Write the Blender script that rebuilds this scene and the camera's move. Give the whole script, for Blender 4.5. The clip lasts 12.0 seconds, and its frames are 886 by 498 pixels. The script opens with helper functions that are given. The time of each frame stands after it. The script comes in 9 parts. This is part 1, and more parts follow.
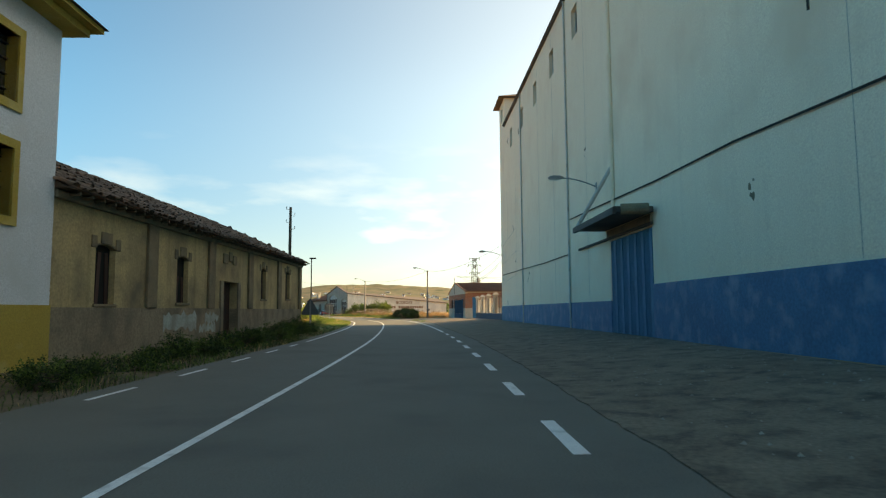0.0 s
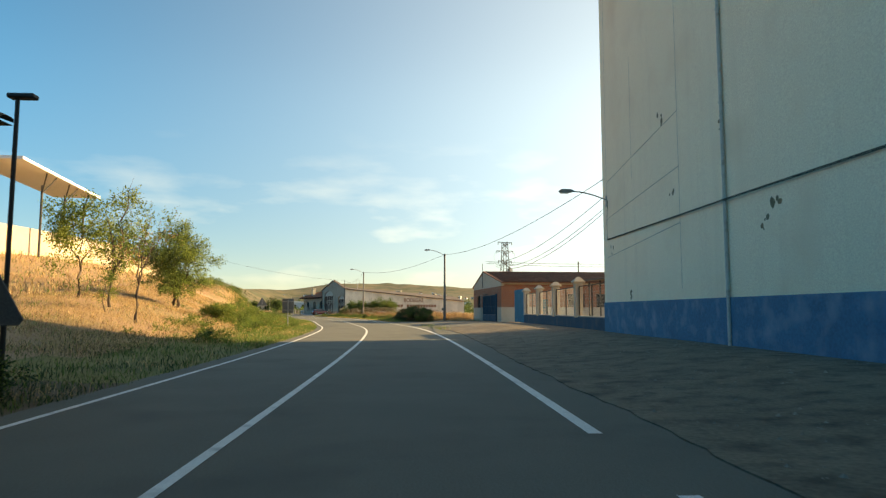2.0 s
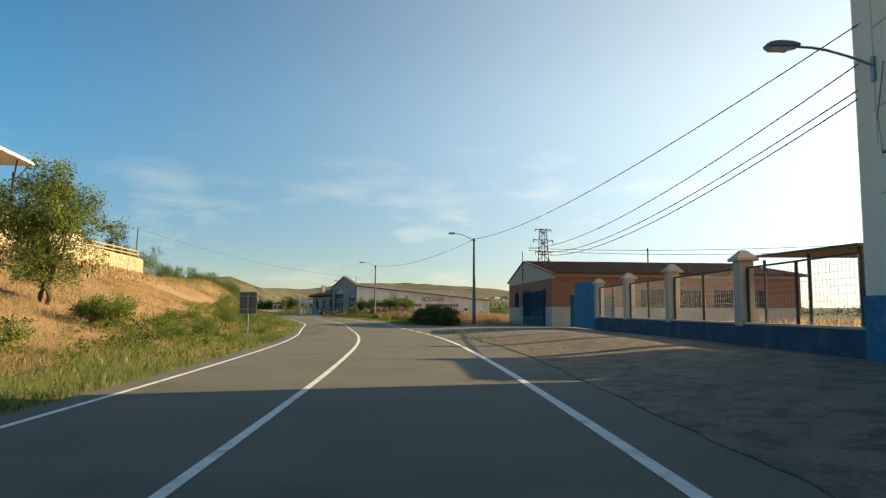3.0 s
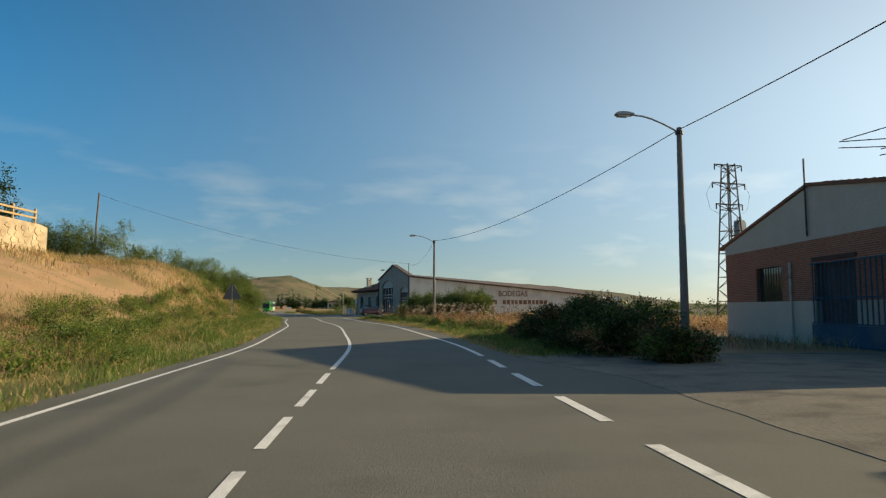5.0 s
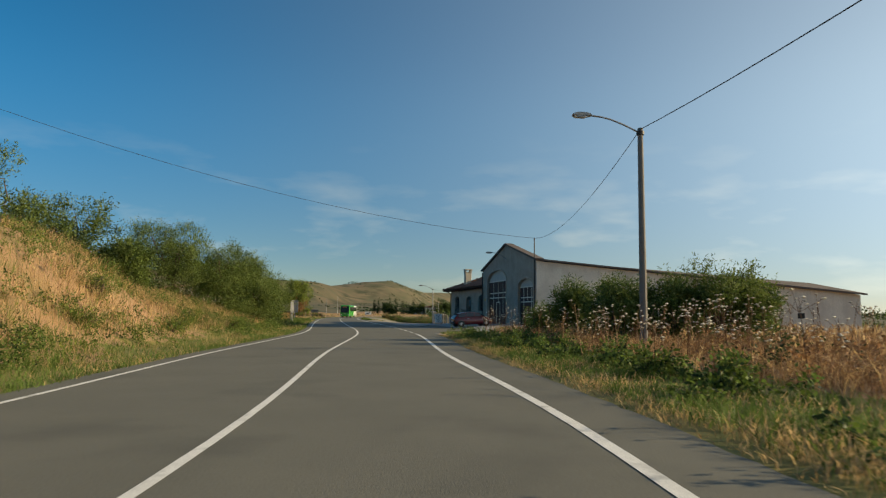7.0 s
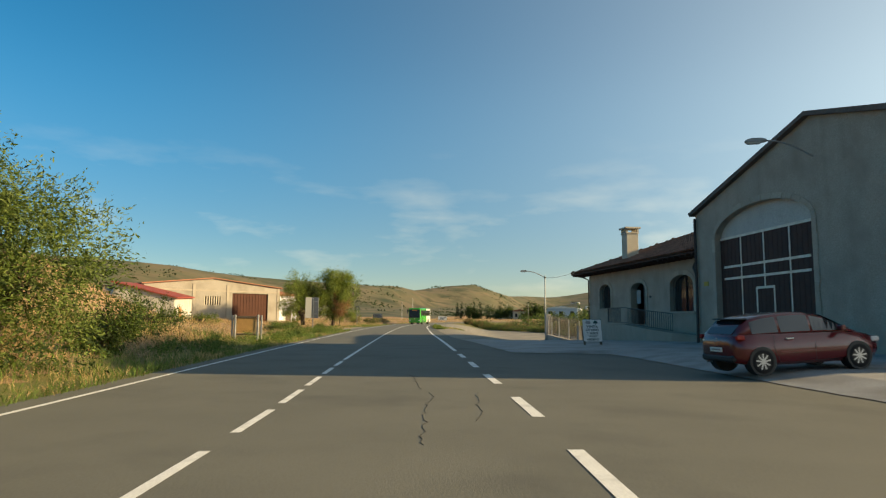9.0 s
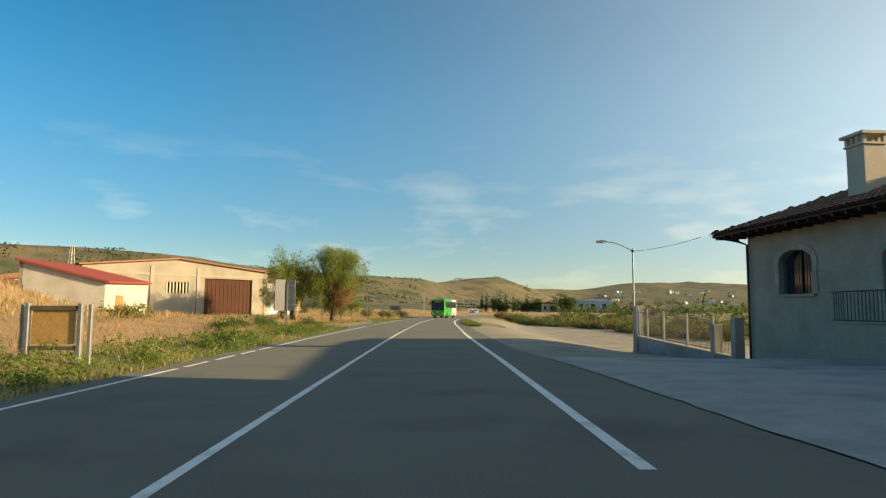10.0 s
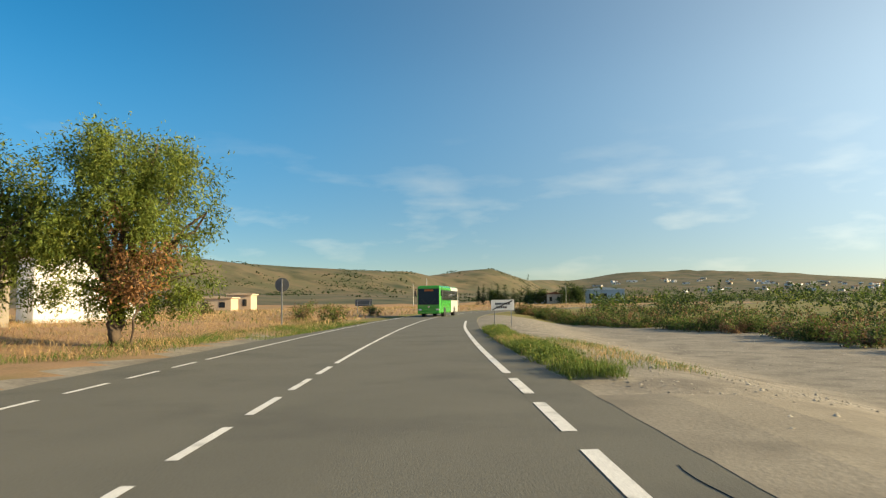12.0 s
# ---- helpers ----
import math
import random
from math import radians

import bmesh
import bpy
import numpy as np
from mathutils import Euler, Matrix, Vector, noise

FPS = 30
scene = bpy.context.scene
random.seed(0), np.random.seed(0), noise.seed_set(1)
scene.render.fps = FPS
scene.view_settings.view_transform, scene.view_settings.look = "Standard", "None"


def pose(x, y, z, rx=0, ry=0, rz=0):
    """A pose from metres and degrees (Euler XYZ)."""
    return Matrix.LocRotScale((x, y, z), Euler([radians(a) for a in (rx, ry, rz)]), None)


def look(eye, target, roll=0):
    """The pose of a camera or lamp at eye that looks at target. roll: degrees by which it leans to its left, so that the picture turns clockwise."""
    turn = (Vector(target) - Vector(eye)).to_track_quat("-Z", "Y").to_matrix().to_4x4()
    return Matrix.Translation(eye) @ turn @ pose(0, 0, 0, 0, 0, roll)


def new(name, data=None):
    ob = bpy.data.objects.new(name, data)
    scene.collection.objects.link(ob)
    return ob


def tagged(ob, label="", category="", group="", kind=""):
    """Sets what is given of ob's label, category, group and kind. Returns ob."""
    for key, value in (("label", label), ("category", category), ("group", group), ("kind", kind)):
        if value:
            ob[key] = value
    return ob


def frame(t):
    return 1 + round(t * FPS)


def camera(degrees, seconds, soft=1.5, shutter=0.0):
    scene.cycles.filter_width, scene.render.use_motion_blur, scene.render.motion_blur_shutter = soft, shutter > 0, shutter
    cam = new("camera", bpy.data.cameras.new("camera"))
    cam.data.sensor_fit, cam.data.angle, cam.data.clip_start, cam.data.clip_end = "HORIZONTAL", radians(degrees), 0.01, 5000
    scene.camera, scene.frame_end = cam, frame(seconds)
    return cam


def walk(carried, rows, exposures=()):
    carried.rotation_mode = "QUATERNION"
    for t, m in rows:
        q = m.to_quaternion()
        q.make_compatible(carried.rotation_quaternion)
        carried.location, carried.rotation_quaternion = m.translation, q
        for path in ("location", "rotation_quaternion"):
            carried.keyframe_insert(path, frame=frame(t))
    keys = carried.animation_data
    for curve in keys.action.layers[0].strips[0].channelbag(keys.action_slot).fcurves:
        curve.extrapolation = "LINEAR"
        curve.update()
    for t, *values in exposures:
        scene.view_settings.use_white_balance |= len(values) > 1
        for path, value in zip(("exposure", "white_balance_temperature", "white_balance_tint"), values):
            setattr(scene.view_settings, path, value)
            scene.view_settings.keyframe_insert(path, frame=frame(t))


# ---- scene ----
cam = camera(68, 12.0, soft=1.25, shutter=0.06)


def seat(x, y, z, yaw, pitch, roll):
    """Camera pose from a place, a heading to the left of +y, a tilt and a lean, in degrees."""
    return pose(x, y, z, 90 + pitch, 0, yaw) @ pose(0, 0, 0, 0, 0, roll)


walk(cam, [
    (0, seat(1.38, -21.52, 1.36, -3.64, 5.32, -0.40)),
    (0.5, seat(1.61, -13.28, 1.36, -3.03, 5.34, -0.53)),
    (1, seat(1.75, -5.00, 1.37, -2.68, 5.23, -0.48)),
    (1.5, seat(1.89, 3.44, 1.33, -2.64, 5.22, -0.11)),
    (2, seat(1.94, 11.96, 1.35, -2.65, 5.30, 0.03)),
    (2.5, seat(1.96, 20.78, 1.36, -2.03, 5.46, 0.15)),
    (3, seat(1.80, 29.76, 1.35, -0.99, 5.30, 0.34)),
    (3.2, seat(1.76, 33.43, 1.35, -0.48, 5.36, 0.07)),
    (4.8, seat(-0.90, 63.66, 1.35, 3.45, 5.37, -0.10)),
    (5, seat(-1.32, 67.71, 1.36, 4.20, 5.14, 0.08)),
    (5.5, seat(-2.63, 78.33, 1.35, 6.34, 5.37, -0.34)),
    (6, seat(-4.25, 89.09, 1.36, 8.72, 5.36, -0.04)),
    (6.5, seat(-6.43, 99.85, 1.34, 11.00, 5.64, 0.18)),
    (7, seat(-9.09, 110.78, 1.32, 12.99, 5.63, 0.64)),
    (7.2, seat(-10.32, 115.17, 1.35, 13.70, 5.93, 0.07)),
    (8.8, seat(-21.00, 149.65, 1.35, 19.52, 5.82, 0.62)),
    (9, seat(-22.51, 153.67, 1.35, 20.27, 5.97, 0.27)),
    (9.5, seat(-26.56, 163.36, 1.35, 21.65, 5.76, 0.12)),
    (10, seat(-30.85, 173.24, 1.35, 22.24, 5.32, 0.39)),
    (10.5, seat(-35.16, 183.40, 1.35, 22.23, 5.40, 0.09)),
    (11, seat(-39.30, 193.45, 1.34, 22.09, 5.17, -0.24)),
    (11.5, seat(-43.53, 203.81, 1.36, 21.89, 4.93, -0.73)),
    (12, seat(-47.82, 214.47, 1.36, 21.51, 4.78, -0.87)),
], exposures=((0, 1.76, 11400, 5), (1, 1.7, 11400, 5), (2, 1.5, 10600, 3), (3, 1.04, 8700, 1), (5, 0.57, 7700, 0), (7, 0.45, 7700, 0), (9, 0.9, 8900, 0), (9.6, 1.07, 9400, 0), (10.3, 1.05, 9200, 0), (11, 1.1, 9000, 0), (12, 0.97, 8200, 0)))

# ---- daylight: a low, warm sun ahead on the right, clear sky ----
SUN_EL, SUN_AZ = radians(17.2), radians(75)      # azimuth from +y towards +x
world = bpy.data.worlds.new("sky")
scene.world = world
world.use_nodes = True
wn, wl = world.node_tree.nodes, world.node_tree.links
sky = wn.new("ShaderNodeTexSky")
sky.sky_type, sky.sun_disc = "NISHITA", False
sky.sun_elevation, sky.sun_rotation = SUN_EL, SUN_AZ
sky.air_density, sky.dust_density, sky.ozone_density = 0.8, 0.08, 2.2
# thin streaks of cloud low in the sky, all the way round
where = wn.new("ShaderNodeTexCoord")
up = wn.new("ShaderNodeSeparateXYZ")
flat = wn.new("ShaderNodeMapping")
flat.inputs["Scale"].default_value = (4.2, 4.2, 15.0)
wisps = wn.new("ShaderNodeTexNoise")
wisps.inputs["Scale"].default_value, wisps.inputs["Detail"].default_value = 1.6, 7.0
veil = wn.new("ShaderNodeMapRange")
veil.inputs[1].default_value, veil.inputs[2].default_value = 0.54, 0.88
low = wn.new("ShaderNodeMapRange")
low.inputs[1].default_value, low.inputs[2].default_value = 0.27, 0.10
amount = wn.new("ShaderNodeMath")
amount.operation = "MULTIPLY"
pale = wn.new("ShaderNodeHueSaturation")
pale.inputs["Saturation"].default_value, pale.inputs["Value"].default_value = 0.45, 1.2
# haze: the sky is whiter and brighter towards the sun, deeper blue away from it, duller along the horizon
toward = wn.new("ShaderNodeVectorMath")
toward.operation = "DOT_PRODUCT"
toward.inputs[1].default_value = (math.sin(SUN_AZ) * math.cos(SUN_EL), math.cos(SUN_AZ) * math.cos(SUN_EL), math.sin(SUN_EL))
whiten = wn.new("ShaderNodeMapRange")
whiten.interpolation_type = "SMOOTHSTEP"
whiten.inputs[1].default_value, whiten.inputs[2].default_value = -0.5, 1.1
whiten.inputs[3].default_value, whiten.inputs[4].default_value = 1.40, 0.58
brighten = wn.new("ShaderNodeMapRange")
brighten.interpolation_type = "SMOOTHSTEP"
brighten.inputs[1].default_value, brighten.inputs[2].default_value = -0.1, 1.1
brighten.inputs[3].default_value, brighten.inputs[4].default_value = 1.0, 1.5
deep = wn.new("ShaderNodeHueSaturation")
rim = wn.new("ShaderNodeMapRange")
rim.interpolation_type = "SMOOTHSTEP"
rim.inputs[1].default_value, rim.inputs[2].default_value = -0.02, 0.34
murk = wn.new("ShaderNodeMix")
murk.data_type = "RGBA"
murk.inputs[6].default_value, murk.inputs[7].default_value = (0.50, 0.50, 0.60, 1), (1, 1, 1, 1)
dulled = wn.new("ShaderNodeMix")
dulled.data_type, dulled.blend_type = "RGBA", "MULTIPLY"
dulled.inputs[0].default_value = 1.0
cloudy = wn.new("ShaderNodeMix")
cloudy.data_type = "RGBA"
for a, b in ((where.outputs["Generated"], up.inputs[0]), (where.outputs["Generated"], flat.inputs[0]), (flat.outputs[0], wisps.inputs["Vector"]), (wisps.outputs[0], veil.inputs[0]),
             (up.outputs[2], low.inputs[0]), (veil.outputs[0], amount.inputs[0]), (low.outputs[0], amount.inputs[1]),
             (where.outputs["Generated"], toward.inputs[0]), (toward.outputs["Value"], whiten.inputs[0]), (toward.outputs["Value"], brighten.inputs[0]),
             (sky.outputs[0], deep.inputs["Color"]), (whiten.outputs[0], deep.inputs["Saturation"]), (brighten.outputs[0], deep.inputs["Value"]),
             (up.outputs[2], rim.inputs[0]), (rim.outputs[0], murk.inputs[0]), (deep.outputs[0], dulled.inputs[6]), (murk.outputs[2], dulled.inputs[7]), (dulled.outputs[2], pale.inputs["Color"]),
             (amount.outputs[0], cloudy.inputs[0]), (dulled.outputs[2], cloudy.inputs[6]), (pale.outputs[0], cloudy.inputs[7]), (cloudy.outputs[2], wn["Background"].inputs[0])):
    wl.new(a, b)
wn["Background"].inputs[1].default_value = 0.108
sun_data = bpy.data.lights.new("sun", "SUN")
sun_data.energy, sun_data.angle, sun_data.color = 4.9, radians(0.5), (1.0, 0.80, 0.58)
sun = new("sun", sun_data)
sun_dir = Vector((math.sin(SUN_AZ) * math.cos(SUN_EL), math.cos(SUN_AZ) * math.cos(SUN_EL), math.sin(SUN_EL)))
sun.matrix_world = look((60, 160, 120), Vector((60, 160, 120)) - sun_dir)


# ---- materials ----
def material(name, col, col2=None, rough=0.85, scale=2.0, fine=40.0, bump=0.2, bump_scale=None, metal=0.0, stain=None,
             stain_scale=0.6, stain_amount=0.5, per_object=0.0, per_island=0.0, streak=0.0):
    """Base colour varied at two scales, optional stains or vertical streaks, fine relief."""
    m = bpy.data.materials.new(name)
    m.use_nodes = True
    nt = m.node_tree
    n, l = nt.nodes, nt.links
    b = n["Principled BSDF"]
    b.inputs["Roughness"].default_value, b.inputs["Metallic"].default_value = rough, metal
    if rough >= 0.7:
        b.inputs["Specular IOR Level"].default_value = 0.25
    geo = n.new("ShaderNodeNewGeometry")
    pos = geo.outputs["Position"]

    def tex(sc, detail=4.0, stretch=None):
        t = n.new("ShaderNodeTexNoise")
        t.inputs["Scale"].default_value, t.inputs["Detail"].default_value = sc, detail
        if stretch:
            mp = n.new("ShaderNodeMapping")
            mp.inputs["Scale"].default_value = stretch
            l.new(pos, mp.inputs[0])
            l.new(mp.outputs[0], t.inputs["Vector"])
        else:
            l.new(pos, t.inputs["Vector"])
        return t.outputs[0]

    def ramp(src, lo, hi):
        r = n.new("ShaderNodeMapRange")
        r.inputs[1].default_value, r.inputs[2].default_value = lo, hi
        l.new(src, r.inputs[0])
        return r.outputs[0]

    def mix(fac, a, c, mode="MIX"):
        x = n.new("ShaderNodeMix")
        x.data_type, x.blend_type = "RGBA", mode
        for sock, v in ((x.inputs[0], fac), (x.inputs[6], a), (x.inputs[7], c)):
            if isinstance(v, (int, float)):
                sock.default_value = v
            elif isinstance(v, tuple):
                sock.default_value = (*v, 1)
            else:
                l.new(v, sock)
        return x.outputs[2]

    col2 = col2 or tuple(c * 0.72 for c in col)
    out = mix(ramp(tex(scale), 0.35, 0.68), col, col2)
    grain = tex(fine, 2.0)
    out = mix(0.45, out, mix(ramp(grain, 0.25, 0.75), tuple(c * 0.62 for c in col2), tuple(min(1, c * 1.25) for c in col)))
    if stain:
        out = mix(ramp(tex(stain_scale, 8.0), 0.62 - 0.3 * stain_amount, 0.75), out, stain)
    if streak:
        st = ramp(tex(1.0, 5.0, (2.2, 2.2, 0.12)), 0.52, 0.8)
        f = n.new("ShaderNodeMath")
        f.operation = "MULTIPLY"
        f.inputs[1].default_value = streak
        l.new(st, f.inputs[0])
        out = mix(f.outputs[0], out, tuple(c * 0.45 for c in col2))
    for amount, source in ((per_object, "object"), (per_island, "island")):
        if amount:
            rnd = n.new("ShaderNodeObjectInfo").outputs["Random"] if source == "object" else geo.outputs["Random Per Island"]
            r = n.new("ShaderNodeMapRange")
            r.inputs[3].default_value, r.inputs[4].default_value = 1 - amount, 1 + amount
            l.new(rnd, r.inputs[0])
            hsv = n.new("ShaderNodeHueSaturation")
            l.new(r.outputs[0], hsv.inputs["Value"])
            l.new(out, hsv.inputs["Color"])
            out = hsv.outputs[0]
    l.new(out, b.inputs["Base Color"])
    if bump:
        bp = n.new("ShaderNodeBump")
        bp.inputs["Strength"].default_value, bp.inputs["Distance"].default_value = bump, 0.02
        l.new(tex(bump_scale or fine, 6.0), bp.inputs["Height"])
        l.new(bp.outputs[0], b.inputs["Normal"])
    return m


def glassy(name, col=(0.02, 0.025, 0.03), rough=0.05):
    m = bpy.data.materials.new(name)
    m.use_nodes = True
    b = m.node_tree.nodes["Principled BSDF"]
    b.inputs["Base Color"].default_value = (*col, 1)
    b.inputs["Roughness"].default_value = rough
    b.inputs["Specular IOR Level"].default_value = 0.8
    return m


def leafy(name, col, col2, trans=0.35):
    m = material(name, col, col2, rough=0.6, scale=0.9, fine=9.0, bump=0.0, per_island=0.35)
    nt = m.node_tree
    b = nt.nodes["Principled BSDF"]
    t = nt.nodes.new("ShaderNodeBsdfTranslucent")
    mx = nt.nodes.new("ShaderNodeMixShader")
    mx.inputs[0].default_value = trans
    src = b.inputs["Base Color"].links[0].from_socket
    nt.links.new(src, t.inputs[0])
    nt.links.new(b.outputs[0], mx.inputs[1])
    nt.links.new(t.outputs[0], mx.inputs[2])
    nt.links.new(mx.outputs[0], nt.nodes["Material Output"].inputs[0])
    b.inputs["Specular IOR Level"].default_value = 0.2
    return m


M_ASPHALT = material("asphalt", (0.160, 0.156, 0.127), (0.127, 0.125, 0.103), 0.88, 0.55, 46, 0.35, 60, stain=(0.104, 0.103, 0.087), stain_scale=0.45, stain_amount=0.3)
M_PAINT_LINE = material("road_paint", (0.80, 0.79, 0.74), (0.66, 0.65, 0.61), 0.7, 3.0, 60, 0.1, stain=(0.36, 0.36, 0.33), stain_scale=2.5, stain_amount=0.25)
M_APRON = material("apron_concrete", (0.225, 0.180, 0.130), (0.115, 0.094, 0.070), 0.96, 1.1, 17, 0.6, 24, stain=(0.075, 0.063, 0.048), stain_scale=2.2, stain_amount=0.4)
M_CONCRETE = material("concrete", (0.36, 0.35, 0.33), (0.28, 0.27, 0.25), 0.9, 0.8, 40, 0.3, stain=(0.2, 0.19, 0.17), stain_scale=0.7)
M_SOIL = material("dry_soil", (0.37, 0.235, 0.135), (0.27, 0.175, 0.10), 0.95, 0.35, 14, 0.9, 8, stain=(0.20, 0.16, 0.075), stain_scale=0.4)
M_VERGE = material("green_verge", (0.15, 0.16, 0.045), (0.27, 0.20, 0.08), 0.95, 0.6, 16, 0.9, 9, stain=(0.08, 0.10, 0.03), stain_scale=0.35)
M_YARD = material("trodden_earth", (0.315, 0.28, 0.218), (0.225, 0.20, 0.157), 0.95, 0.35, 24, 0.3, 30, stain=(0.16, 0.143, 0.114), stain_scale=0.6, stain_amount=0.45)
# brown earth, darkened for the shade beside the derelict house
M_SHADED_EARTH = material("shaded_earth", (0.165, 0.115, 0.07), (0.10, 0.075, 0.045), 0.96, 1.2, 14, 0.9, 8, stain=(0.07, 0.075, 0.03), stain_scale=1.0)
M_GRAVEL = material("gravel", (0.315, 0.285, 0.232), (0.195, 0.178, 0.146), 0.96, 0.5, 9, 0.6, 18, stain=(0.145, 0.13, 0.108), stain_scale=0.7, stain_amount=0.5)
M_FIELD = material("ochre_field", (0.40, 0.235, 0.115), (0.31, 0.19, 0.095), 0.95, 0.02, 0.5, 0.3, stain=(0.23, 0.19, 0.08), stain_scale=0.022)
M_SCRUB = material("scrubland", (0.066, 0.082, 0.040), (0.215, 0.155, 0.100), 0.95, 0.016, 0.09, 0.9, 0.08, stain=(0.036, 0.050, 0.024), stain_scale=0.03, stain_amount=0.5)
M_SILO = material("silo_render", (0.96, 0.73, 0.54), (0.91, 0.685, 0.505), 0.9, 0.22, 25, 0.03, stain=(0.80, 0.60, 0.43), stain_scale=0.35, stain_amount=0.3, streak=0.12)
M_SILO_BLUE = material("blue_plinth_paint", (0.006, 0.165, 0.285), (0.008, 0.125, 0.22), 0.75, 0.9, 14, 0.2, stain=(0.11, 0.25, 0.35), stain_scale=1.6, stain_amount=0.42)
M_DOOR_BLUE = material("blue_door_paint", (0.006, 0.185, 0.29), (0.005, 0.145, 0.235), 0.8, 0.8, 18, 0.08, stain=(0.02, 0.21, 0.32), stain_scale=1.2, stain_amount=0.2)
M_FENCE_BLUE = material("weathered_blue_wall", (0.030, 0.085, 0.135), (0.022, 0.060, 0.095), 0.85, 0.9, 14, 0.25, stain=(0.09, 0.11, 0.12), stain_scale=1.4, stain_amount=0.45)
M_SIDE_ROAD = material("worn_side_road", (0.215, 0.195, 0.155), (0.145, 0.132, 0.107), 0.94, 0.7, 20, 0.5, 26, stain=(0.085, 0.08, 0.067), stain_scale=1.2, stain_amount=0.45)
M_PALE_METAL = material("pale_painted_metal", (0.50, 0.48, 0.43), (0.40, 0.38, 0.34), 0.6, 2.0, 30, 0.1, stain=(0.25, 0.2, 0.14), stain_scale=3.0, stain_amount=0.2)
M_GALV = material("galvanised_steel", (0.32, 0.33, 0.33), (0.24, 0.25, 0.25), 0.5, 3.0, 50, 0.05, metal=0.6)
# near-black: the shade inside buildings put into a colour
M_INTERIOR_SHADE = material("interior_shade", (0.012, 0.011, 0.010), (0.02, 0.018, 0.015), 0.95, 1.0, 10, 0.0)
M_CABLE = material("black_cable", (0.035, 0.033, 0.03), (0.05, 0.045, 0.04), 0.8, 3.0, 30, 0.0)
M_RUIN = material("weathered_render", (0.56, 0.40, 0.20), (0.36, 0.265, 0.15), 0.95, 0.55, 14, 0.5, 9, stain=(0.19, 0.145, 0.095), stain_scale=0.8, stain_amount=0.55, streak=0.6)
M_RUIN_LOW = material("bare_plinth_render", (0.34, 0.255, 0.175), (0.22, 0.17, 0.12), 0.95, 0.9, 14, 0.5, 9, stain=(0.15, 0.12, 0.09), stain_scale=0.9, stain_amount=0.45, streak=0.4)
M_RUIN_STONE = material("sandstone", (0.27, 0.20, 0.125), (0.19, 0.145, 0.095), 0.95, 2.0, 25, 0.4, stain=(0.12, 0.095, 0.07), stain_scale=1.5)
M_WHITE_WALL = material("white_render", (0.72, 0.73, 0.74), (0.66, 0.67, 0.67), 0.9, 0.4, 25, 0.1, stain=(0.6, 0.6, 0.58), stain_scale=0.7)
M_OCHRE_PAINT = material("ochre_paint", (0.50, 0.34, 0.07), (0.44, 0.29, 0.06), 0.8, 0.7, 25, 0.1, stain=(0.55, 0.42, 0.16), stain_scale=1.0, stain_amount=0.2)
M_TILE_OLD = material("old_roof_tile", (0.20, 0.125, 0.085), (0.12, 0.085, 0.065), 0.95, 1.5, 30, 0.4, stain=(0.08, 0.07, 0.06), stain_scale=1.2, per_object=0.25, per_island=0.3)
M_TILE = material("clay_roof_tile", (0.26, 0.125, 0.08), (0.19, 0.09, 0.06), 0.9, 1.5, 30, 0.3, per_object=0.2, per_island=0.25)
M_CREAM = material("cream_render", (0.50, 0.45, 0.37), (0.43, 0.385, 0.31), 0.9, 0.7, 25, 0.15, stain=(0.42, 0.37, 0.29), stain_scale=0.8)
M_STONE_GREY = material("grey_stone_render", (0.40, 0.345, 0.28), (0.33, 0.28, 0.225), 0.95, 0.8, 22, 0.35, stain=(0.28, 0.24, 0.195), stain_scale=0.9, streak=0.2)
M_STONE_CUT = material("cut_stone", (0.42, 0.36, 0.29), (0.34, 0.29, 0.23), 0.95, 2.0, 30, 0.35, per_object=0.12)
M_WOOD_DARK = material("dark_red_wood", (0.075, 0.034, 0.026), (0.05, 0.024, 0.02), 0.7, 2.0, 30, 0.2)
M_ROOF_SHEET = material("fibre_cement_sheet", (0.155, 0.125, 0.11), (0.11, 0.09, 0.08), 0.95, 0.5, 12, 0.3, stain=(0.08, 0.07, 0.06), stain_scale=0.5)
M_RUST_DOOR = material("rust_red_door", (0.078, 0.030, 0.019), (0.056, 0.022, 0.015), 0.8, 1.0, 15, 0.1, streak=0.3)
M_RED_SHEET = material("red_roof_sheet", (0.28, 0.06, 0.045), (0.22, 0.05, 0.04), 0.8, 1.0, 15, 0.1)
M_GLASS_DARK = glassy("dark_window_glass")
M_IRON = material("dark_iron", (0.03, 0.03, 0.03), (0.045, 0.042, 0.04), 0.6, 3.0, 30, 0.05, metal=0.3)
M_WHITE_PAINT = material("white_paint", (0.75, 0.75, 0.73), (0.65, 0.65, 0.62), 0.6, 2.0, 30, 0.05)
M_SIGN_BACK = material("grey_sign_back", (0.14, 0.15, 0.155), (0.11, 0.115, 0.12), 0.6, 2.0, 30, 0.02, metal=0.3)
M_WOOD_POLE = material("weathered_wood", (0.16, 0.12, 0.085), (0.10, 0.078, 0.058), 0.95, 2.0, 20, 0.4)
M_BARK = material("bark", (0.12, 0.09, 0.065), (0.075, 0.058, 0.045), 0.95, 4.0, 25, 0.8)
M_LEAF = leafy("olive_leaves", (0.115, 0.165, 0.034), (0.07, 0.11, 0.022))
M_LEAF_DARK = leafy("dark_leaves", (0.045, 0.075, 0.025), (0.028, 0.048, 0.018))
M_LEAF_YELLOW = leafy("yellow_green_leaves", (0.24, 0.275, 0.06), (0.15, 0.18, 0.038), 0.4)
M_LEAF_BROWN = leafy("withered_leaves", (0.40, 0.215, 0.095), (0.27, 0.14, 0.065))
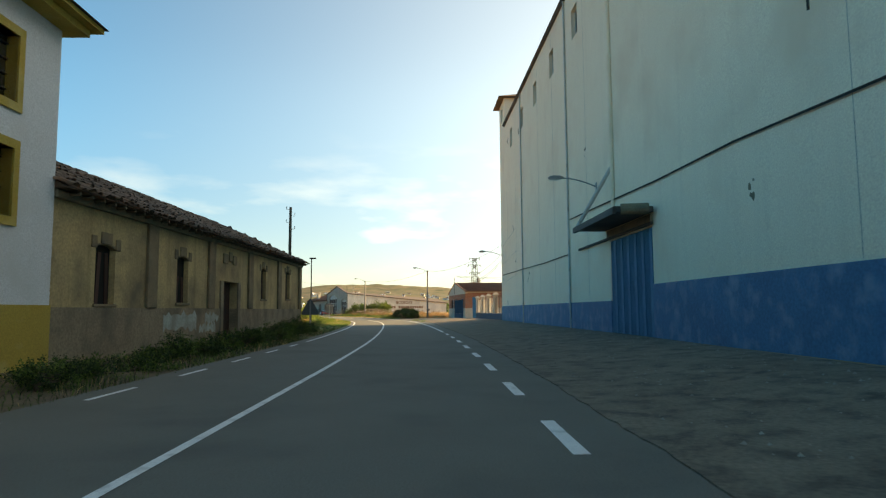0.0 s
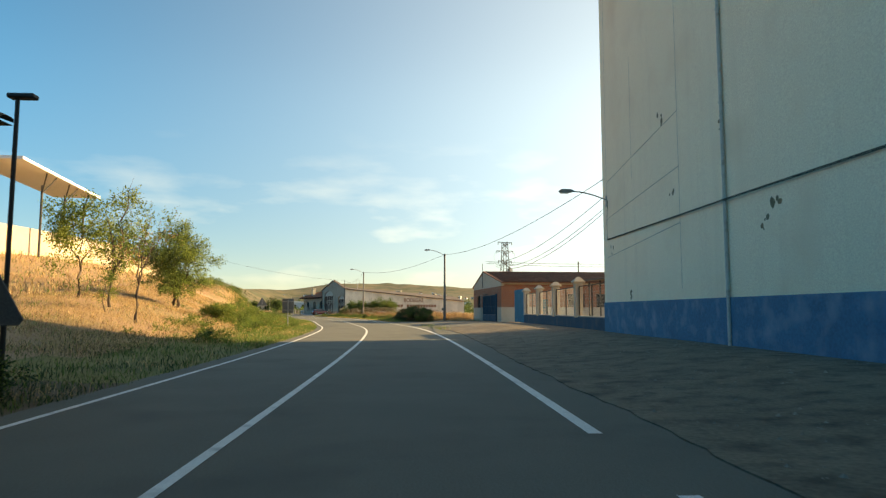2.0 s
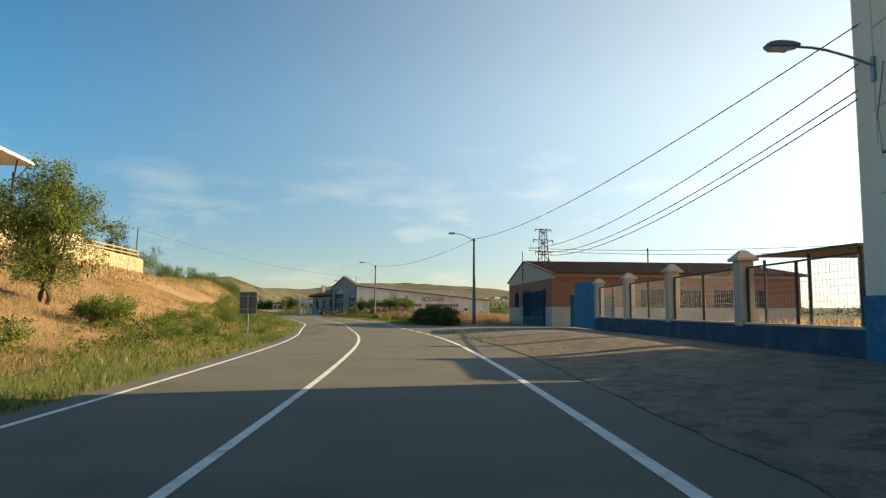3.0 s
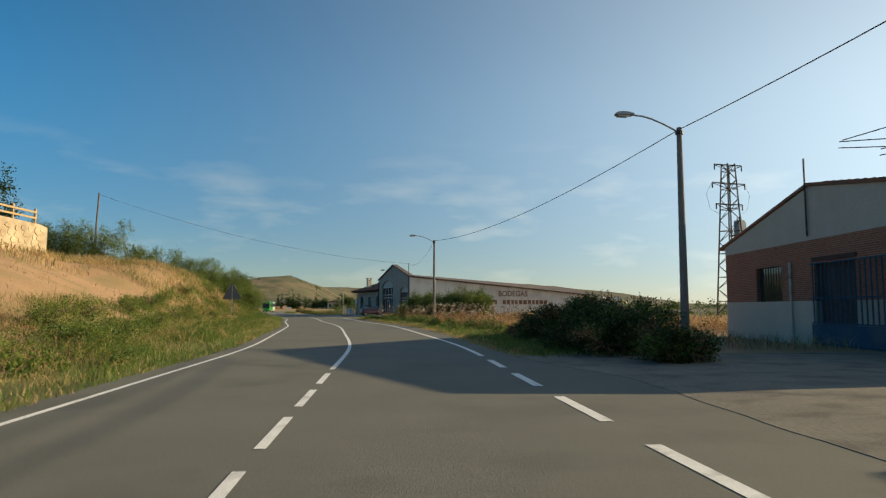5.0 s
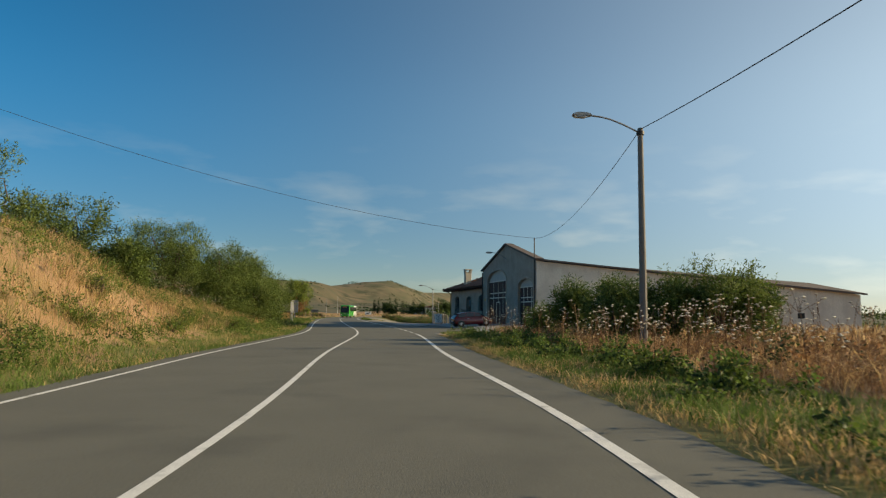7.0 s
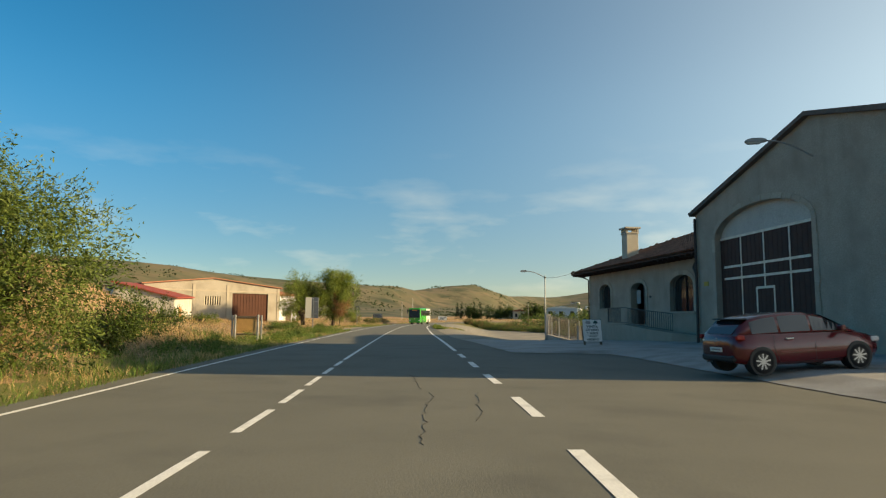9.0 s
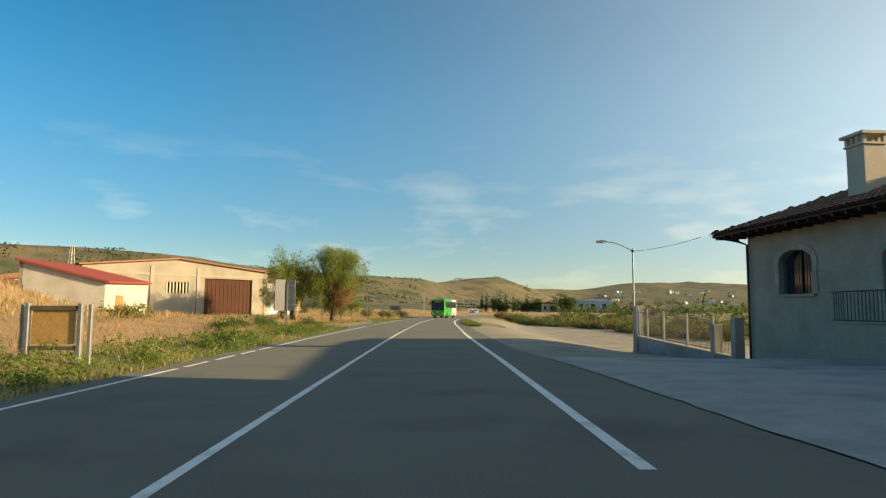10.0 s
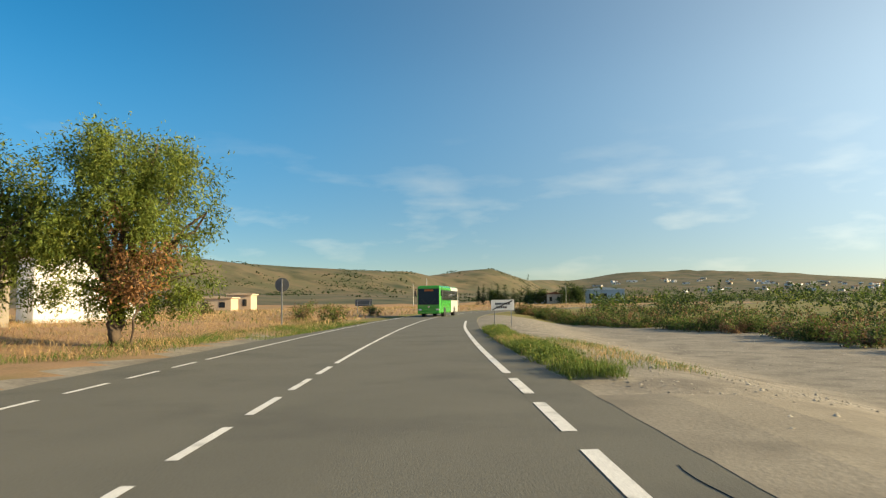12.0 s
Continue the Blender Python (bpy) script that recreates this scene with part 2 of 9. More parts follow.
M_LEAF_GREY = leafy("tamarisk_leaves", (0.175, 0.225, 0.062), (0.11, 0.15, 0.04))
M_PEPPER = leafy("pepper_leaves", (0.25, 0.31, 0.075), (0.15, 0.21, 0.045), 0.5)
M_STRAW = leafy("straw", (0.57, 0.405, 0.205), (0.42, 0.285, 0.14), 0.4)
M_GRASS = leafy("green_grass", (0.150, 0.220, 0.052), (0.090, 0.140, 0.032), 0.4)
M_STALK = leafy("brown_stalks", (0.27, 0.155, 0.082), (0.17, 0.10, 0.055), 0.25)


# ---- building helpers ----
def link(name, bm, mat, parent=None, label="", smooth=False):
    me = bpy.data.meshes.new(name)
    bmesh.ops.recalc_face_normals(bm, faces=bm.faces)
    bm.to_mesh(me)
    bm.free()
    if smooth:
        me.polygons.foreach_set("use_smooth", [True] * len(me.polygons))
    for mt in mat if isinstance(mat, (list, tuple)) else [mat]:
        me.materials.append(mt)
    ob = new(name, me)
    if parent:
        ob.parent = parent
    if label:
        tagged(ob, label=label)
    return ob


def part(name, bm, mat, parent, label="", smooth=False):
    return link(name, bm, mat, parent, label, smooth)


def thing(name, m, label, category, group="", kind=""):
    ob = new(name)
    ob.empty_display_size = 0.3
    ob.matrix_world = m
    return tagged(ob, label=label, category=category, group=group, kind=kind)


def raw(name, verts, faces, mat, parent=None, smooth=False):
    me = bpy.data.meshes.new(name)
    me.from_pydata(verts, [], faces)
    for mt in mat if isinstance(mat, (list, tuple)) else [mat]:
        me.materials.append(mt)
    if smooth:
        me.polygons.foreach_set("use_smooth", [True] * len(me.polygons))
    ob = new(name, me)
    if parent:
        ob.parent = parent
    return ob


def along(p0, p1, z=0.0):
    """Frame at p0: x runs to p1, z up, y to the left of x."""
    d = Vector((p1[0] - p0[0], p1[1] - p0[1]))
    return Matrix.LocRotScale((p0[0], p0[1], z), Euler((0, 0, math.atan2(d.y, d.x))), None)


def box(bm, x0, x1, y0, y1, z0, z1, m=None, bevel=0.0):
    r = bmesh.ops.create_cube(bm, size=1.0)
    t = Matrix.LocRotScale(((x0 + x1) / 2, (y0 + y1) / 2, (z0 + z1) / 2), None, (x1 - x0, y1 - y0, z1 - z0))
    bmesh.ops.transform(bm, matrix=(m @ t) if m else t, verts=r["verts"])
    if bevel:
        es = {e for v in r["verts"] for e in v.link_edges}
        bmesh.ops.bevel(bm, geom=list(es), offset=bevel, segments=1, affect="EDGES")
    return bm


def rod(bm, p0, p1, r0, r1=None, n=8):
    p0, p1 = Vector(p0), Vector(p1)
    d = p1 - p0
    q = d.to_track_quat("Z", "Y").to_matrix().to_4x4()
    r1 = r0 if r1 is None else r1
    g = bmesh.ops.create_cone(bm, cap_ends=True, segments=n, radius1=r0, radius2=r1, depth=d.length)
    bmesh.ops.transform(bm, matrix=Matrix.Translation((p0 + p1) / 2) @ q, verts=g["verts"])
    return bm


def pipe(bm, pts, r, n=6):
    """A tube through the points, one skin."""
    pts = [Vector(p) for p in pts]
    rings = []
    for i, p in enumerate(pts):
        d = (pts[min(i + 1, len(pts) - 1)] - pts[max(i - 1, 0)]).normalized()
        q = d.to_track_quat("Z", "Y")
        rr = r[i] if isinstance(r, (list, tuple)) else r
        rings.append([bm.verts.new(p + q @ Vector((math.cos(a) * rr, math.sin(a) * rr, 0))) for a in (2 * math.pi * k / n for k in range(n))])
    for a, b in zip(rings, rings[1:]):
        for k in range(n):
            bm.faces.new((a[k], a[(k + 1) % n], b[(k + 1) % n], b[k]))
    bm.faces.new(rings[0][::-1])
    bm.faces.new(rings[-1])
    return bm


def prism(bm, outline, y0, y1, m=None):
    """An upright outline of (x, z) pushed from y0 to y1."""
    m = m or Matrix.Identity(4)
    a = [bm.verts.new(m @ Vector((x, y0, z))) for x, z in outline]
    b = [bm.verts.new(m @ Vector((x, y1, z))) for x, z in outline]
    bm.faces.new(a)
    bm.faces.new(b[::-1])
    for i in range(len(a)):
        j = (i + 1) % len(a)
        bm.faces.new((a[i], b[i], b[j], a[j]))
    return bm


def holed(bm, x0, x1, z0, z1, y0, y1, holes, m=None):
    """A wall slab between y0 and y1 with rectangular openings (x0, x1, z0, z1) right through it."""
    m = m or Matrix.Identity(4)
    xs = sorted({x0, x1, *(v for h in holes for v in h[:2])})
    zs = sorted({z0, z1, *(v for h in holes for v in h[2:])})

    def solid(i, k):
        if not (0 <= i < len(xs) - 1 and 0 <= k < len(zs) - 1):
            return False
        cx, cz = (xs[i] + xs[i + 1]) / 2, (zs[k] + zs[k + 1]) / 2
        return not any(h[0] < cx < h[1] and h[2] < cz < h[3] for h in holes)

    memo = {}

    def v(i, y, k):
        if (i, y, k) not in memo:
            memo[i, y, k] = bm.verts.new(m @ Vector((xs[i], y, zs[k])))
        return memo[i, y, k]

    for i in range(len(xs) - 1):
        for k in range(len(zs) - 1):
            if not solid(i, k):
                continue
            for y in (y0, y1):
                bm.faces.new((v(i, y, k), v(i + 1, y, k), v(i + 1, y, k + 1), v(i, y, k + 1)))
            for di, dk, e in ((-1, 0, ((i, k), (i, k + 1))), (1, 0, ((i + 1, k), (i + 1, k + 1))), (0, -1, ((i, k), (i + 1, k))), (0, 1, ((i, k + 1), (i + 1, k + 1)))):
                if not solid(i + di, k + dk):
                    (a, b), (c, d) = e
                    bm.faces.new((v(a, y0, b), v(c, y0, d), v(c, y1, d), v(a, y1, b)))
    return bm


def arch_fill(bm, x0, x1, zs, rise, ztop, y0, y1, m=None, n=10):
    """Fills the corners between a rectangular opening's head and an arch: springing at zs, rising by rise, up to ztop."""
    cx, hw = (x0 + x1) / 2, (x1 - x0) / 2
    pts = [(cx + hw * math.cos(a), zs + rise * math.sin(a)) for a in (math.pi * k / n for k in range(n + 1))]
    prism(bm, [(x1, ztop)] + [(x0, ztop)] + pts[::-1], y0, y1, m)
    return bm


# ---- the road's line ----
CENTRE = [(-3.0, -70), (-1.3, -25), (-0.75, -13), (-0.3, -2), (0.0, 10), (0.0, 24), (-0.2, 37), (-0.5, 46), (-1.1, 56), (-2.1, 65), (-3.55, 74), (-4.5, 80), (-6.15, 90), (-8.5, 100),
          (-12.8, 116.6), (-17.65, 131.0), (-23.1, 148.6), (-27.5, 160.2), (-32.5, 171.8), (-41.38, 192.7), (-46.95, 206.0), (-52.4, 219.4), (-58.85, 235.4),
          (-65.6, 253.5), (-73.0, 276), (-78.4, 298), (-82, 322), (-80, 348), (-71, 384), (-54, 425), (-20, 480)]
CX, CY = np.array(CENTRE)[:, 0], np.array(CENTRE)[:, 1]


def spline(y):
    """x of the centre line at y, and its slope: a smooth curve through the stations."""
    i = int(np.clip(np.searchsorted(CY, y) - 1, 0, len(CY) - 2))

    def slope(j):
        a, b = max(j - 1, 0), min(j + 1, len(CY) - 1)
        return (CX[b] - CX[a]) / (CY[b] - CY[a])

    h = CY[i + 1] - CY[i]
    t = (y - CY[i]) / h
    m0, m1 = slope(i) * h, slope(i + 1) * h
    x = (2 * t**3 - 3 * t**2 + 1) * CX[i] + (t**3 - 2 * t**2 + t) * m0 + (3 * t**2 - 2 * t**3) * CX[i + 1] + (t**3 - t**2) * m1
    dx = ((6 * t**2 - 6 * t) * CX[i] + (3 * t**2 - 4 * t + 1) * m0 + (6 * t - 6 * t**2) * CX[i + 1] + (3 * t**2 - 2 * t) * m1) / h
    return x, dx


def beside(y, d, z=0.0):
    """The place d metres to the right of the centre line at station y."""
    x, dx = spline(y)
    k = 1 / math.hypot(1, dx)
    return Vector((x + d * k, y - d * k * dx, z))


LINE_X = np.array([spline(y)[0] for y in np.arange(-70, 480)])
LINE_D = np.array([spline(y)[1] for y in np.arange(-70, 480)])


def lateral(x, y):
    """Distance to the right of the centre line, about, for arrays."""
    yy = y
    for _ in range(3):
        cx, sl = np.interp(yy, np.arange(-70, 480), LINE_X), np.interp(yy, np.arange(-70, 480), LINE_D)
        k = 1 / np.hypot(1, sl)
        d = (x - cx) * k + (y - yy) * -sl * k
        yy = np.clip(y + d * sl * k, -70, 480)
    return d, yy


def smooth(a, b, v):
    t = np.clip((v - a) / (b - a), 0, 1)
    return t * t * (3 - 2 * t)


def rough(x, y, sc, seed=0.0):
    """Cheap smooth noise for arrays."""
    v = np.zeros_like(x)
    for k in range(1, 5):
        a, b = 1.7 * k + seed, 2.3 * k - seed
        v += np.sin(x / sc * (0.6 + 0.43 * k) + a + 1.3 * np.sin(y / sc * 0.5 * k + b)) * np.cos(y / sc * (0.5 + 0.37 * k) + b) / k
    return v / 2.1


# skyline of the far hills: bearing (degrees right of +y), elevation angle, distance
SKY_AZ = [-180, -90, -60, -47, -42, -36, -30.5, -24, -22.3, -21, -17.3, -16, -14.3, -10.8, -9, -6.3, 0.8, 6.4, 12.5, 18, 60, 120, 180]
SKY_EL = [3, 4, 4.9, 4.7, 4.1, 3.45, 3.15, 2.8, 2.35, 2.86, 3.0, 2.5, 2.0, 1.8, 2.0, 2.4, 2.35, 1.95, 1.3, 0.4, 0.4, 1.6, 3]
SKY_R = [900, 900, 850, 850, 900, 1000, 1050, 1150, 1350, 1500, 1550, 1600, 1700, 2400, 2700, 2900, 3000, 3000, 3000, 3000, 3000, 1500, 900]


EDGE_Y = [-70, 30, 40, 50, 70, 80, 84, 87, 91, 95, 101, 108, 151, 158, 162, 169, 174, 175.6, 176.4, 180, 187, 194, 222, 237, 300]
EDGE_D = [4.8, 4.8, 5.1, 5.4, 5.5, 6.0, 5.1, 4.7, 4.65, 4.8, 5.05, 5.2, 5.0, 8.5, 9.7, 9.75, 9.8, 9.6, 6.1, 5.9, 5.6, 5.0, 4.7, 4.4, 4.5]


def RIGHT_OF(y):
    return np.interp(y, EDGE_Y, EDGE_D)


def height(x, y):
    d, yy = lateral(x, y)
    z = np.zeros_like(x)
    # left-hand bank: rises from the verge, highest between the ruin and the tamarisks
    crest = np.interp(yy, [-70, 22, 36, 50, 70, 95, 112, 130, 139, 146, 153, 162, 174, 186, 198, 212, 260], [0.2, 0.3, 1.1, 2.2, 3.4, 4.4, 4.7, 4.6, 4.4, 2.9, 2.4, 2.4, 1.7, 1.25, 1.1, 0.7, 0.5])
    foot = np.interp(yy, [-70, 40, 60, 90, 120, 134, 145, 160, 200, 300], [4.4, 5.0, 5.8, 6.8, 7.0, 6.3, 6.3, 5.8, 7.5, 7])
    wide = np.interp(yy, [0, 50, 80, 100, 115, 124, 134, 143, 160, 185, 220], [6, 12, 14, 15, 15, 8.5, 7.2, 8.5, 10, 13, 12])
    z += crest * smooth(0, 1, (-d - foot) / wide)
    z += np.where(d < -4, 0.12 * rough(x, y, 2.3) * smooth(4.5, 7, -d), 0)
    z += 0.38 * rough(x, y, 3.4, 5.0) * smooth(7, 10, -d) * smooth(84, 96, yy) * (1 - smooth(150, 158, yy))
    z += 4.0 * smooth(17, 38, -d) * smooth(55, 85, yy) * (1 - smooth(150, 185, yy))
    z += np.maximum(5.5 * smooth(36, 62, -d) * smooth(188, 206, yy) * (1 - smooth(232, 260, yy)), 7.5 * smooth(18, 38, -d) * smooth(180, 205, yy) * (1 - smooth(209, 221, yy)))
    # shallow ditch behind the verge
    z -= 0.15 * np.exp(-((-d - 5.2) / 0.8) ** 2) * smooth(40, 60, yy)
    # right-hand side: silo apron rises a little, ground falls away past the winery
    z += 0.3 * smooth(5.0, 10.5, d) * (1 - smooth(50, 95, yy))
    z += 0.06 * rough(x, y, 1.9, 2.0) * smooth(6.5, 9, d) * smooth(96, 104, yy) * (1 - smooth(150, 158, yy))
    yard = np.interp(yy, [150, 165, 176, 186, 197, 212, 240, 300, 380], [0.0, 0.25, 0.25, 0.1, -0.8, -1.35, -1.5, -1.2, -0.3])
    z += yard * smooth(5.8, 15, d)
    z -= 3.0 * smooth(30, 130, d) * smooth(60, 160, yy)
    # far country
    bx, by = x + 47, y - 214
    r, az = np.hypot(bx, by), np.degrees(np.arctan2(bx, by))
    dist = np.interp(az, SKY_AZ, SKY_R) * (1 + 0.05 * rough(x, y, 140))
    top = dist * np.tan(np.radians(np.interp(az, SKY_AZ, SKY_EL)))
    low = 0.22 + 0.3 * smooth(-13, -7, az) * (1 - smooth(70, 110, az))
    bumps = 1 + 0.05 * rough(x, y, 60, 3.0) + 0.022 * rough(x, y, 22, 1.0)
    z += top * bumps * (low * smooth(0.3, 0.75, r / dist) + (1 - low) * smooth(0.72, 1.0, r / dist))
    z = np.where(r > 420, z + 1.2 * rough(x, y, 120), z)
    return np.where(np.abs(d) < 4.6, np.minimum(z, -0.05), np.where((d > 0) & (d < RIGHT_OF(yy) + 0.25), np.minimum(z, 0) - 0.05, z))


def axis(dense0, dense1, step, far0, far1):
    v = list(np.arange(dense0, dense1 + 0.01, step))
    s = step
    while v[-1] < far1:
        s *= 1.13
        v.append(v[-1] + min(s, 60))
    s = step
    while v[0] > far0:
        s *= 1.13
        v.insert(0, v[0] - min(s, 60))
    return np.array(v)


GX, GY = axis(-105, 36, 0.9, -2600, 2600), axis(-40, 300, 1.0, -700, 3700)
gx, gy = np.meshgrid(GX, GY)
gz = height(gx.ravel(), gy.ravel()).reshape(gx.shape)
fd, fy = lateral(gx.ravel(), gy.ravel())
gz = gz - 0.12 * (((fy > 150) & (fy < 224) & (fd > RIGHT_OF(fy)) & (fd < np.interp(fy, [150, 160, 168, 190, 224], [12, 19, 20, 14, 26]))).reshape(gx.shape))
nx, ny = len(GX), len(GY)
verts = np.stack([gx.ravel(), gy.ravel(), gz.ravel()], 1)
ii, jj = np.meshgrid(np.arange(nx - 1), np.arange(ny - 1))
a = (jj * nx + ii).ravel()
faces = np.stack([a, a + 1, a + nx + 1, a + nx], 1)
ground = raw("ground", verts.tolist(), faces.tolist(), [M_SOIL, M_VERGE, M_FIELD, M_SCRUB, M_GRAVEL, M_SHADED_EARTH], smooth=True)
mx, my = gx.ravel()[a], gy.ravel()[a]
md, myy = lateral(mx, my)
jit = rough(mx, my, 1.5) * 1.2
kind_of = np.zeros(len(a), int)
kind_of[(md < 0) & (md + jit > -7.5)] = 1
kind_of[(md > 0) & (myy > 85) & (md + jit < 9)] = 1
# left of the first stretch: earth with the shade put into its colour
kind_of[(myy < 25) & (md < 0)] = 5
kind_of[(myy > 222) & (myy < 250) & (md + jit < -6.5) & (md > -22)] = 0
kind_of[(myy > 220) & (myy < 243) & (md < 0) & (md + 0.5 * jit > -7)] = 4
kind_of[(myy > 182) & (md > 0) & (md + jit < 26) & (myy < 285)] = 4
rr = np.hypot(mx + 47, my - 214)
kind_of[(md > 0) & (myy > 182) & ((md + jit > 26) | (myy > 285))] = 1
kind_of[(rr > 150) & (md < -20)] = 2
kind_of[rr > 420] = 2
kind_of[(rr > 300) & (mx > -110) & (my > 200)] = 3
far_az = np.degrees(np.arctan2(mx + 47, my - 214))
kind_of[rr > 0.4 * np.interp(far_az, SKY_AZ, SKY_R)] = 3
ground.data.polygons.foreach_set("material_index", kind_of.tolist())
tagged(ground, label="dry grassy earth with green verges and gravel", category="ground", kind="structure")


def ribbon(name, y0, y1, d0, d1, z, mat, step=2.0, thick=0.0, cuts=1, drape=0.0, sink=False):
    """A strip that follows the road between two offsets; the offsets may be functions of the station."""
    n = max(2, int(abs(y1 - y0) / step) + 1)
    f0, f1 = (d if callable(d) else (lambda y, d=d: d) for d in (d0, d1))
    bm = bmesh.new()
    rows = []
    for y in np.linspace(y0, y1, n):
        row = []
        for c in range(cuts + 1):
            p = beside(y, f0(y) + (f1(y) - f0(y)) * c / cuts, z)
            if drape and c > 0:
                lie = float(height(np.array([p.x]), np.array([p.y]))[0]) + drape
                p.z = min(z, lie) if sink and lie < 0 else max(z, lie)
            row.append(bm.verts.new(p))
        if thick:
            row = [bm.verts.new(beside(y, f0(y), z - thick)), *row, bm.verts.new(beside(y, f1(y), z - thick))]
        rows.append(row)
    for p, q in zip(rows, rows[1:]):
        for k in range(len(p) - 1):
            bm.faces.new((p[k], q[k], q[k + 1], p[k + 1]))
    return link(name, bm, mat)


def ragged(y, seed):
    """Uneven broken edge, about 1 at most."""
    return noise.noise((y * 0.5, seed, 0.3)) * 0.5 + noise.noise((y * 1.7, seed, 1.7)) * 0.6 + noise.noise((y * 4.3, seed, 4.1)) * 0.35


def right_edge(y):
    return float(RIGHT_OF(y)) + (0.12 if y < 190 else 0.05) * ragged(y, 2.0)


def left_line(y):
    return float(np.interp(y, [-70, 30, 60, 110, 150, 200, 260], [-3.0, -2.75, -3.05, -3.7, -3.5, -3.7, -3.6]))


def left_edge(y):
    return left_line(y) - 0.55 - float(np.interp(y, [214, 221, 238, 248], [0, 0.9, 0.7, 0])) + 0.09 * ragged(y, 7.0)


road = ribbon("road", -70, 478, left_edge, right_edge, 0.0, M_ASPHALT, 0.4, 0.1)
tagged(road, label="grey asphalt two-lane road curving gently", category="road", kind="structure")


def marking(name, y0, y1, d, w, label):
    f = d if callable(d) else (lambda y: d)
    ob = ribbon(name, y0, y1, lambda y: f(y) - w / 2, lambda y: f(y) + w / 2, 0.006, M_PAINT_LINE, 1.5)
    return tagged(ob, label=label, category="road marking", group="road markings", kind="structure")


def dashes(y0, y1, d, w, n, fill=0.44):
    step = (y1 - y0) / n
    for k in range(n):
        marking("road_marking", y0 + k * step, y0 + (k + fill) * step, d, w, "white dash of a broken road line")


def RIGHT(y):
    return float(np.interp(y, [-70, 60, 78, 118, 156, 172, 190, 206, 222, 249], [3.92, 3.92, 3.86, 4.04, 3.72, 3.93, 3.95, 3.82, 3.76, 3.58]))


SOLID = "solid white line painted along the road"
dashes(-28.0, 19.2, RIGHT, 0.17, 11)
marking("road_marking", 19.2, 64, RIGHT, 0.16, SOLID)
dashes(64.6, 86.0, RIGHT, 0.17, 6, 0.62)
marking("road_marking", 86.0, 151, RIGHT, 0.16, SOLID)
dashes(153.1, 177.7, RIGHT, 0.17, 6, 0.5)
marking("road_marking", 177.7, 208.9, RIGHT, 0.16, SOLID)
dashes(209.3, 225.5, RIGHT, 0.17, 6, 0.70)
marking("road_marking", 225.5, 262, RIGHT, 0.16, SOLID)
marking("road_marking", -70, 68, 0, 0.12, SOLID)
dashes(68.6, 82.2, 0, 0.12, 5, 0.68)
marking("road_marking", 82.2, 159.2, 0, 0.12, SOLID)
dashes(160.2, 172.5, 0, 0.12, 5, 0.72)
marking("road_marking", 172.5, 216.5, 0, 0.12, SOLID)
dashes(216.9, 228.1, 0, 0.12, 5, 0.66)
marking("road_marking", 228.1, 420, 0, 0.12, SOLID)
dashes(-30, 8.1, left_line, 0.11, 10, 0.45)
marking("road_marking", 8.1, 186.2, left_line, 0.11, SOLID)
dashes(186.6, 194.8, left_line, 0.11, 4, 0.74)
marking("road_marking", 194.8, 221.3, left_line, 0.11, SOLID)
dashes(221.6, 229.7, left_line, 0.11, 4, 0.66)
marking("road_marking", 229.7, 420, left_line, 0.11, SOLID)


# ---- shared building parts ----
def tile_field(verts, faces, p0, p1, q0, q1, across=0.24, course=0.42, wild=0.0, rng=None):
    """Courses of barrel tiles on a roof plane: eave p0-p1, ridge q0-q1."""
    p0, p1, q0, q1 = (np.array(v, float) for v in (p0, p1, q0, q1))
    up = ((q0 + q1) - (p0 + p1)) / 2
    length, rise = np.linalg.norm(p1 - p0), np.linalg.norm(up)
    ex, eu = (p1 - p0) / length, up / rise
    nrm = np.cross(ex, eu)
    nrm = nrm if nrm[2] > 0 else -nrm
    for c in range(int(length / across)):
        for r in range(int(rise / course)):
            t, s = (r + 0.5) * course / rise, (c + 0.5) * across
            a = (p0 + (q0 - p0) * t) @ ex
            b = (p1 + (q1 - p1) * t) @ ex
            if not a - across * 0.3 <= p0 @ ex + s <= b + across * 0.3:
                continue
            base = p0 + ex * s + eu * (r * course)
            if wild:
                base = base + ex * rng.uniform(-wild, wild) + eu * rng.uniform(-wild, wild) + nrm * rng.uniform(0, wild)
            k = len(verts)
            for along_u, lift in ((-0.03, 0.035), (course, 0.0)):
                for g in range(5):
                    ang = math.pi * g / 4
                    verts.append((base + ex * (math.cos(ang) * across * 0.52) + eu * along_u + nrm * (lift + math.sin(ang) * across * 0.36)).tolist())
            faces.extend((k + g, k + g + 1, k + g + 6, k + g + 5) for g in range(4))


def bars(name, parent, m, x0, x1, z0, z1, step, r, mat, y=0.0):
    """Upright bars between two rails, one mesh each."""
    n = max(1, round((x1 - x0) / step))
    bm = rod(bmesh.new(), (0, 0, z0), (0, 0, z1), r, n=6)
    bar = part(name, bm, mat, parent)
    bar.matrix_local = m @ Matrix.Translation((x0 + step / 2, y, 0))
    for k in range(1, n):
        o = new(name, bar.data)
        o.parent = parent
        o.matrix_local = m @ Matrix.Translation((x0 + (k + 0.5) * (x1 - x0) / n, y, 0))


def lamp_arm(bm, start, out, length, rise, r=0.03):
    """A curved street-lamp arm from start in the direction out."""
    s, o = Vector(start), Vector(out).normalized()
    pts = [s + o * (length * t) + Vector((0, 0, rise * math.sin(t * math.pi / 2))) for t in (0, 0.15, 0.35, 0.6, 0.8, 1.0)]
    return pipe(bm, pts, r, 8), pts[-1]


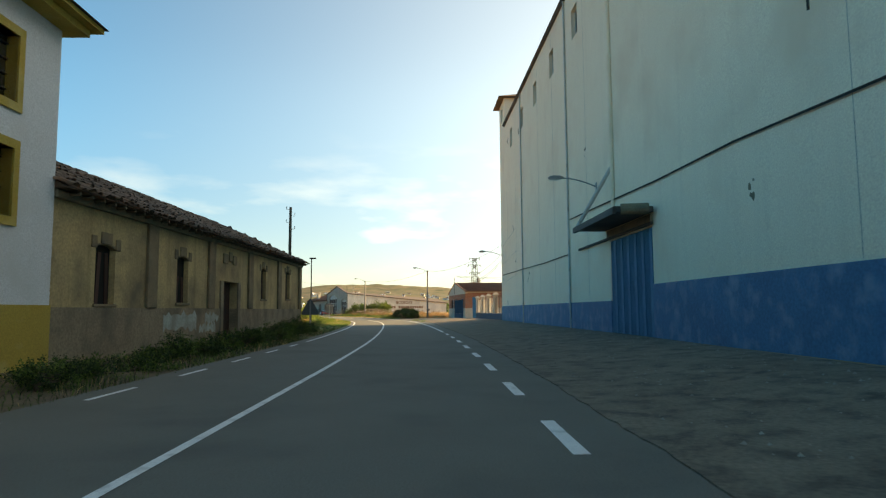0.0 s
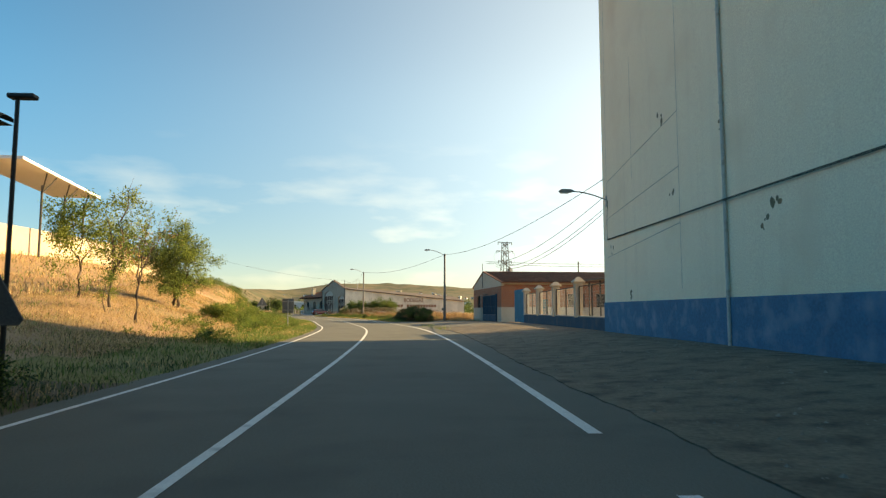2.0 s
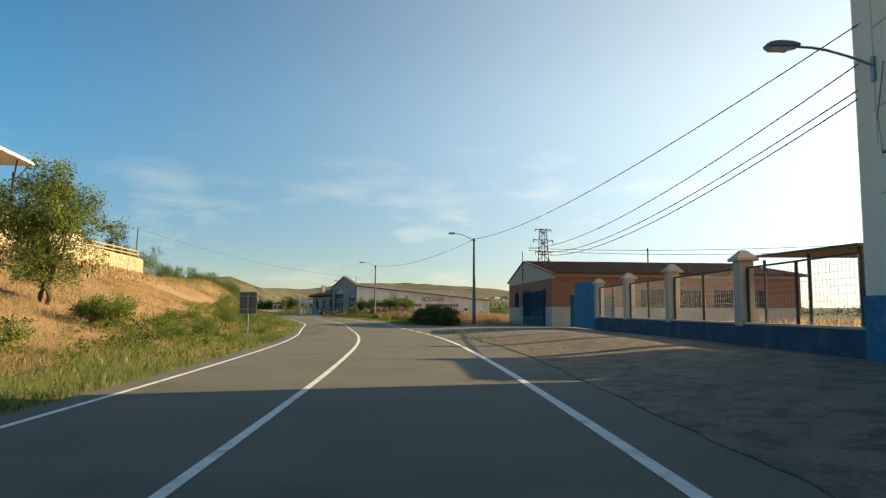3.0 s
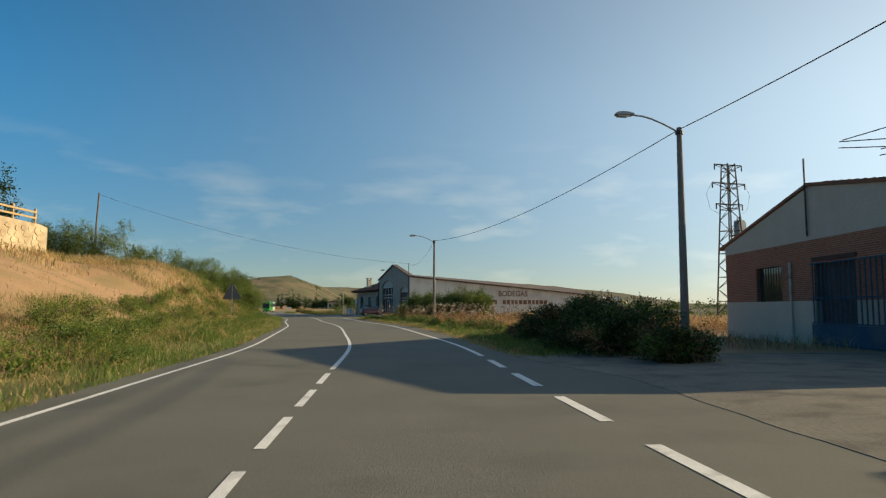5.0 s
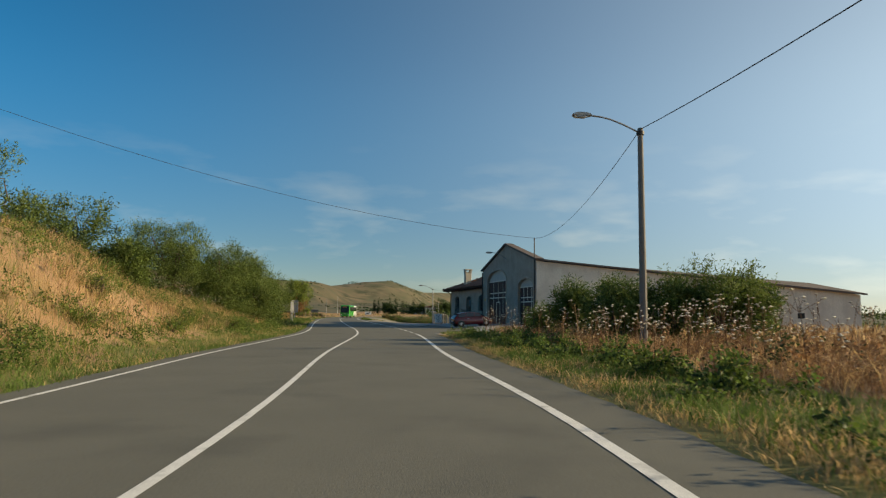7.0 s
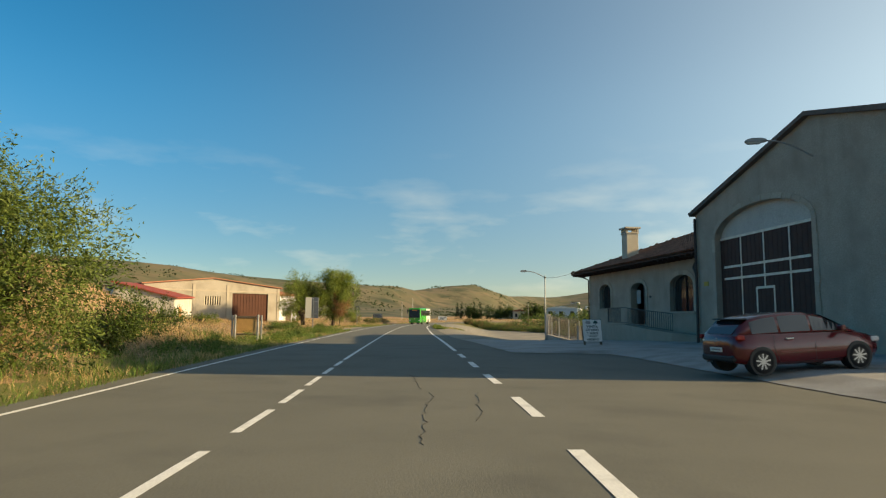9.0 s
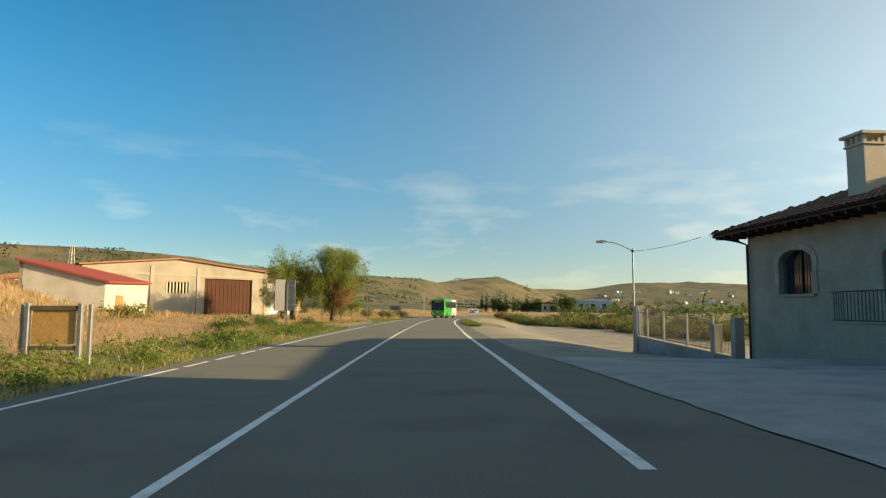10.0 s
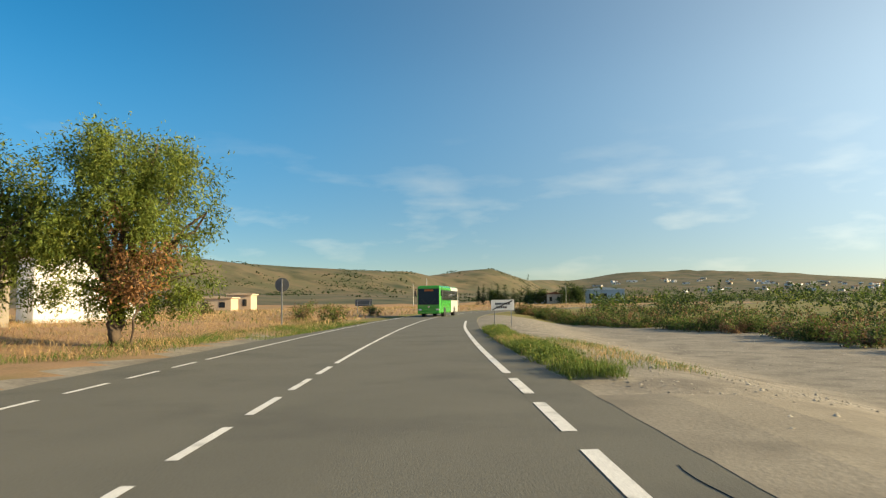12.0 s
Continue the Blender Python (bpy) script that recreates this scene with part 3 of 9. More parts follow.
def lamp_head(name, parent, at, out):
    """Cobra-head luminaire: shell above, pale bowl beneath."""
    o = Vector(out).normalized()
    m = Matrix.Translation(at) @ Matrix.Rotation(math.atan2(o.y, o.x), 4, "Z")
    shell = [(-0.06, 0.0), (-0.02, 0.05), (0.16, 0.10), (0.46, 0.115), (0.66, 0.07), (0.72, 0.01), (0.68, -0.045), (0.10, -0.05)]
    bm = prism(bmesh.new(), shell, -0.14, 0.14, m)
    bmesh.ops.bevel(bm, geom=bm.edges[:], offset=0.03, segments=2, affect="EDGES")
    head = part(name, bm, M_GALV, parent)
    bm = prism(bmesh.new(), [(0.14, -0.05), (0.66, -0.045), (0.60, -0.085), (0.22, -0.095)], -0.11, 0.11, m)
    part("lamp_bowl", bm, M_LAMP_BOWL, head, "pale plastic bowl")


M_LAMP_BOWL = material("lamp_bowl", (0.50, 0.49, 0.45), (0.42, 0.41, 0.37), 0.3, 3.0, 30, 0.0)


# ---- the grain silo ----
def build_silo():
    m = along((9.74, -30), (11.5, 44.3))
    t = thing("grain_silo", m, "tall cream rendered grain silo with a blue painted base", "silo")
    L, TOP = 74.3, 19.1
    door = (31.7, 36.9, 0.0, 4.35)
    wins = [(30 + y, 30 + y + 1.25, 16.1, 17.75) for y in (11.7, 17.8, 23.7, 29.65, 35.7)]
    part("wall", holed(bmesh.new(), 0, L, 2.0, TOP, -0.45, 0.0, [(*door[:2], 2.0, 4.35)] + wins), M_SILO, t, "cream rendered wall with fine cracks")
    bm = box(bmesh.new(), 0, L, -16.45, -16, 0, TOP)
    box(bm, 0, 0.45, -16, -0.45, 0, TOP)
    box(bm, L - 0.45, L, -16, -0.45, 0, TOP)
    part("rear_wall", bm, M_SILO, t)
    # painted base: higher before the door than beyond it
    bm = box(bmesh.new(), 0, door[0], -0.45, 0.035, -0.3, 2.25)
    part("plinth", bm, M_SILO_BLUE, t, "blue painted base, flaking")
    bm = box(bmesh.new(), door[1], L + 0.03, -0.45, 0.035, -0.3, 1.72)
    part("plinth", bm, M_SILO_BLUE, t, "blue painted base, flaking")
    part("wall_strip", box(bmesh.new(), door[1], L, -0.45, 0.0, 1.72, 2.0), M_SILO, t)
    bm = box(bmesh.new(), L + 0.001, L + 0.03, -16, -0.45, -0.3, 1.72)
    part("plinth", bm, M_SILO_BLUE, t)
    # roof slab, eaves cornice
    bm = box(bmesh.new(), -0.3, 70.6, -16.6, 0.16, TOP, TOP + 0.10)
    prism(bm, [(-0.3, TOP + 0.10), (70.6, TOP + 0.10), (70.6, TOP + 0.16), (-0.3, TOP + 0.16)], -16.6, 0.22)
    part("roof", bm, M_ROOF_SHEET, t)
    # head house at the far end
    bm = holed(bmesh.new(), 70.6, L, TOP, 22.0, -0.45, 0.0, [(72.0, 73.1, 20.0, 21.4)])
    box(bm, 70.6, 71.0, -5.5, -0.45, TOP, 22.0)
    box(bm, L - 0.4, L, -5.5, -0.45, TOP, 22.0)
    box(bm, 70.6, L, -5.9, -5.5, TOP, 22.0)
    part("head_house", bm, M_SILO, t, "small tower room on the roof")
    bm = bmesh.new()
    vs = [bm.verts.new(p) for p in ((70.0, 0.6, 22.0), (L + 0.6, 0.6, 22.0), (L + 0.6, -6.5, 22.0), (70.0, -6.5, 22.0), (71.6, -2.9, 22.9), (L - 1.0, -2.9, 22.9))]
    for f in ((0, 1, 5, 4), (1, 2, 5), (2, 3, 4, 5), (3, 0, 4), (3, 2, 1, 0)):
        bm.faces.new([vs[i] for i in f])
    part("head_house_roof", bm, M_TILE_OLD, t)
    # windows
    for x0, x1, z0, z1 in wins + [(72.0, 73.1, 20.0, 21.4)]:
        f = box(bmesh.new(), x0, x0 + 0.07, -0.3, -0.2, z0, z1)
        box(f, x1 - 0.07, x1, -0.3, -0.2, z0, z1)
        box(f, x0, x1, -0.3, -0.2, z1 - 0.07, z1)
        box(f, x0, x1, -0.3, -0.2, z0, z0 + 0.07)
        box(f, (x0 + x1) / 2 - 0.03, (x0 + x1) / 2 + 0.03, -0.29, -0.21, z0, z1)
        w = part("window", f, M_PALE_METAL, t)
        part("pane", box(bmesh.new(), x0 + 0.02, x1 - 0.02, -0.27, -0.25, z0 + 0.02, z1 - 0.02), M_GLASS_DARK, w)
    # sliding door of ribbed sheet
    ribs, pitch = [], (door[1] - door[0] - 0.04) / 6
    for k in range(6):
        x = door[0] + 0.02 + k * pitch
        ribs.append(box(bmesh.new(), x, x + 0.27, -0.054, 0.03, 0.34, 4.3))
        for i in range(6):
            a = x + 0.31 + i * (pitch - 0.33) / 6
            ribs.append(box(bmesh.new(), a, a + 0.045, -0.054, 0.0, 0.34, 4.3))
    d = part("sliding_door", box(bmesh.new(), door[0], door[1], -0.1, -0.055, 0.3, 4.34), M_DOOR_BLUE, t, "tall blue ribbed sheet-metal sliding door")
    for bm in ribs:
        part("rib", bm, M_DOOR_BLUE, d)
    part("door_rail", box(bmesh.new(), door[0] - 0.2, 42.2, 0.03, 0.12, 4.40, 4.50), M_CABLE, t)
    part("lintel", box(bmesh.new(), door[0] - 0.1, door[1] + 0.2, 0.004, 0.10, 4.52, 4.80), M_RUIN_STONE, t)
    # canopy on tie rods
    bm = bmesh.new()
    prism(bm, [(31.5, 4.86), (37.6, 4.86), (37.6, 5.02), (31.5, 5.06)], 0.0, 1.45)
    box(bm, 31.5, 37.6, 1.38, 1.5, 4.78, 5.02)
    part("canopy", bm, M_ROOF_SHEET, t, "dark sheet canopy over the door")
    part("tie", rod(bmesh.new(), (37.45, 1.4, 4.92), (36.15, 0.1, 7.5), 0.085, n=10), M_PALE_METAL, t, "slanting pale tube")
    part("roller", rod(bmesh.new(), (31.3, 0.25, 4.95), (31.5, 1.2, 4.95), 0.2, n=12), M_RUIN_STONE, t)
    # down-pipes
    for y, z0, z1, r in ((44.5, 0.2, TOP, 0.055), (60.7, 0.2, TOP, 0.055), (36.1, 5.05, TOP, 0.10)):
        bm = rod(bmesh.new(), (y, 0.07, z0), (y, 0.07, z1), r, n=10)
        z = z0 + 1.5
        while z < z1:
            rod(bm, (y, 0.07, z), (y, 0.07, z + 0.05), r + 0.018, n=10)
            z += 2.9
        part("downpipe", bm, M_SILO if r > 0.06 else M_PALE_METAL, t)
    # bundles of cable along the wall
    for k in range(3):
        o = 0.022 * k
        pts = [(0, 0.05, 4.9 + o), (14, 0.05, 5.3 + o), (19.6, 0.05, 5.5 + o), (25.3, 0.05, 5.8 + o), (31, 0.05, 5.88 + o), (38, 0.05, 6.12 + o), (44.2, 0.06, 6.30 + o)]
        part("cable", pipe(bmesh.new(), pts, 0.011, 5), M_CABLE, t)
        pts = [(44.7, 0.05, 6.3 + o), (44.75, 0.05, 5.4), (44.8, 0.05, 4.4 + o), (52, 0.05, 4.42 + o), (60.5, 0.13, 4.55 + o), (67, 0.05, 4.66 + o), (73.4, 0.05, 4.74 + o), (73.5, 0.05, 5.6), (73.2, 0.06, 6.7)]
        part("cable", pipe(bmesh.new(), pts, 0.010, 5), M_CABLE, t)
    for x, z0, z1 in ((69.6, 7.0, 12.5), (73.6, 5.0, 18.5), (40.6, 2.0, 18.0), (48.5, 2.0, 18.6), (53.5, 2.0, 18.6), (64.3, 2.1, 13.5), (20.5, 2.3, 15), (10, 2.3, 15)):
        part("wall_seam", box(bmesh.new(), x, x + 0.018, 0.002, 0.006, z0, z1), M_SILO_SEAM, t)
    for x0, x1, z0, z1 in ((64.3, 73.6, 7.6, 8.4), (64.3, 73.6, 5.8, 6.4), (64.3, 73.6, 3.9, 4.4)):
        part("wall_seam", pipe(bmesh.new(), [(x0, 0.004, z1), ((x0 + x1) / 2, 0.004, (z0 + z1) / 2), (x1, 0.004, z0)], 0.012, 4), M_SILO_SEAM, t)
    # flaked patches of render
    rng = random.Random(4)
    for x, z, s in ((66.0, 8.6, 0.5), (60.9, 6.9, 0.25), (58.0, 4.0, 0.45), (58.6, 3.6, 0.3), (68.5, 17.0, 0.6), (61.9, 16.0, 0.7), (24.6, 4.4, 0.35), (40.8, 9.3, 0.3), (72.8, 4.2, 0.4), (65.0, 5.6, 0.4), (70.2, 2.0, 0.35)):
        for _ in range(4):
            cx, cz, r = x + rng.uniform(-s, s) * 0.6, z + rng.uniform(-s, s) * 0.6, s * rng.uniform(0.12, 0.34)
            bm = prism(bmesh.new(), [(cx + r * rng.uniform(0.6, 1.1) * math.cos(a), cz + r * rng.uniform(0.6, 1.2) * math.sin(a)) for a in (k * math.pi / 4 for k in range(8))], 0.001, 0.005)
            part("flaked_patch", bm, M_RUIN_STONE, t)
    # aerial bracket on the wall
    bm = rod(bmesh.new(), (21.05, 0.0, 7.85), (21.05, 0.5, 7.85), 0.03)
    rod(bm, (21.05, 0.45, 7.5), (21.05, 0.45, 9.0), 0.03)
    rod(bm, (20.35, 0.45, 8.4), (21.95, 0.45, 8.4), 0.025)
    for k in range(5):
        rod(bm, (20.45 + 0.35 * k, 0.2, 8.4), (20.45 + 0.35 * k, 0.75, 8.4), 0.016)
    a = thing("aerial", m.copy(), "dark metal aerial on a wall bracket", "aerial")
    part("mast", bm, M_CABLE, a)
    # two street lamps on brackets
    for y, z, ln in ((38.8, 7.15, 1.9), (73.6, 6.75, 1.95)):
        w = thing("wall_lamp", m.copy(), "curved street lamp fixed to the silo wall", "street lamp", "street lamps")
        bm, tip = lamp_arm(bmesh.new(), (y, 0.02, z), (0, 1, 0), ln - 0.3, 0.42)
        box(bm, y - 0.06, y + 0.06, 0.0, 0.05, z - 0.35, z + 0.2)
        part("arm", bm, M_GALV, w)
        lamp_head("lamp_head", w, tip, (0, 1, 0))
    return t


M_SILO_SEAM = material("render_crack", (0.40, 0.37, 0.32), (0.33, 0.30, 0.26), 0.95, 2.0, 20, 0.0)
build_silo()

# concrete apron before the silo, and the winery's forecourt
OUTER_Y, OUTER_D = [-70, -30, 44, 60, 76, 90], [9.4, 9.9, 11.5, 12.6, 15.0, 15.5]
apron = ribbon("apron", -70, 61, lambda y: right_edge(y) - 0.06 + 0.06 * ragged(y, 12.0), lambda y: float(np.interp(y, OUTER_Y, OUTER_D)), 0.018, M_APRON, 0.3, 0.05, cuts=8, drape=0.03)
side_road = ribbon("side_road", 60.5, 86, lambda y: right_edge(y) - 0.04, lambda y: float(np.interp(y, OUTER_Y, OUTER_D)), 0.007, M_SIDE_ROAD, 0.5, 0.03, cuts=8, drape=0.024)
tagged(side_road, label="worn grey side road joining beside the warehouse", category="road", kind="structure")
tagged(apron, label="worn grey-brown concrete apron along the silo", category="pavement", kind="structure")


def slab_joints():
    """Cracks and joints across the apron."""
    for y0, d0, y1, d1 in ((3, 5.2, 4.5, 10), (-9, 5.1, -8, 9.6)):
        n = 14
        rng = random.Random(int(y0 * 7))
        bm = bmesh.new()
        pts = []
        for k in range(n + 1):
            d = d0 + (d1 - d0) * k / n
            yy = y0 + (y1 - y0) * k / n + rng.uniform(-0.06, 0.06)
            q = beside(yy, d)
            z = max(0.012, float(height(np.array([q.x]), np.array([q.y]))[0]) + 0.025)
            pts.append(beside(yy, d, z + 0.002))
        pipe(bm, pts, 0.005, 4)
        tagged(link("pavement_crack", bm, M_CABLE), label="dark crack across the concrete", category="crack", kind="structure")


slab_joints()


def apron_grit():
    """Loose stones and crumbs lying on the concrete."""
    rng = np.random.default_rng(61)
    v, f = [], []
    for _ in range(2600):
        y = rng.uniform(-22, 58)
        lo, hi = float(RIGHT_OF(y)) + 0.25, float(np.interp(y, OUTER_Y, OUTER_D)) - 0.3
        d = hi - (hi - lo) * rng.uniform(0, 1) ** (0.6 if rng.uniform() < 0.5 else 2.2)
        q = beside(y, d)
        z = max(0.018, float(height(np.array([q.x]), np.array([q.y]))[0]) + 0.03)
        r = 0.012 + 0.035 * rng.uniform() ** 3
        k = len(v)
        ring = [(q.x + r * math.cos(a) * rng.uniform(0.7, 1.2), q.y + r * math.sin(a) * rng.uniform(0.7, 1.2), z - 0.003) for a in (0.3, 1.5, 2.8, 4.1, 5.4)]
        v += ring + [(q.x, q.y, z + r * 0.8)]
        f += [(k + i, k + (i + 1) % 5, k + 5) for i in range(5)]
    tagged(raw("loose_grit", v, f, M_GRAVEL), label="loose stones and grit on the apron", category="gravel", kind="stuff")


apron_grit()


# ---- white house with ochre trim, at the start ----
def build_white_house():
    m = along((-7.9, -20), (-7.26, -4.75))
    t = thing("white_house", m, "white rendered house with ochre window surrounds and base", "house")
    L, TOP = 15.26, 8.7
    wins = [(x, x + 1.25, z, z + 1.55) for x in (12.3, 9.0, 5.5) for z in (3.5, 6.1)]
    # x runs north, +y is away from the road here, so the road face is at y = 0 and the depth at positive y
    part("wall", holed(bmesh.new(), 0, L, 1.55, TOP, 0.0, 0.4, wins), M_WHITE_WALL, t)
    bm = box(bmesh.new(), L - 0.4, L, 0.4, 9, 1.55, TOP)
    box(bm, 0, 0.4, 0.4, 9, 1.55, TOP)
    box(bm, 0, L, 9, 9.4, 0, TOP)
    part("side_wall", bm, M_WHITE_WALL, t)
    part("plinth", box(bmesh.new(), -0.02, L + 0.02, -0.03, 9.4, -0.2, 1.55), M_OCHRE_PAINT, t, "ochre painted base")
    bm = box(bmesh.new(), -0.6, L + 0.62, -0.75, 10, TOP, TOP + 0.12)
    box(bm, -0.4, L + 0.4, -0.5, 9.8, TOP - 0.18, TOP)
    part("eave", bm, M_OCHRE_PAINT, t, "moulded ochre eave")
    bm = bmesh.new()
    vs = [bm.verts.new(p) for p in ((-0.7, -0.85, TOP + 0.12), (L + 0.7, -0.85, TOP + 0.12), (L + 0.7, 10.1, TOP + 0.12), (-0.7, 10.1, TOP + 0.12), (4, 4.6, TOP + 2.1), (L - 4, 4.6, TOP + 2.1))]
    for f in ((0, 1, 5, 4), (1, 2, 5), (2, 3, 4, 5), (3, 0, 4), (3, 2, 1, 0)):
        bm.faces.new([vs[i] for i in f])
    part("roof", bm, M_TILE_OLD, t)
    for x0, x1, z0, z1 in wins:
        bm = bmesh.new()
        for a in ((x0 - 0.2, x0, z0 - 0.2, z1 + 0.2), (x1, x1 + 0.2, z0 - 0.2, z1 + 0.2), (x0, x1, z1, z1 + 0.2), (x0, x1, z0 - 0.2, z0)):
            box(bm, a[0], a[1], -0.05, 0.36, a[2], a[3])
        w = part("window", bm, M_OCHRE_PAINT, t, "ochre window surround")
        part("pane", box(bmesh.new(), x0, x1, 0.26, 0.28, z0, z1), M_GLASS_DARK, w)
        bm = box(bmesh.new(), x0 + 0.6, x0 + 0.66, 0.2, 0.26, z0, z1)
        for k in range(4):
            box(bm, x0, x1, 0.21, 0.25, z0 + 0.3 + 0.35 * k, z0 + 0.33 + 0.35 * k)
        part("grille", bm, M_IRON, w)


build_white_house()


# ---- derelict building ----
def build_ruin():
    m = along((-5.36, 22.95), (-7.33, -4.7))          # x runs back towards the white house, -y is away from the road
    t = thing("derelict_house", m, "derelict ochre rendered building with a sagging tiled roof", "house")
    L, TOP, DEEP = 27.75, 4.46, 8.2
    at_y = lambda y: 22.95 - y
    holes = [(at_y(-1.55), at_y(-2.65), 1.6, 3.3), (at_y(3.95), at_y(2.9), 1.7, 3.4), (at_y(9.75), at_y(7.75), 0.3, 2.7), (at_y(14.6), at_y(13.65), 2.0, 3.62), (at_y(19.95), at_y(18.9), 2.1, 3.75)]
    holes = [(min(a, b), max(a, b), c, d) for a, b, c, d in holes]
    s = -1                                              # outward is +y for this frame
    part("wall", holed(bmesh.new(), 0, L, 1.5, TOP, -0.5, 0.0, [(a, b, max(c, 1.5), d) for a, b, c, d in holes]), M_RUIN, t, "stained ochre render")
    part("plinth", holed(bmesh.new(), 0, L, -0.3, 1.5, -0.5, 0.05, [(holes[2][0], holes[2][1], -0.3, 1.5)]), M_RUIN_LOW, t, "bare grey-brown lower render")
    bm = box(bmesh.new(), 0, 0.5, -DEEP, -0.5, -0.3, TOP)
    box(bm, L - 0.5, L, -DEEP, -0.5, -0.3, TOP)
    box(bm, 0, L, -DEEP - 0.5, -DEEP, -0.3, TOP)
    part("rear_wall", bm, M_RUIN, t)
    # floor coloured near-black so the rooms read as unlit
    part("floor", box(bmesh.new(), 0.5, L - 0.5, -DEEP, -0.5, -0.1, 0.15), M_INTERIOR_SHADE, t)
    for x in (0.0, 5.3, 10.9, 16.3, 21.8):
        part("pilaster", box(bmesh.new(), x, x + 0.72, 0.0, 0.1, 1.5, TOP, bevel=0.015), M_RUIN_STONE, t)
    part("cornice", box(bmesh.new(), -0.1, L, 0.0, 0.14, TOP - 0.22, TOP, bevel=0.03), M_RUIN_STONE, t)
    rng = random.Random(2)
    for a, b, c, d in holes:
        if c < 1:
            continue
        # near-black sheet in the opening stands for the shade indoors
        w = part("window", box(bmesh.new(), a, b, -0.22, -0.18, c, d), M_INTERIOR_SHADE, t, "near-black sheet standing for the shaded interior, boarded over")
        for k, lean in ((0, 3), (2, -4)):
            x = a + (b - a) * (k + 0.6) / 4
            part("board", box(bmesh.new(), -0.09, 0.09, -0.17, -0.15, 0, (d - c) * rng.uniform(0.55, 0.9), pose(x, 0, c, 0, lean, 0)), M_WOOD_DARK, w)
        part("sill", box(bmesh.new(), a - 0.08, b + 0.08, -0.2, 0.06, c - 0.09, c, bevel=0.015), M_RUIN_STONE, w)
        for x0, x1, z0, z1 in ((a - 0.25, a + 0.02, d - 0.12, d + 0.22), (b - 0.02, b + 0.25, d - 0.12, d + 0.22), (a + 0.25, b - 0.25, d + 0.02, d + 0.36)):
            part("lintel_stone", box(bmesh.new(), x0, x1, -0.3, 0.035, z0, z1, bevel=0.012), M_RUIN_STONE, t)
        bm = arch_fill(bmesh.new(), a, b, d - 0.12, 0.12, d + 0.02, -0.17, 0.0)
        part("arch", bm, M_RUIN_STONE, t)
    a, b, c, d = holes[2]
    dr = part("door", box(bmesh.new(), a, (a + b) / 2, -0.4, -0.34, -0.2, d), M_WOOD_DARK, t, "half-open dark wooden door leaf")
    for x0, x1 in ((a - 0.35, a), (b, b + 0.35)):
        part("door_jamb", box(bmesh.new(), x0, x1, 0.0, 0.075, 0.0, d), M_RUIN_LOW, t)
    for k in range(7):
        x0, w = a - 0.5 + 0.36 * k, rng.uniform(0.36, 0.52)
        for z0, y1 in ((-0.15, rng.uniform(0.75, 1.0)), (0.1, rng.uniform(0.3, 0.6))):
            part("step_stone", box(bmesh.new(), -w / 2, w / 2, 0.05, y1, z0, z0 + rng.uniform(0.26, 0.34), pose(x0, 0, 0, 0, rng.uniform(-4, 4), rng.uniform(-6, 6)), 0.03), M_RUIN_STONE, t)
    for x0, x1, z0 in ((a + 0.2, a + 0.7, 3.5), (a + 0.85, a + 1.25, 3.62), (a + 1.4, a + 2.0, 3.5)):
        part("plaque_stone", box(bmesh.new(), x0, x1, 0.0, 0.06, z0, z0 + 0.42, bevel=0.015), M_RUIN_STONE, t)
    # pale repair patches low on the wall
    for x0, x1, z0, z1 in ((15.75, 17.3, 0.98, 1.36), (16.1, 17.9, 0.62, 0.9), (18.2, 21.2, 0.72, 1.38)):
        n = 14
        edge = [(x0 + (x1 - x0) * k / n, z0 + rng.choice((-0.1, -0.04, 0.02, 0.1))) for k in range(n + 1)] + [(x1 - (x1 - x0) * k / n, z1 + rng.choice((-0.16, -0.1, -0.02, 0.05))) for k in range(n + 1)]
        part("plaster_patch", prism(bmesh.new(), edge, 0.05, 0.056), M_PATCH, t, "pale grey plaster patch")
    # roof: front slope with a hip at the far end, tiles laid unevenly
    e0, e1, r0, r1 = (-0.35, 0.45, TOP + 0.02), (L, 0.45, TOP + 0.02), (3.6, -DEEP / 2, 6.62), (L, -DEEP / 2, 6.62)
    b0, b1 = (-0.35, -DEEP - 0.7, TOP), (L, -DEEP - 0.7, TOP)
    bm = bmesh.new()
    vs = [bm.verts.new(p) for p in (e0, e1, r1, r0, b0, b1)]
    for f in ((0, 1, 2, 3), (4, 0, 3), (5, 4, 3, 2), (1, 5, 2), (0, 4, 5, 1)):
        bm.faces.new([vs[i] for i in f])
    part("roof", bm, M_TILE_OLD, t)
    tr = random.Random(8)
    v, f = [], []
    tile_field(v, f, e0, e1, r0, r1, 0.24, 0.36, 0.085, tr)
    tile_field(v, f, b0, e0, r0, r0, 0.26, 0.4, 0.04, tr)
    tagged(raw("roof_tiles", v, f, M_TILE_OLD, t), label="weathered barrel tiles, many displaced", kind="stuff")
    for k in range(46):
        x = 0.2 + k * 0.6
        part("rafter_end", rod(bmesh.new(), (x, 0.0, TOP - 0.06), (x, 0.42, TOP - 0.04), 0.05, n=6), M_WOOD_POLE, t)


M_PATCH = material("plaster_patch", (0.42, 0.45, 0.41), (0.33, 0.35, 0.32), 0.95, 1.2, 12, 0.3, stain=(0.26, 0.23, 0.18), stain_scale=1.3)
build_ruin()


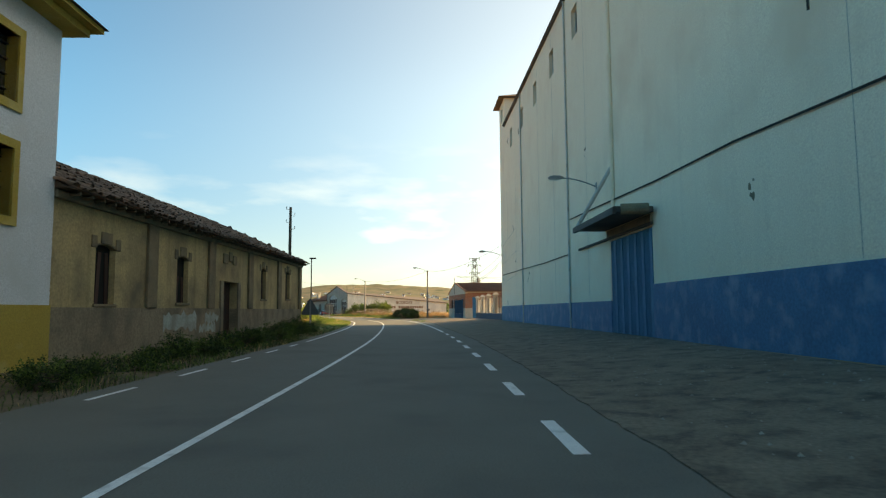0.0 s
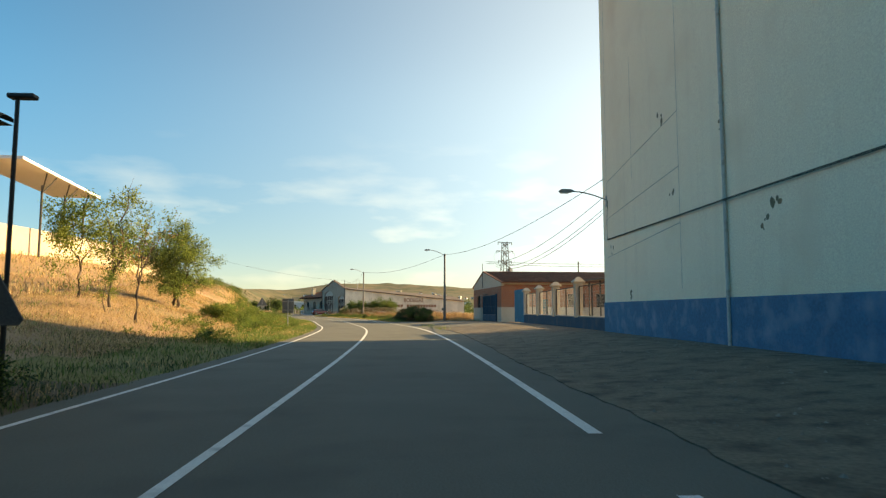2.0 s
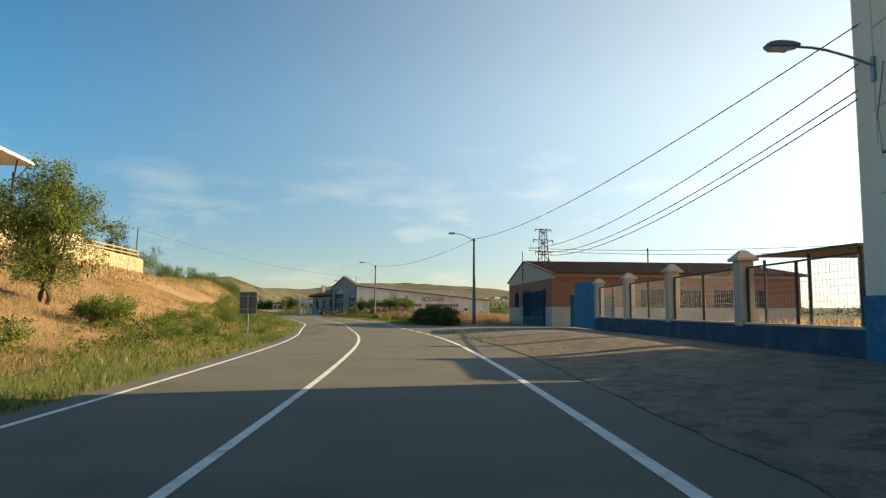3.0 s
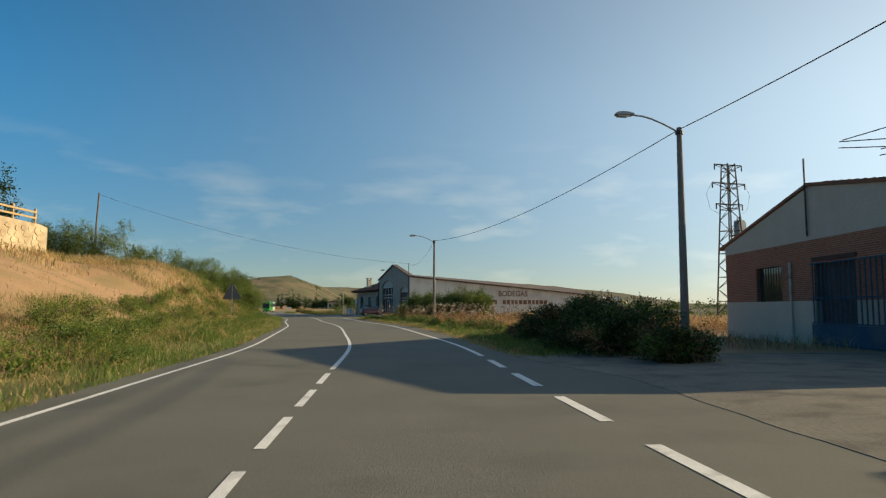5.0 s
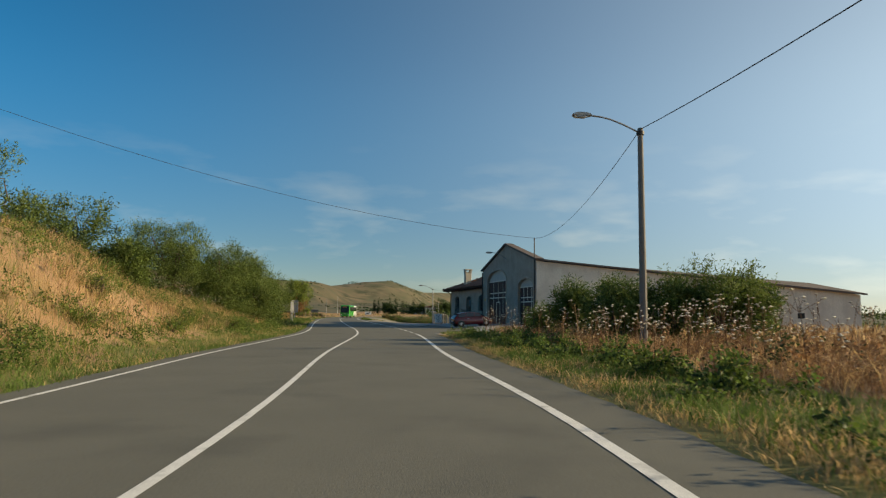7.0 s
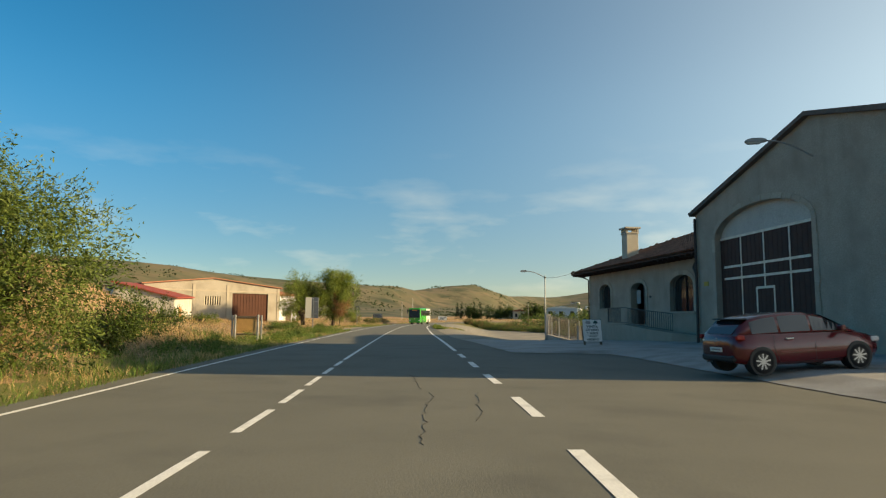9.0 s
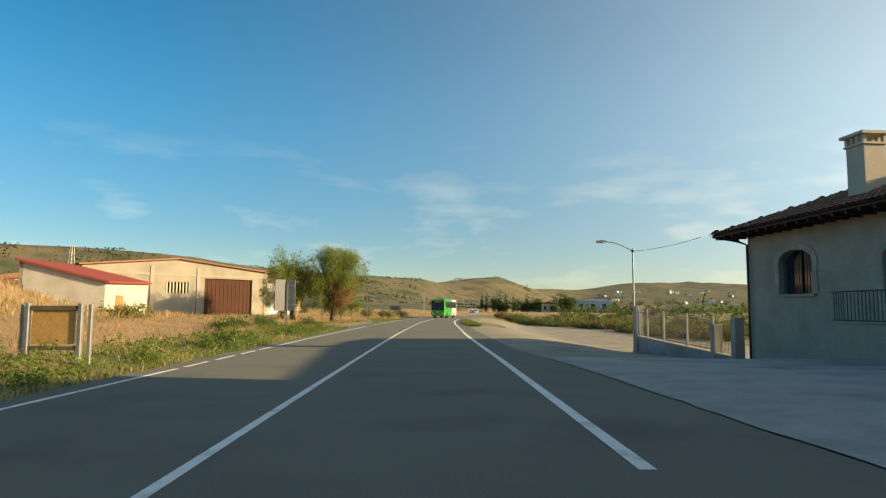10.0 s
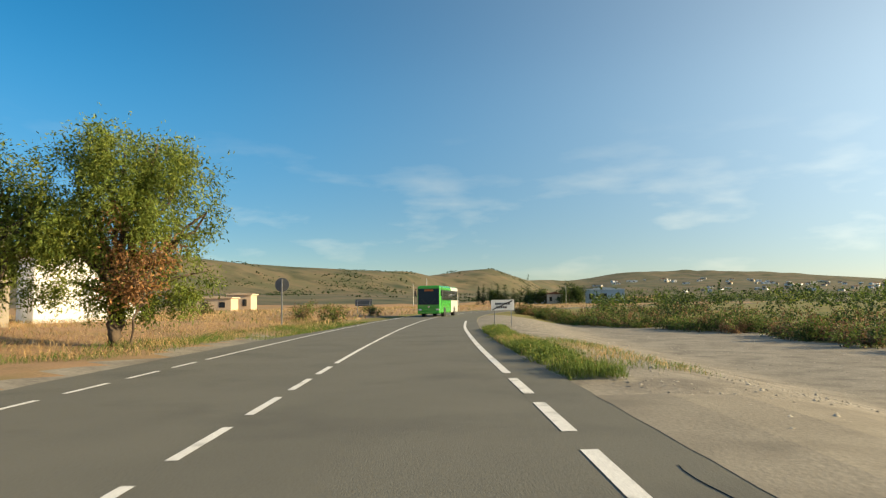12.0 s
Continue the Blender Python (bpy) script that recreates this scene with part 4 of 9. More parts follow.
# ---- brick warehouse with its yard fence ----
def build_warehouse():
    m = along((11.5, 82.6), (10.24, 101.0))            # gable wall, outward is +y
    t = thing("brick_warehouse", m, "low red brick warehouse with white base and tiled roof", "warehouse")
    L, DEEP, EAVE, APEX, RIDGE = 18.45, 21.0, 4.35, 6.0, 10.8
    door, win, gate = (8.2, 10.7, 0.0, 3.05), (13.1, 15.35, 1.65, 3.12), (2.3, 10.75)
    for a, b in ((0, door[0]), (door[1], L)):
        part("dado", box(bmesh.new(), a, b, -0.35, 0.02, -0.3, 1.65), M_CREAM, t, "off-white painted lower wall")
    part("brick_wall", holed(bmesh.new(), 0, L, 1.65, 3.95, -0.35, 0.0, [(*door[:2], 1.65, door[3]), win]), M_BRICKWORK, t, "red brick wall")
    part("gable", prism(bmesh.new(), [(0, 3.95), (L, 3.95), (L, EAVE), (RIDGE, APEX), (0, EAVE)], -0.35, 0.01), M_CREAM, t, "cream rendered gable")
    # yard side: x = 0 face, running away from the road
    side = Matrix.Rotation(radians(-90), 4, "Z")        # local x runs away from the road along -y
    sw = [(4.2, 5.2, 0.0, 2.5), (7.4, 9.3, 1.65, 3.1), (10.6, 12.5, 1.65, 3.1), (13.6, 15.2, 1.65, 3.1), (16.2, 18.2, 1.65, 3.1), (1.5, 2.6, 0.0, 2.6)]
    doors = [w for w in sw if w[2] == 0]
    for a, b in ((0.35, 1.5), (2.6, 4.2), (5.2, DEEP)):
        part("dado", box(bmesh.new(), a, b, -0.02, 0.3, -0.3, 1.65, side), M_CREAM, t)
    part("brick_wall", holed(bmesh.new(), 0.35, DEEP, 1.65, 4.1, 0.0, 0.35, [(a, b, max(c, 1.65), d) for a, b, c, d in sw], side), M_BRICKWORK, t)
    part("wall_band", box(bmesh.new(), 0.35, DEEP, -0.03, 0.35, 4.1, EAVE, side), M_CREAM, t, "cream band under the eaves")
    for a, b, c, d in sw:
        bm = box(bmesh.new(), a, b, 0.2, 0.24, c, d, side)
        w = part("window" if c else "door", bm, M_GLASS_DARK if c else M_DOOR_BLUE, t)
        bm = bmesh.new()
        for k in range(7):
            x = a + (b - a) * (k + 0.5) / 7
            rod(bm, side @ Vector((x, 0.06, max(c, 0.05))), side @ Vector((x, 0.06, d)), 0.015, n=5)
        part("grille", bm, M_IRON, w)
    bm = box(bmesh.new(), L - 0.35, L, -DEEP, -0.35, -0.3, EAVE)
    box(bm, 0.35, L, -DEEP - 0.35, -DEEP, -0.3, EAVE)
    part("rear_wall", bm, M_BRICKWORK, t)
    # roof
    bm = bmesh.new()
    for x0, z0, x1, z1 in ((-0.55, EAVE - 0.12, RIDGE, APEX + 0.02), (L + 0.55, EAVE - 0.12, RIDGE, APEX + 0.02)):
        prism(bm, [(x0, z0), (x1, z1), (x1, z1 + 0.12), (x0, z0 + 0.12)], -DEEP - 0.5, 0.1)
    part("roof", bm, M_TILE, t)
    v, f = [], []
    tile_field(v, f, (-0.55, -DEEP - 0.5, EAVE), (-0.55, 0.06, EAVE - 0.02), (RIDGE, -DEEP - 0.5, APEX + 0.08), (RIDGE, 0.06, APEX + 0.08), 0.26, 0.45)
    tagged(raw("roof_tiles", v, f, M_TILE, t), label="red-brown barrel roof tiles", kind="stuff")
    # shaded doorway as a dark sheet, a wide barred gate standing before the wall, window with grille
    part("door", box(bmesh.new(), door[0], door[1], -0.3, -0.24, 0.0, door[3]), M_OPENING_SHADE, t, "dark sheet for the shaded opening behind the gate")
    part("door_lintel", box(bmesh.new(), door[0] - 0.1, door[1] + 0.1, 0.0, 0.05, door[3] + 0.06, door[3] + 0.22), M_WOOD_DARK, t)
    d = part("gate", box(bmesh.new(), gate[0], gate[1], 0.10, 0.15, 0.05, 0.78), M_FENCE_BLUE, t, "wide barred gate with a blue sheet base")
    for z in (0.80, 1.72, 3.0):
        part("gate_rail", box(bmesh.new(), gate[0], gate[1], 0.10, 0.15, z, z + 0.05), M_FENCE_BLUE, d)
    bars("gate_bar", d, Matrix.Identity(4), gate[0], gate[1], 0.8, 3.02, 0.28, 0.03, M_FENCE_BLUE, y=0.125)
    part("gate_post", box(bmesh.new(), gate[0] - 0.2, gate[0], 0.03, 0.2, 0.0, 3.15), M_FENCE_BLUE, d, "blue steel gate post")
    bm = box(bmesh.new(), win[0], win[1], -0.2, -0.17, win[2], win[3])
    w = part("window", bm, M_GLASS_DARK, t)
    bars("grille_bar", w, Matrix.Identity(4), win[0], win[1], win[2], win[3], 0.22, 0.014, M_IRON, y=-0.05)
    part("downpipe", rod(bmesh.new(), (12.3, 0.08, 0.0), (12.3, 0.08, 3.2), 0.05), M_PALE_METAL, t)
    part("mast", rod(bmesh.new(), (10.9, 0.1, 4.1), (10.9, 0.1, 7.1), 0.035), M_IRON, t)
    part("vent_pipe", rod(bmesh.new(), (7.2, -11, 5.9), (7.2, -11, 7.2), 0.07), M_IRON, t)


# dark brown standing for the unlit opening behind the gate
M_OPENING_SHADE = material("opening_shade", (0.085, 0.07, 0.065), (0.06, 0.05, 0.048), 0.7, 1.0, 15, 0.1)


def brickwork():
    """Bonded brick in metres: courses 7.5 cm, pale joints."""
    m = material("brickwork", (0.36, 0.125, 0.065), (0.29, 0.095, 0.05), 0.9, 1.2, 30, 0.25)
    nt = m.node_tree
    n, l = nt.nodes, nt.links
    b = n["Principled BSDF"]
    src = b.inputs["Base Color"].links[0].from_socket
    tc, mp, br = n.new("ShaderNodeTexCoord"), n.new("ShaderNodeMapping"), n.new("ShaderNodeTexBrick")
    cmb, sep, add = n.new("ShaderNodeCombineXYZ"), n.new("ShaderNodeSeparateXYZ"), n.new("ShaderNodeMath")
    l.new(tc.outputs["Object"], sep.inputs[0])
    l.new(sep.outputs[0], add.inputs[0])
    l.new(sep.outputs[1], add.inputs[1])
    l.new(add.outputs[0], cmb.inputs[0])
    l.new(sep.outputs[2], cmb.inputs[1])
    l.new(cmb.outputs[0], br.inputs["Vector"])
    br.inputs["Scale"].default_value = 1.0
    br.inputs["Brick Width"].default_value, br.inputs["Row Height"].default_value, br.inputs["Mortar Size"].default_value = 0.25, 0.075, 0.008
    br.inputs["Mortar"].default_value = (0.30, 0.24, 0.19, 1)
    l.new(src, br.inputs["Color1"])
    hsv = n.new("ShaderNodeHueSaturation")
    hsv.inputs["Value"].default_value = 0.75
    l.new(src, hsv.inputs["Color"])
    l.new(hsv.outputs[0], br.inputs["Color2"])
    l.new(br.outputs["Color"], b.inputs["Base Color"])
    return m


M_BRICKWORK = brickwork()
build_warehouse()


def build_yard_fence():
    m = along((11.55, 44.4), (11.85, 76.3))            # outward (road) is +y
    t = thing("yard_fence", m, "blue-based yard wall with cream pillars and mesh panels", "fence")
    L = 31.9
    part("base_wall", box(bmesh.new(), 0, L - 6.4, -0.25, 0.0, -0.2, 0.95, bevel=0.015), M_FENCE_BLUE, t, "low weathered blue wall")
    part("coping", box(bmesh.new(), 0, L - 6.4, -0.29, 0.04, 0.95, 1.02, bevel=0.01), M_CREAM, t)
    for x in (6.1, 12.5, 18.7, 24.9):
        bm = box(bmesh.new(), x - 0.23, x + 0.23, -0.36, 0.10, 0.9, 2.95, bevel=0.01)
        p = part("pillar", bm, M_CREAM, t, "cream rendered pillar with a moulded cap")
        bm = box(bmesh.new(), x - 0.35, x + 0.35, -0.48, 0.22, 2.95, 3.06, bevel=0.015)
        g = bmesh.ops.create_cone(bm, cap_ends=True, segments=4, radius1=0.44, radius2=0.12, depth=0.24)
        bmesh.ops.transform(bm, matrix=Matrix.Translation((x, -0.13, 3.18)) @ Matrix.Rotation(radians(45), 4, "Z"), verts=g["verts"])
        part("cap", bm, M_CREAM, p)
    for x0, x1 in ((0.2, 5.8), (6.4, 12.2), (12.8, 18.4), (19.0, 24.6)):
        p = part("mesh_panel", box(bmesh.new(), x0, x1, -0.15, -0.10, 2.7, 2.75), M_IRON, t, "dark steel frame with wire mesh")
        for x in (x0, (x0 + x1) / 2, x1):
            part("post", box(bmesh.new(), x - 0.035, x + 0.035, -0.16, -0.09, 1.0, 2.7), M_IRON, p)
        bm = bmesh.new()
        n = int((x1 - x0) / 0.16)
        for k in range(n + 1):
            rod(bm, (x0 + k * (x1 - x0) / n, -0.125, 1.05), (x0 + k * (x1 - x0) / n, -0.125, 2.7), 0.005, n=3)
        for k in range(10):
            rod(bm, (x0, -0.125, 1.08 + k * 0.18), (x1, -0.125, 1.08 + k * 0.18), 0.005, n=3)
        part("mesh", bm, M_GALV, p)
    bm = bmesh.new()
    for k in range(21):
        box(bm, 25.4 + k * 0.31, 25.4 + k * 0.31 + 0.2, -0.16, -0.10, 0.25, 3.25)
    box(bm, 25.3, 31.9, -0.13, -0.105, 0.2, 3.25)
    part("gate_leaf", bm, M_DOOR_BLUE, t, "blue ribbed sheet gate leaf")
    # open lean-to in the corner of the yard
    s = thing("yard_canopy", along((12.2, 45.2), (12.4, 51)), "dark sheet canopy on thin steel posts", "canopy")
    bm = prism(bmesh.new(), [(0, 2.95), (5.6, 3.1), (5.6, 3.16), (0, 3.01)], -5.5, 0.2)
    part("roof", bm, M_ROOF_SHEET, s)
    for x in (0.3, 2.6, 5.2):
        for y in (0.0, -5.2):
            part("post", rod(bmesh.new(), (x, y, 0.0), (x, y, 2.98), 0.05), M_IRON, s)
    w = thing("yard_wall", along((20, 47), (32, 47)), "low white rendered wall behind the yard", "wall")
    part("wall", box(bmesh.new(), 0, 40, 0, 0.2, 0, 1.1, bevel=0.01), M_CREAM, w)


build_yard_fence()


# ---- winery: gabled hall with two arched doors, and the tiled house beside it ----
def voussoirs(parent, x0, x1, zs, rise, w, y0, y1, n):
    """Separate stones of an arch."""
    cx, hw = (x0 + x1) / 2, (x1 - x0) / 2
    for k in range(n):
        q = []
        for a in (math.pi * (k + 0.02) / n, math.pi * (k + 0.98) / n):
            q.append(((cx + hw * math.cos(a), zs + rise * math.sin(a)), (cx + (hw + w) * math.cos(a), zs + (rise + w) * math.sin(a))))
        part("stone", prism(bmesh.new(), [q[0][0], q[0][1], q[1][1], q[1][0]], y0, y1), M_STONE_CUT, parent)


def jambs(parent, x0, x1, z0, z1, w, y0, y1, course=0.6):
    n = max(1, round((z1 - z0) / course))
    for k in range(n):
        a, b = z0 + (z1 - z0) * (k + 0.01) / n, z0 + (z1 - z0) * (k + 0.99) / n
        e = 0.0 if k % 2 else 0.04
        part("stone", box(bmesh.new(), x0 - w - e, x0, y0, y1, a, b), M_STONE_CUT, parent)
        part("stone", box(bmesh.new(), x1, x1 + w + e, y0, y1, a, b), M_STONE_CUT, parent)


def build_hall():
    m = along((-14.3, 172.0), (-21.95, 187.9))         # front wall, outward is +y
    t = thing("winery_hall", m, "long grey rendered winery hall with a gabled front", "winery")
    L, EAVE, APEX, DEEP = 17.64, 6.4, 8.68, 31.0
    big, small = (8.95, 15.8, 5.0, 1.15), (0.9, 5.1, 4.05, 0.75)
    holes = [(big[0], big[1], -0.3, big[2] + big[3]), (small[0], small[1], -0.3, small[2] + small[3])]
    part("front_wall", holed(bmesh.new(), 0, L, -0.4, EAVE, -0.5, 0.0, holes), M_STONE_GREY, t, "grey-brown stone render")
    part("gable", prism(bmesh.new(), [(0, EAVE), (L, EAVE), (L / 2, APEX)], -0.5, 0.0), M_STONE_GREY, t)
    for k, (x0, x1, zs, rise) in enumerate((big, small)):
        bm = arch_fill(bmesh.new(), x0, x1, zs, rise, zs + rise, -0.5, 0.0, n=16)
        part("arch", bm, M_STONE_GREY, t)
        voussoirs(t, x0, x1, zs, rise, 0.24, 0.0, 0.04, 15 if k == 0 else 11)
        jambs(t, x0, x1, 0.3, zs, 0.24, 0.0, 0.04)
        # white tympanum over a brown boarded door with pale metal strips
        cx, hw = (x0 + x1) / 2, (x1 - x0) / 2
        pts = [(cx + hw * math.cos(a), zs + rise * math.sin(a)) for a in (math.pi * i / 16 for i in range(17))]
        part("tympanum", prism(bmesh.new(), pts + [(x0, zs - 0.05), (x1, zs - 0.05)], -0.35, -0.28), M_ARCH_PANEL, t, "off-white panel in the arch")
        d = part("door", box(bmesh.new(), x0, x1, -0.34, -0.26, -0.3, zs + 0.02), M_WOOD_DARK, t, "tall dark brown boarded door")
        n = int((x1 - x0) / 0.3)
        for i in range(n):
            x = x0 + (x1 - x0) * i / n
            part("board", box(bmesh.new(), x + 0.012, x + (x1 - x0) / n - 0.012, -0.26, -0.235, 0.2, zs), M_WOOD_DARK, d)
        top = zs
        strips = [(x0, x1, top - 0.08, top + 0.02)]
        for fx in (0.25, 0.5, 0.75):
            xx = x0 + (x1 - x0) * fx
            strips.append((xx - 0.035, xx + 0.035, 0.8 if fx != 0.5 else 2.7, top))
        strips += [(x0 + 0.5, x1 - 0.3, top * 0.62, top * 0.62 + 0.1), (x0 + 0.5, x1 - 0.3, top * 0.725, top * 0.725 + 0.1)]
        if k == 0:
            strips += [(cx - 0.65, cx - 0.57, 0.3, 2.65), (cx + 0.57, cx + 0.65, 0.3, 2.65), (cx - 0.65, cx + 0.65, 2.6, 2.7)]
        for a, b, c, e in strips:
            part("metal_strip", box(bmesh.new(), a, b, -0.235, -0.215, c, e), M_STRIP, d, "pale worn metal strip")
    # long side wall facing the field, with its painted lettering
    side = Matrix.Rotation(radians(-102), 4, "Z")       # runs back from the near corner
    part("side_wall", box(bmesh.new(), 0.0, 30.2, 0.0, 0.4, -0.5, 3.5), M_SIDE_WALL, t, "long pale rendered side wall").matrix_local = side
    part("side_wall_top", prism(bmesh.new(), [(0.0, 3.5), (30.2, 3.5), (30.2, 3.51), (0.0, 6.3)], 0.0, 0.4), M_SIDE_WALL, t).matrix_local = side
    part("side_window", box(bmesh.new(), 24.25, 24.9, -0.03, 0.02, 1.25, 1.75), M_GLASS_DARK, t).matrix_local = side
    far = side @ Vector((30.2, 0, 0))
    back = Matrix.Translation((L, 0, 0)) @ side
    part("rear_wall", prism(bmesh.new(), [(0.6, -0.5), (29.8, -0.5), (29.8, 3.5), (0.6, 6.2)], -0.4, 0.0), M_STONE_GREY, t).matrix_local = back
    tail = back @ Vector((29.8, 0, 0))
    bm = bmesh.new()
    vs = [bm.verts.new(p) for p in ((far.x, far.y, -0.5), (tail.x, tail.y, -0.5), (tail.x, tail.y, 3.5), (0.5, -29.6, 4.6), (far.x, far.y, 3.5))]
    bm.faces.new(vs)
    part("end_wall", bm, M_SIDE_WALL, t)
    # roof of dark sheets
    bm = bmesh.new()
    e0, e1 = Vector((-0.45, -0.25, EAVE - 0.08)), side @ Vector((30.6, -0.45, 3.45))
    r0, r1 = Vector((L / 2, -0.25, EAVE + 0.75)), Vector((0.5, -30.2, 4.75))
    f0, f1 = Vector((L + 0.45, -0.25, EAVE - 0.08)), back @ Vector((30.4, 0.45, 3.45))
    up = Vector((0, 0, 0.16))
    for a, b, c, d in ((e0, e1, r1, r0), (f0, f1, r1, r0)):
        lo = [bm.verts.new(p) for p in (a, b, c, d)]
        hi = [bm.verts.new(p + up) for p in (a, b, c, d)]
        bm.faces.new(lo)
        bm.faces.new(hi[::-1])
        for i in range(4):
            j = (i + 1) % 4
            bm.faces.new((lo[i], hi[i], hi[j], lo[j]))
    part("roof", bm, M_ROOF_SHEET, t, "dark brown sheet roof")
    # coping along the raised gable
    for a in (-0.2, L + 0.2):
        b, c = L / 2, 0.14 if a > 0 else -0.14
        bm = prism(bmesh.new(), [(a, EAVE - 0.04), (b, APEX), (b, APEX + 0.17), (a + c, EAVE + 0.13)], -0.62, 0.22)
        part("coping", bm, M_ROOF_SHEET, t, "dark coping on the gable")
    part("downpipe", pipe(bmesh.new(), [(L - 0.15, 0.12, 6.2), (L - 0.15, 0.12, 3.0), (L - 0.1, 0.12, 0.2)], 0.07, 8), M_IRON, t)
    part("gutter_bend", pipe(bmesh.new(), [(L + 1.6, -0.7, 4.2), (L + 0.8, -0.2, 3.9), (L - 0.1, 0.12, 3.5)], 0.06, 8), M_IRON, t)
    part("notice", box(bmesh.new(), 16.55, 16.95, 0.0, 0.03, 2.9, 3.1), M_OCHRE_PAINT, t, "small yellow notice plate")
    # lettering
    ink = material("faded_red_lettering", (0.21, 0.095, 0.055), (0.27, 0.14, 0.085), 0.9, 2.0, 20, 0.0)
    cu = bpy.data.curves.new("lettering", "FONT")
    cu.body, cu.size, cu.align_x, cu.extrude, cu.offset = "BODEGAS", 1.0, "CENTER", 0.004, 0.02
    cu.materials.append(ink)
    tx = new("lettering", cu)
    tx.parent = t
    tx.matrix_local = side @ pose(17.0, -0.012, 3.3, 90, 0, 0) @ Matrix.Diagonal((1.1, 1.28, 1, 1))
    rng = random.Random(5)
    x = 10.8
    while x < 22.7:                                      # second line: plain bars
        w = rng.uniform(0.45, 0.65)
        if rng.random() > 0.12:
            part("lettering_bar", box(bmesh.new(), x, x + w, -0.012, -0.004, 2.0, 2.68), ink, t).matrix_local = side
        x += w + 0.16
    # lamp on the gable
    w = thing("wall_lamp", m.copy(), "curved street lamp fixed to the winery gable", "street lamp", "street lamps")
    bm, tip = lamp_arm(bmesh.new(), (8.7, 0.02, 7.15), (0.45, 1, 0), 1.5, 0.7)
    part("arm", bm, M_GALV, w)
    lamp_head("lamp_head", w, tip, (0.45, 1, 0))
    s = thing("service_mast", m @ pose(0.25, 0.1, 0.2), "thin dark steel mast on the winery corner", "mast")
    part("pole", rod(bmesh.new(), (0, 0, 0.0), (0, 0, 8.3), 0.055), M_IRON, s)


M_PANEL_ORANGE = material("orange_brown_paint", (0.42, 0.20, 0.09), (0.34, 0.16, 0.07), 0.8, 1.0, 15, 0.1)
M_ARCH_PANEL = material("arch_panel_paint", (0.50, 0.475, 0.43), (0.42, 0.395, 0.355), 0.85, 1.5, 20, 0.1)
M_STRIP = material("worn_pale_strip", (0.74, 0.70, 0.60), (0.56, 0.48, 0.36), 0.5, 3.0, 30, 0.1)
M_SIDE_WALL = material("pale_side_render", (0.74, 0.67, 0.56), (0.64, 0.575, 0.475), 0.95, 0.5, 20, 0.2, stain=(0.52, 0.46, 0.38), stain_scale=0.5, streak=0.25)
build_hall()


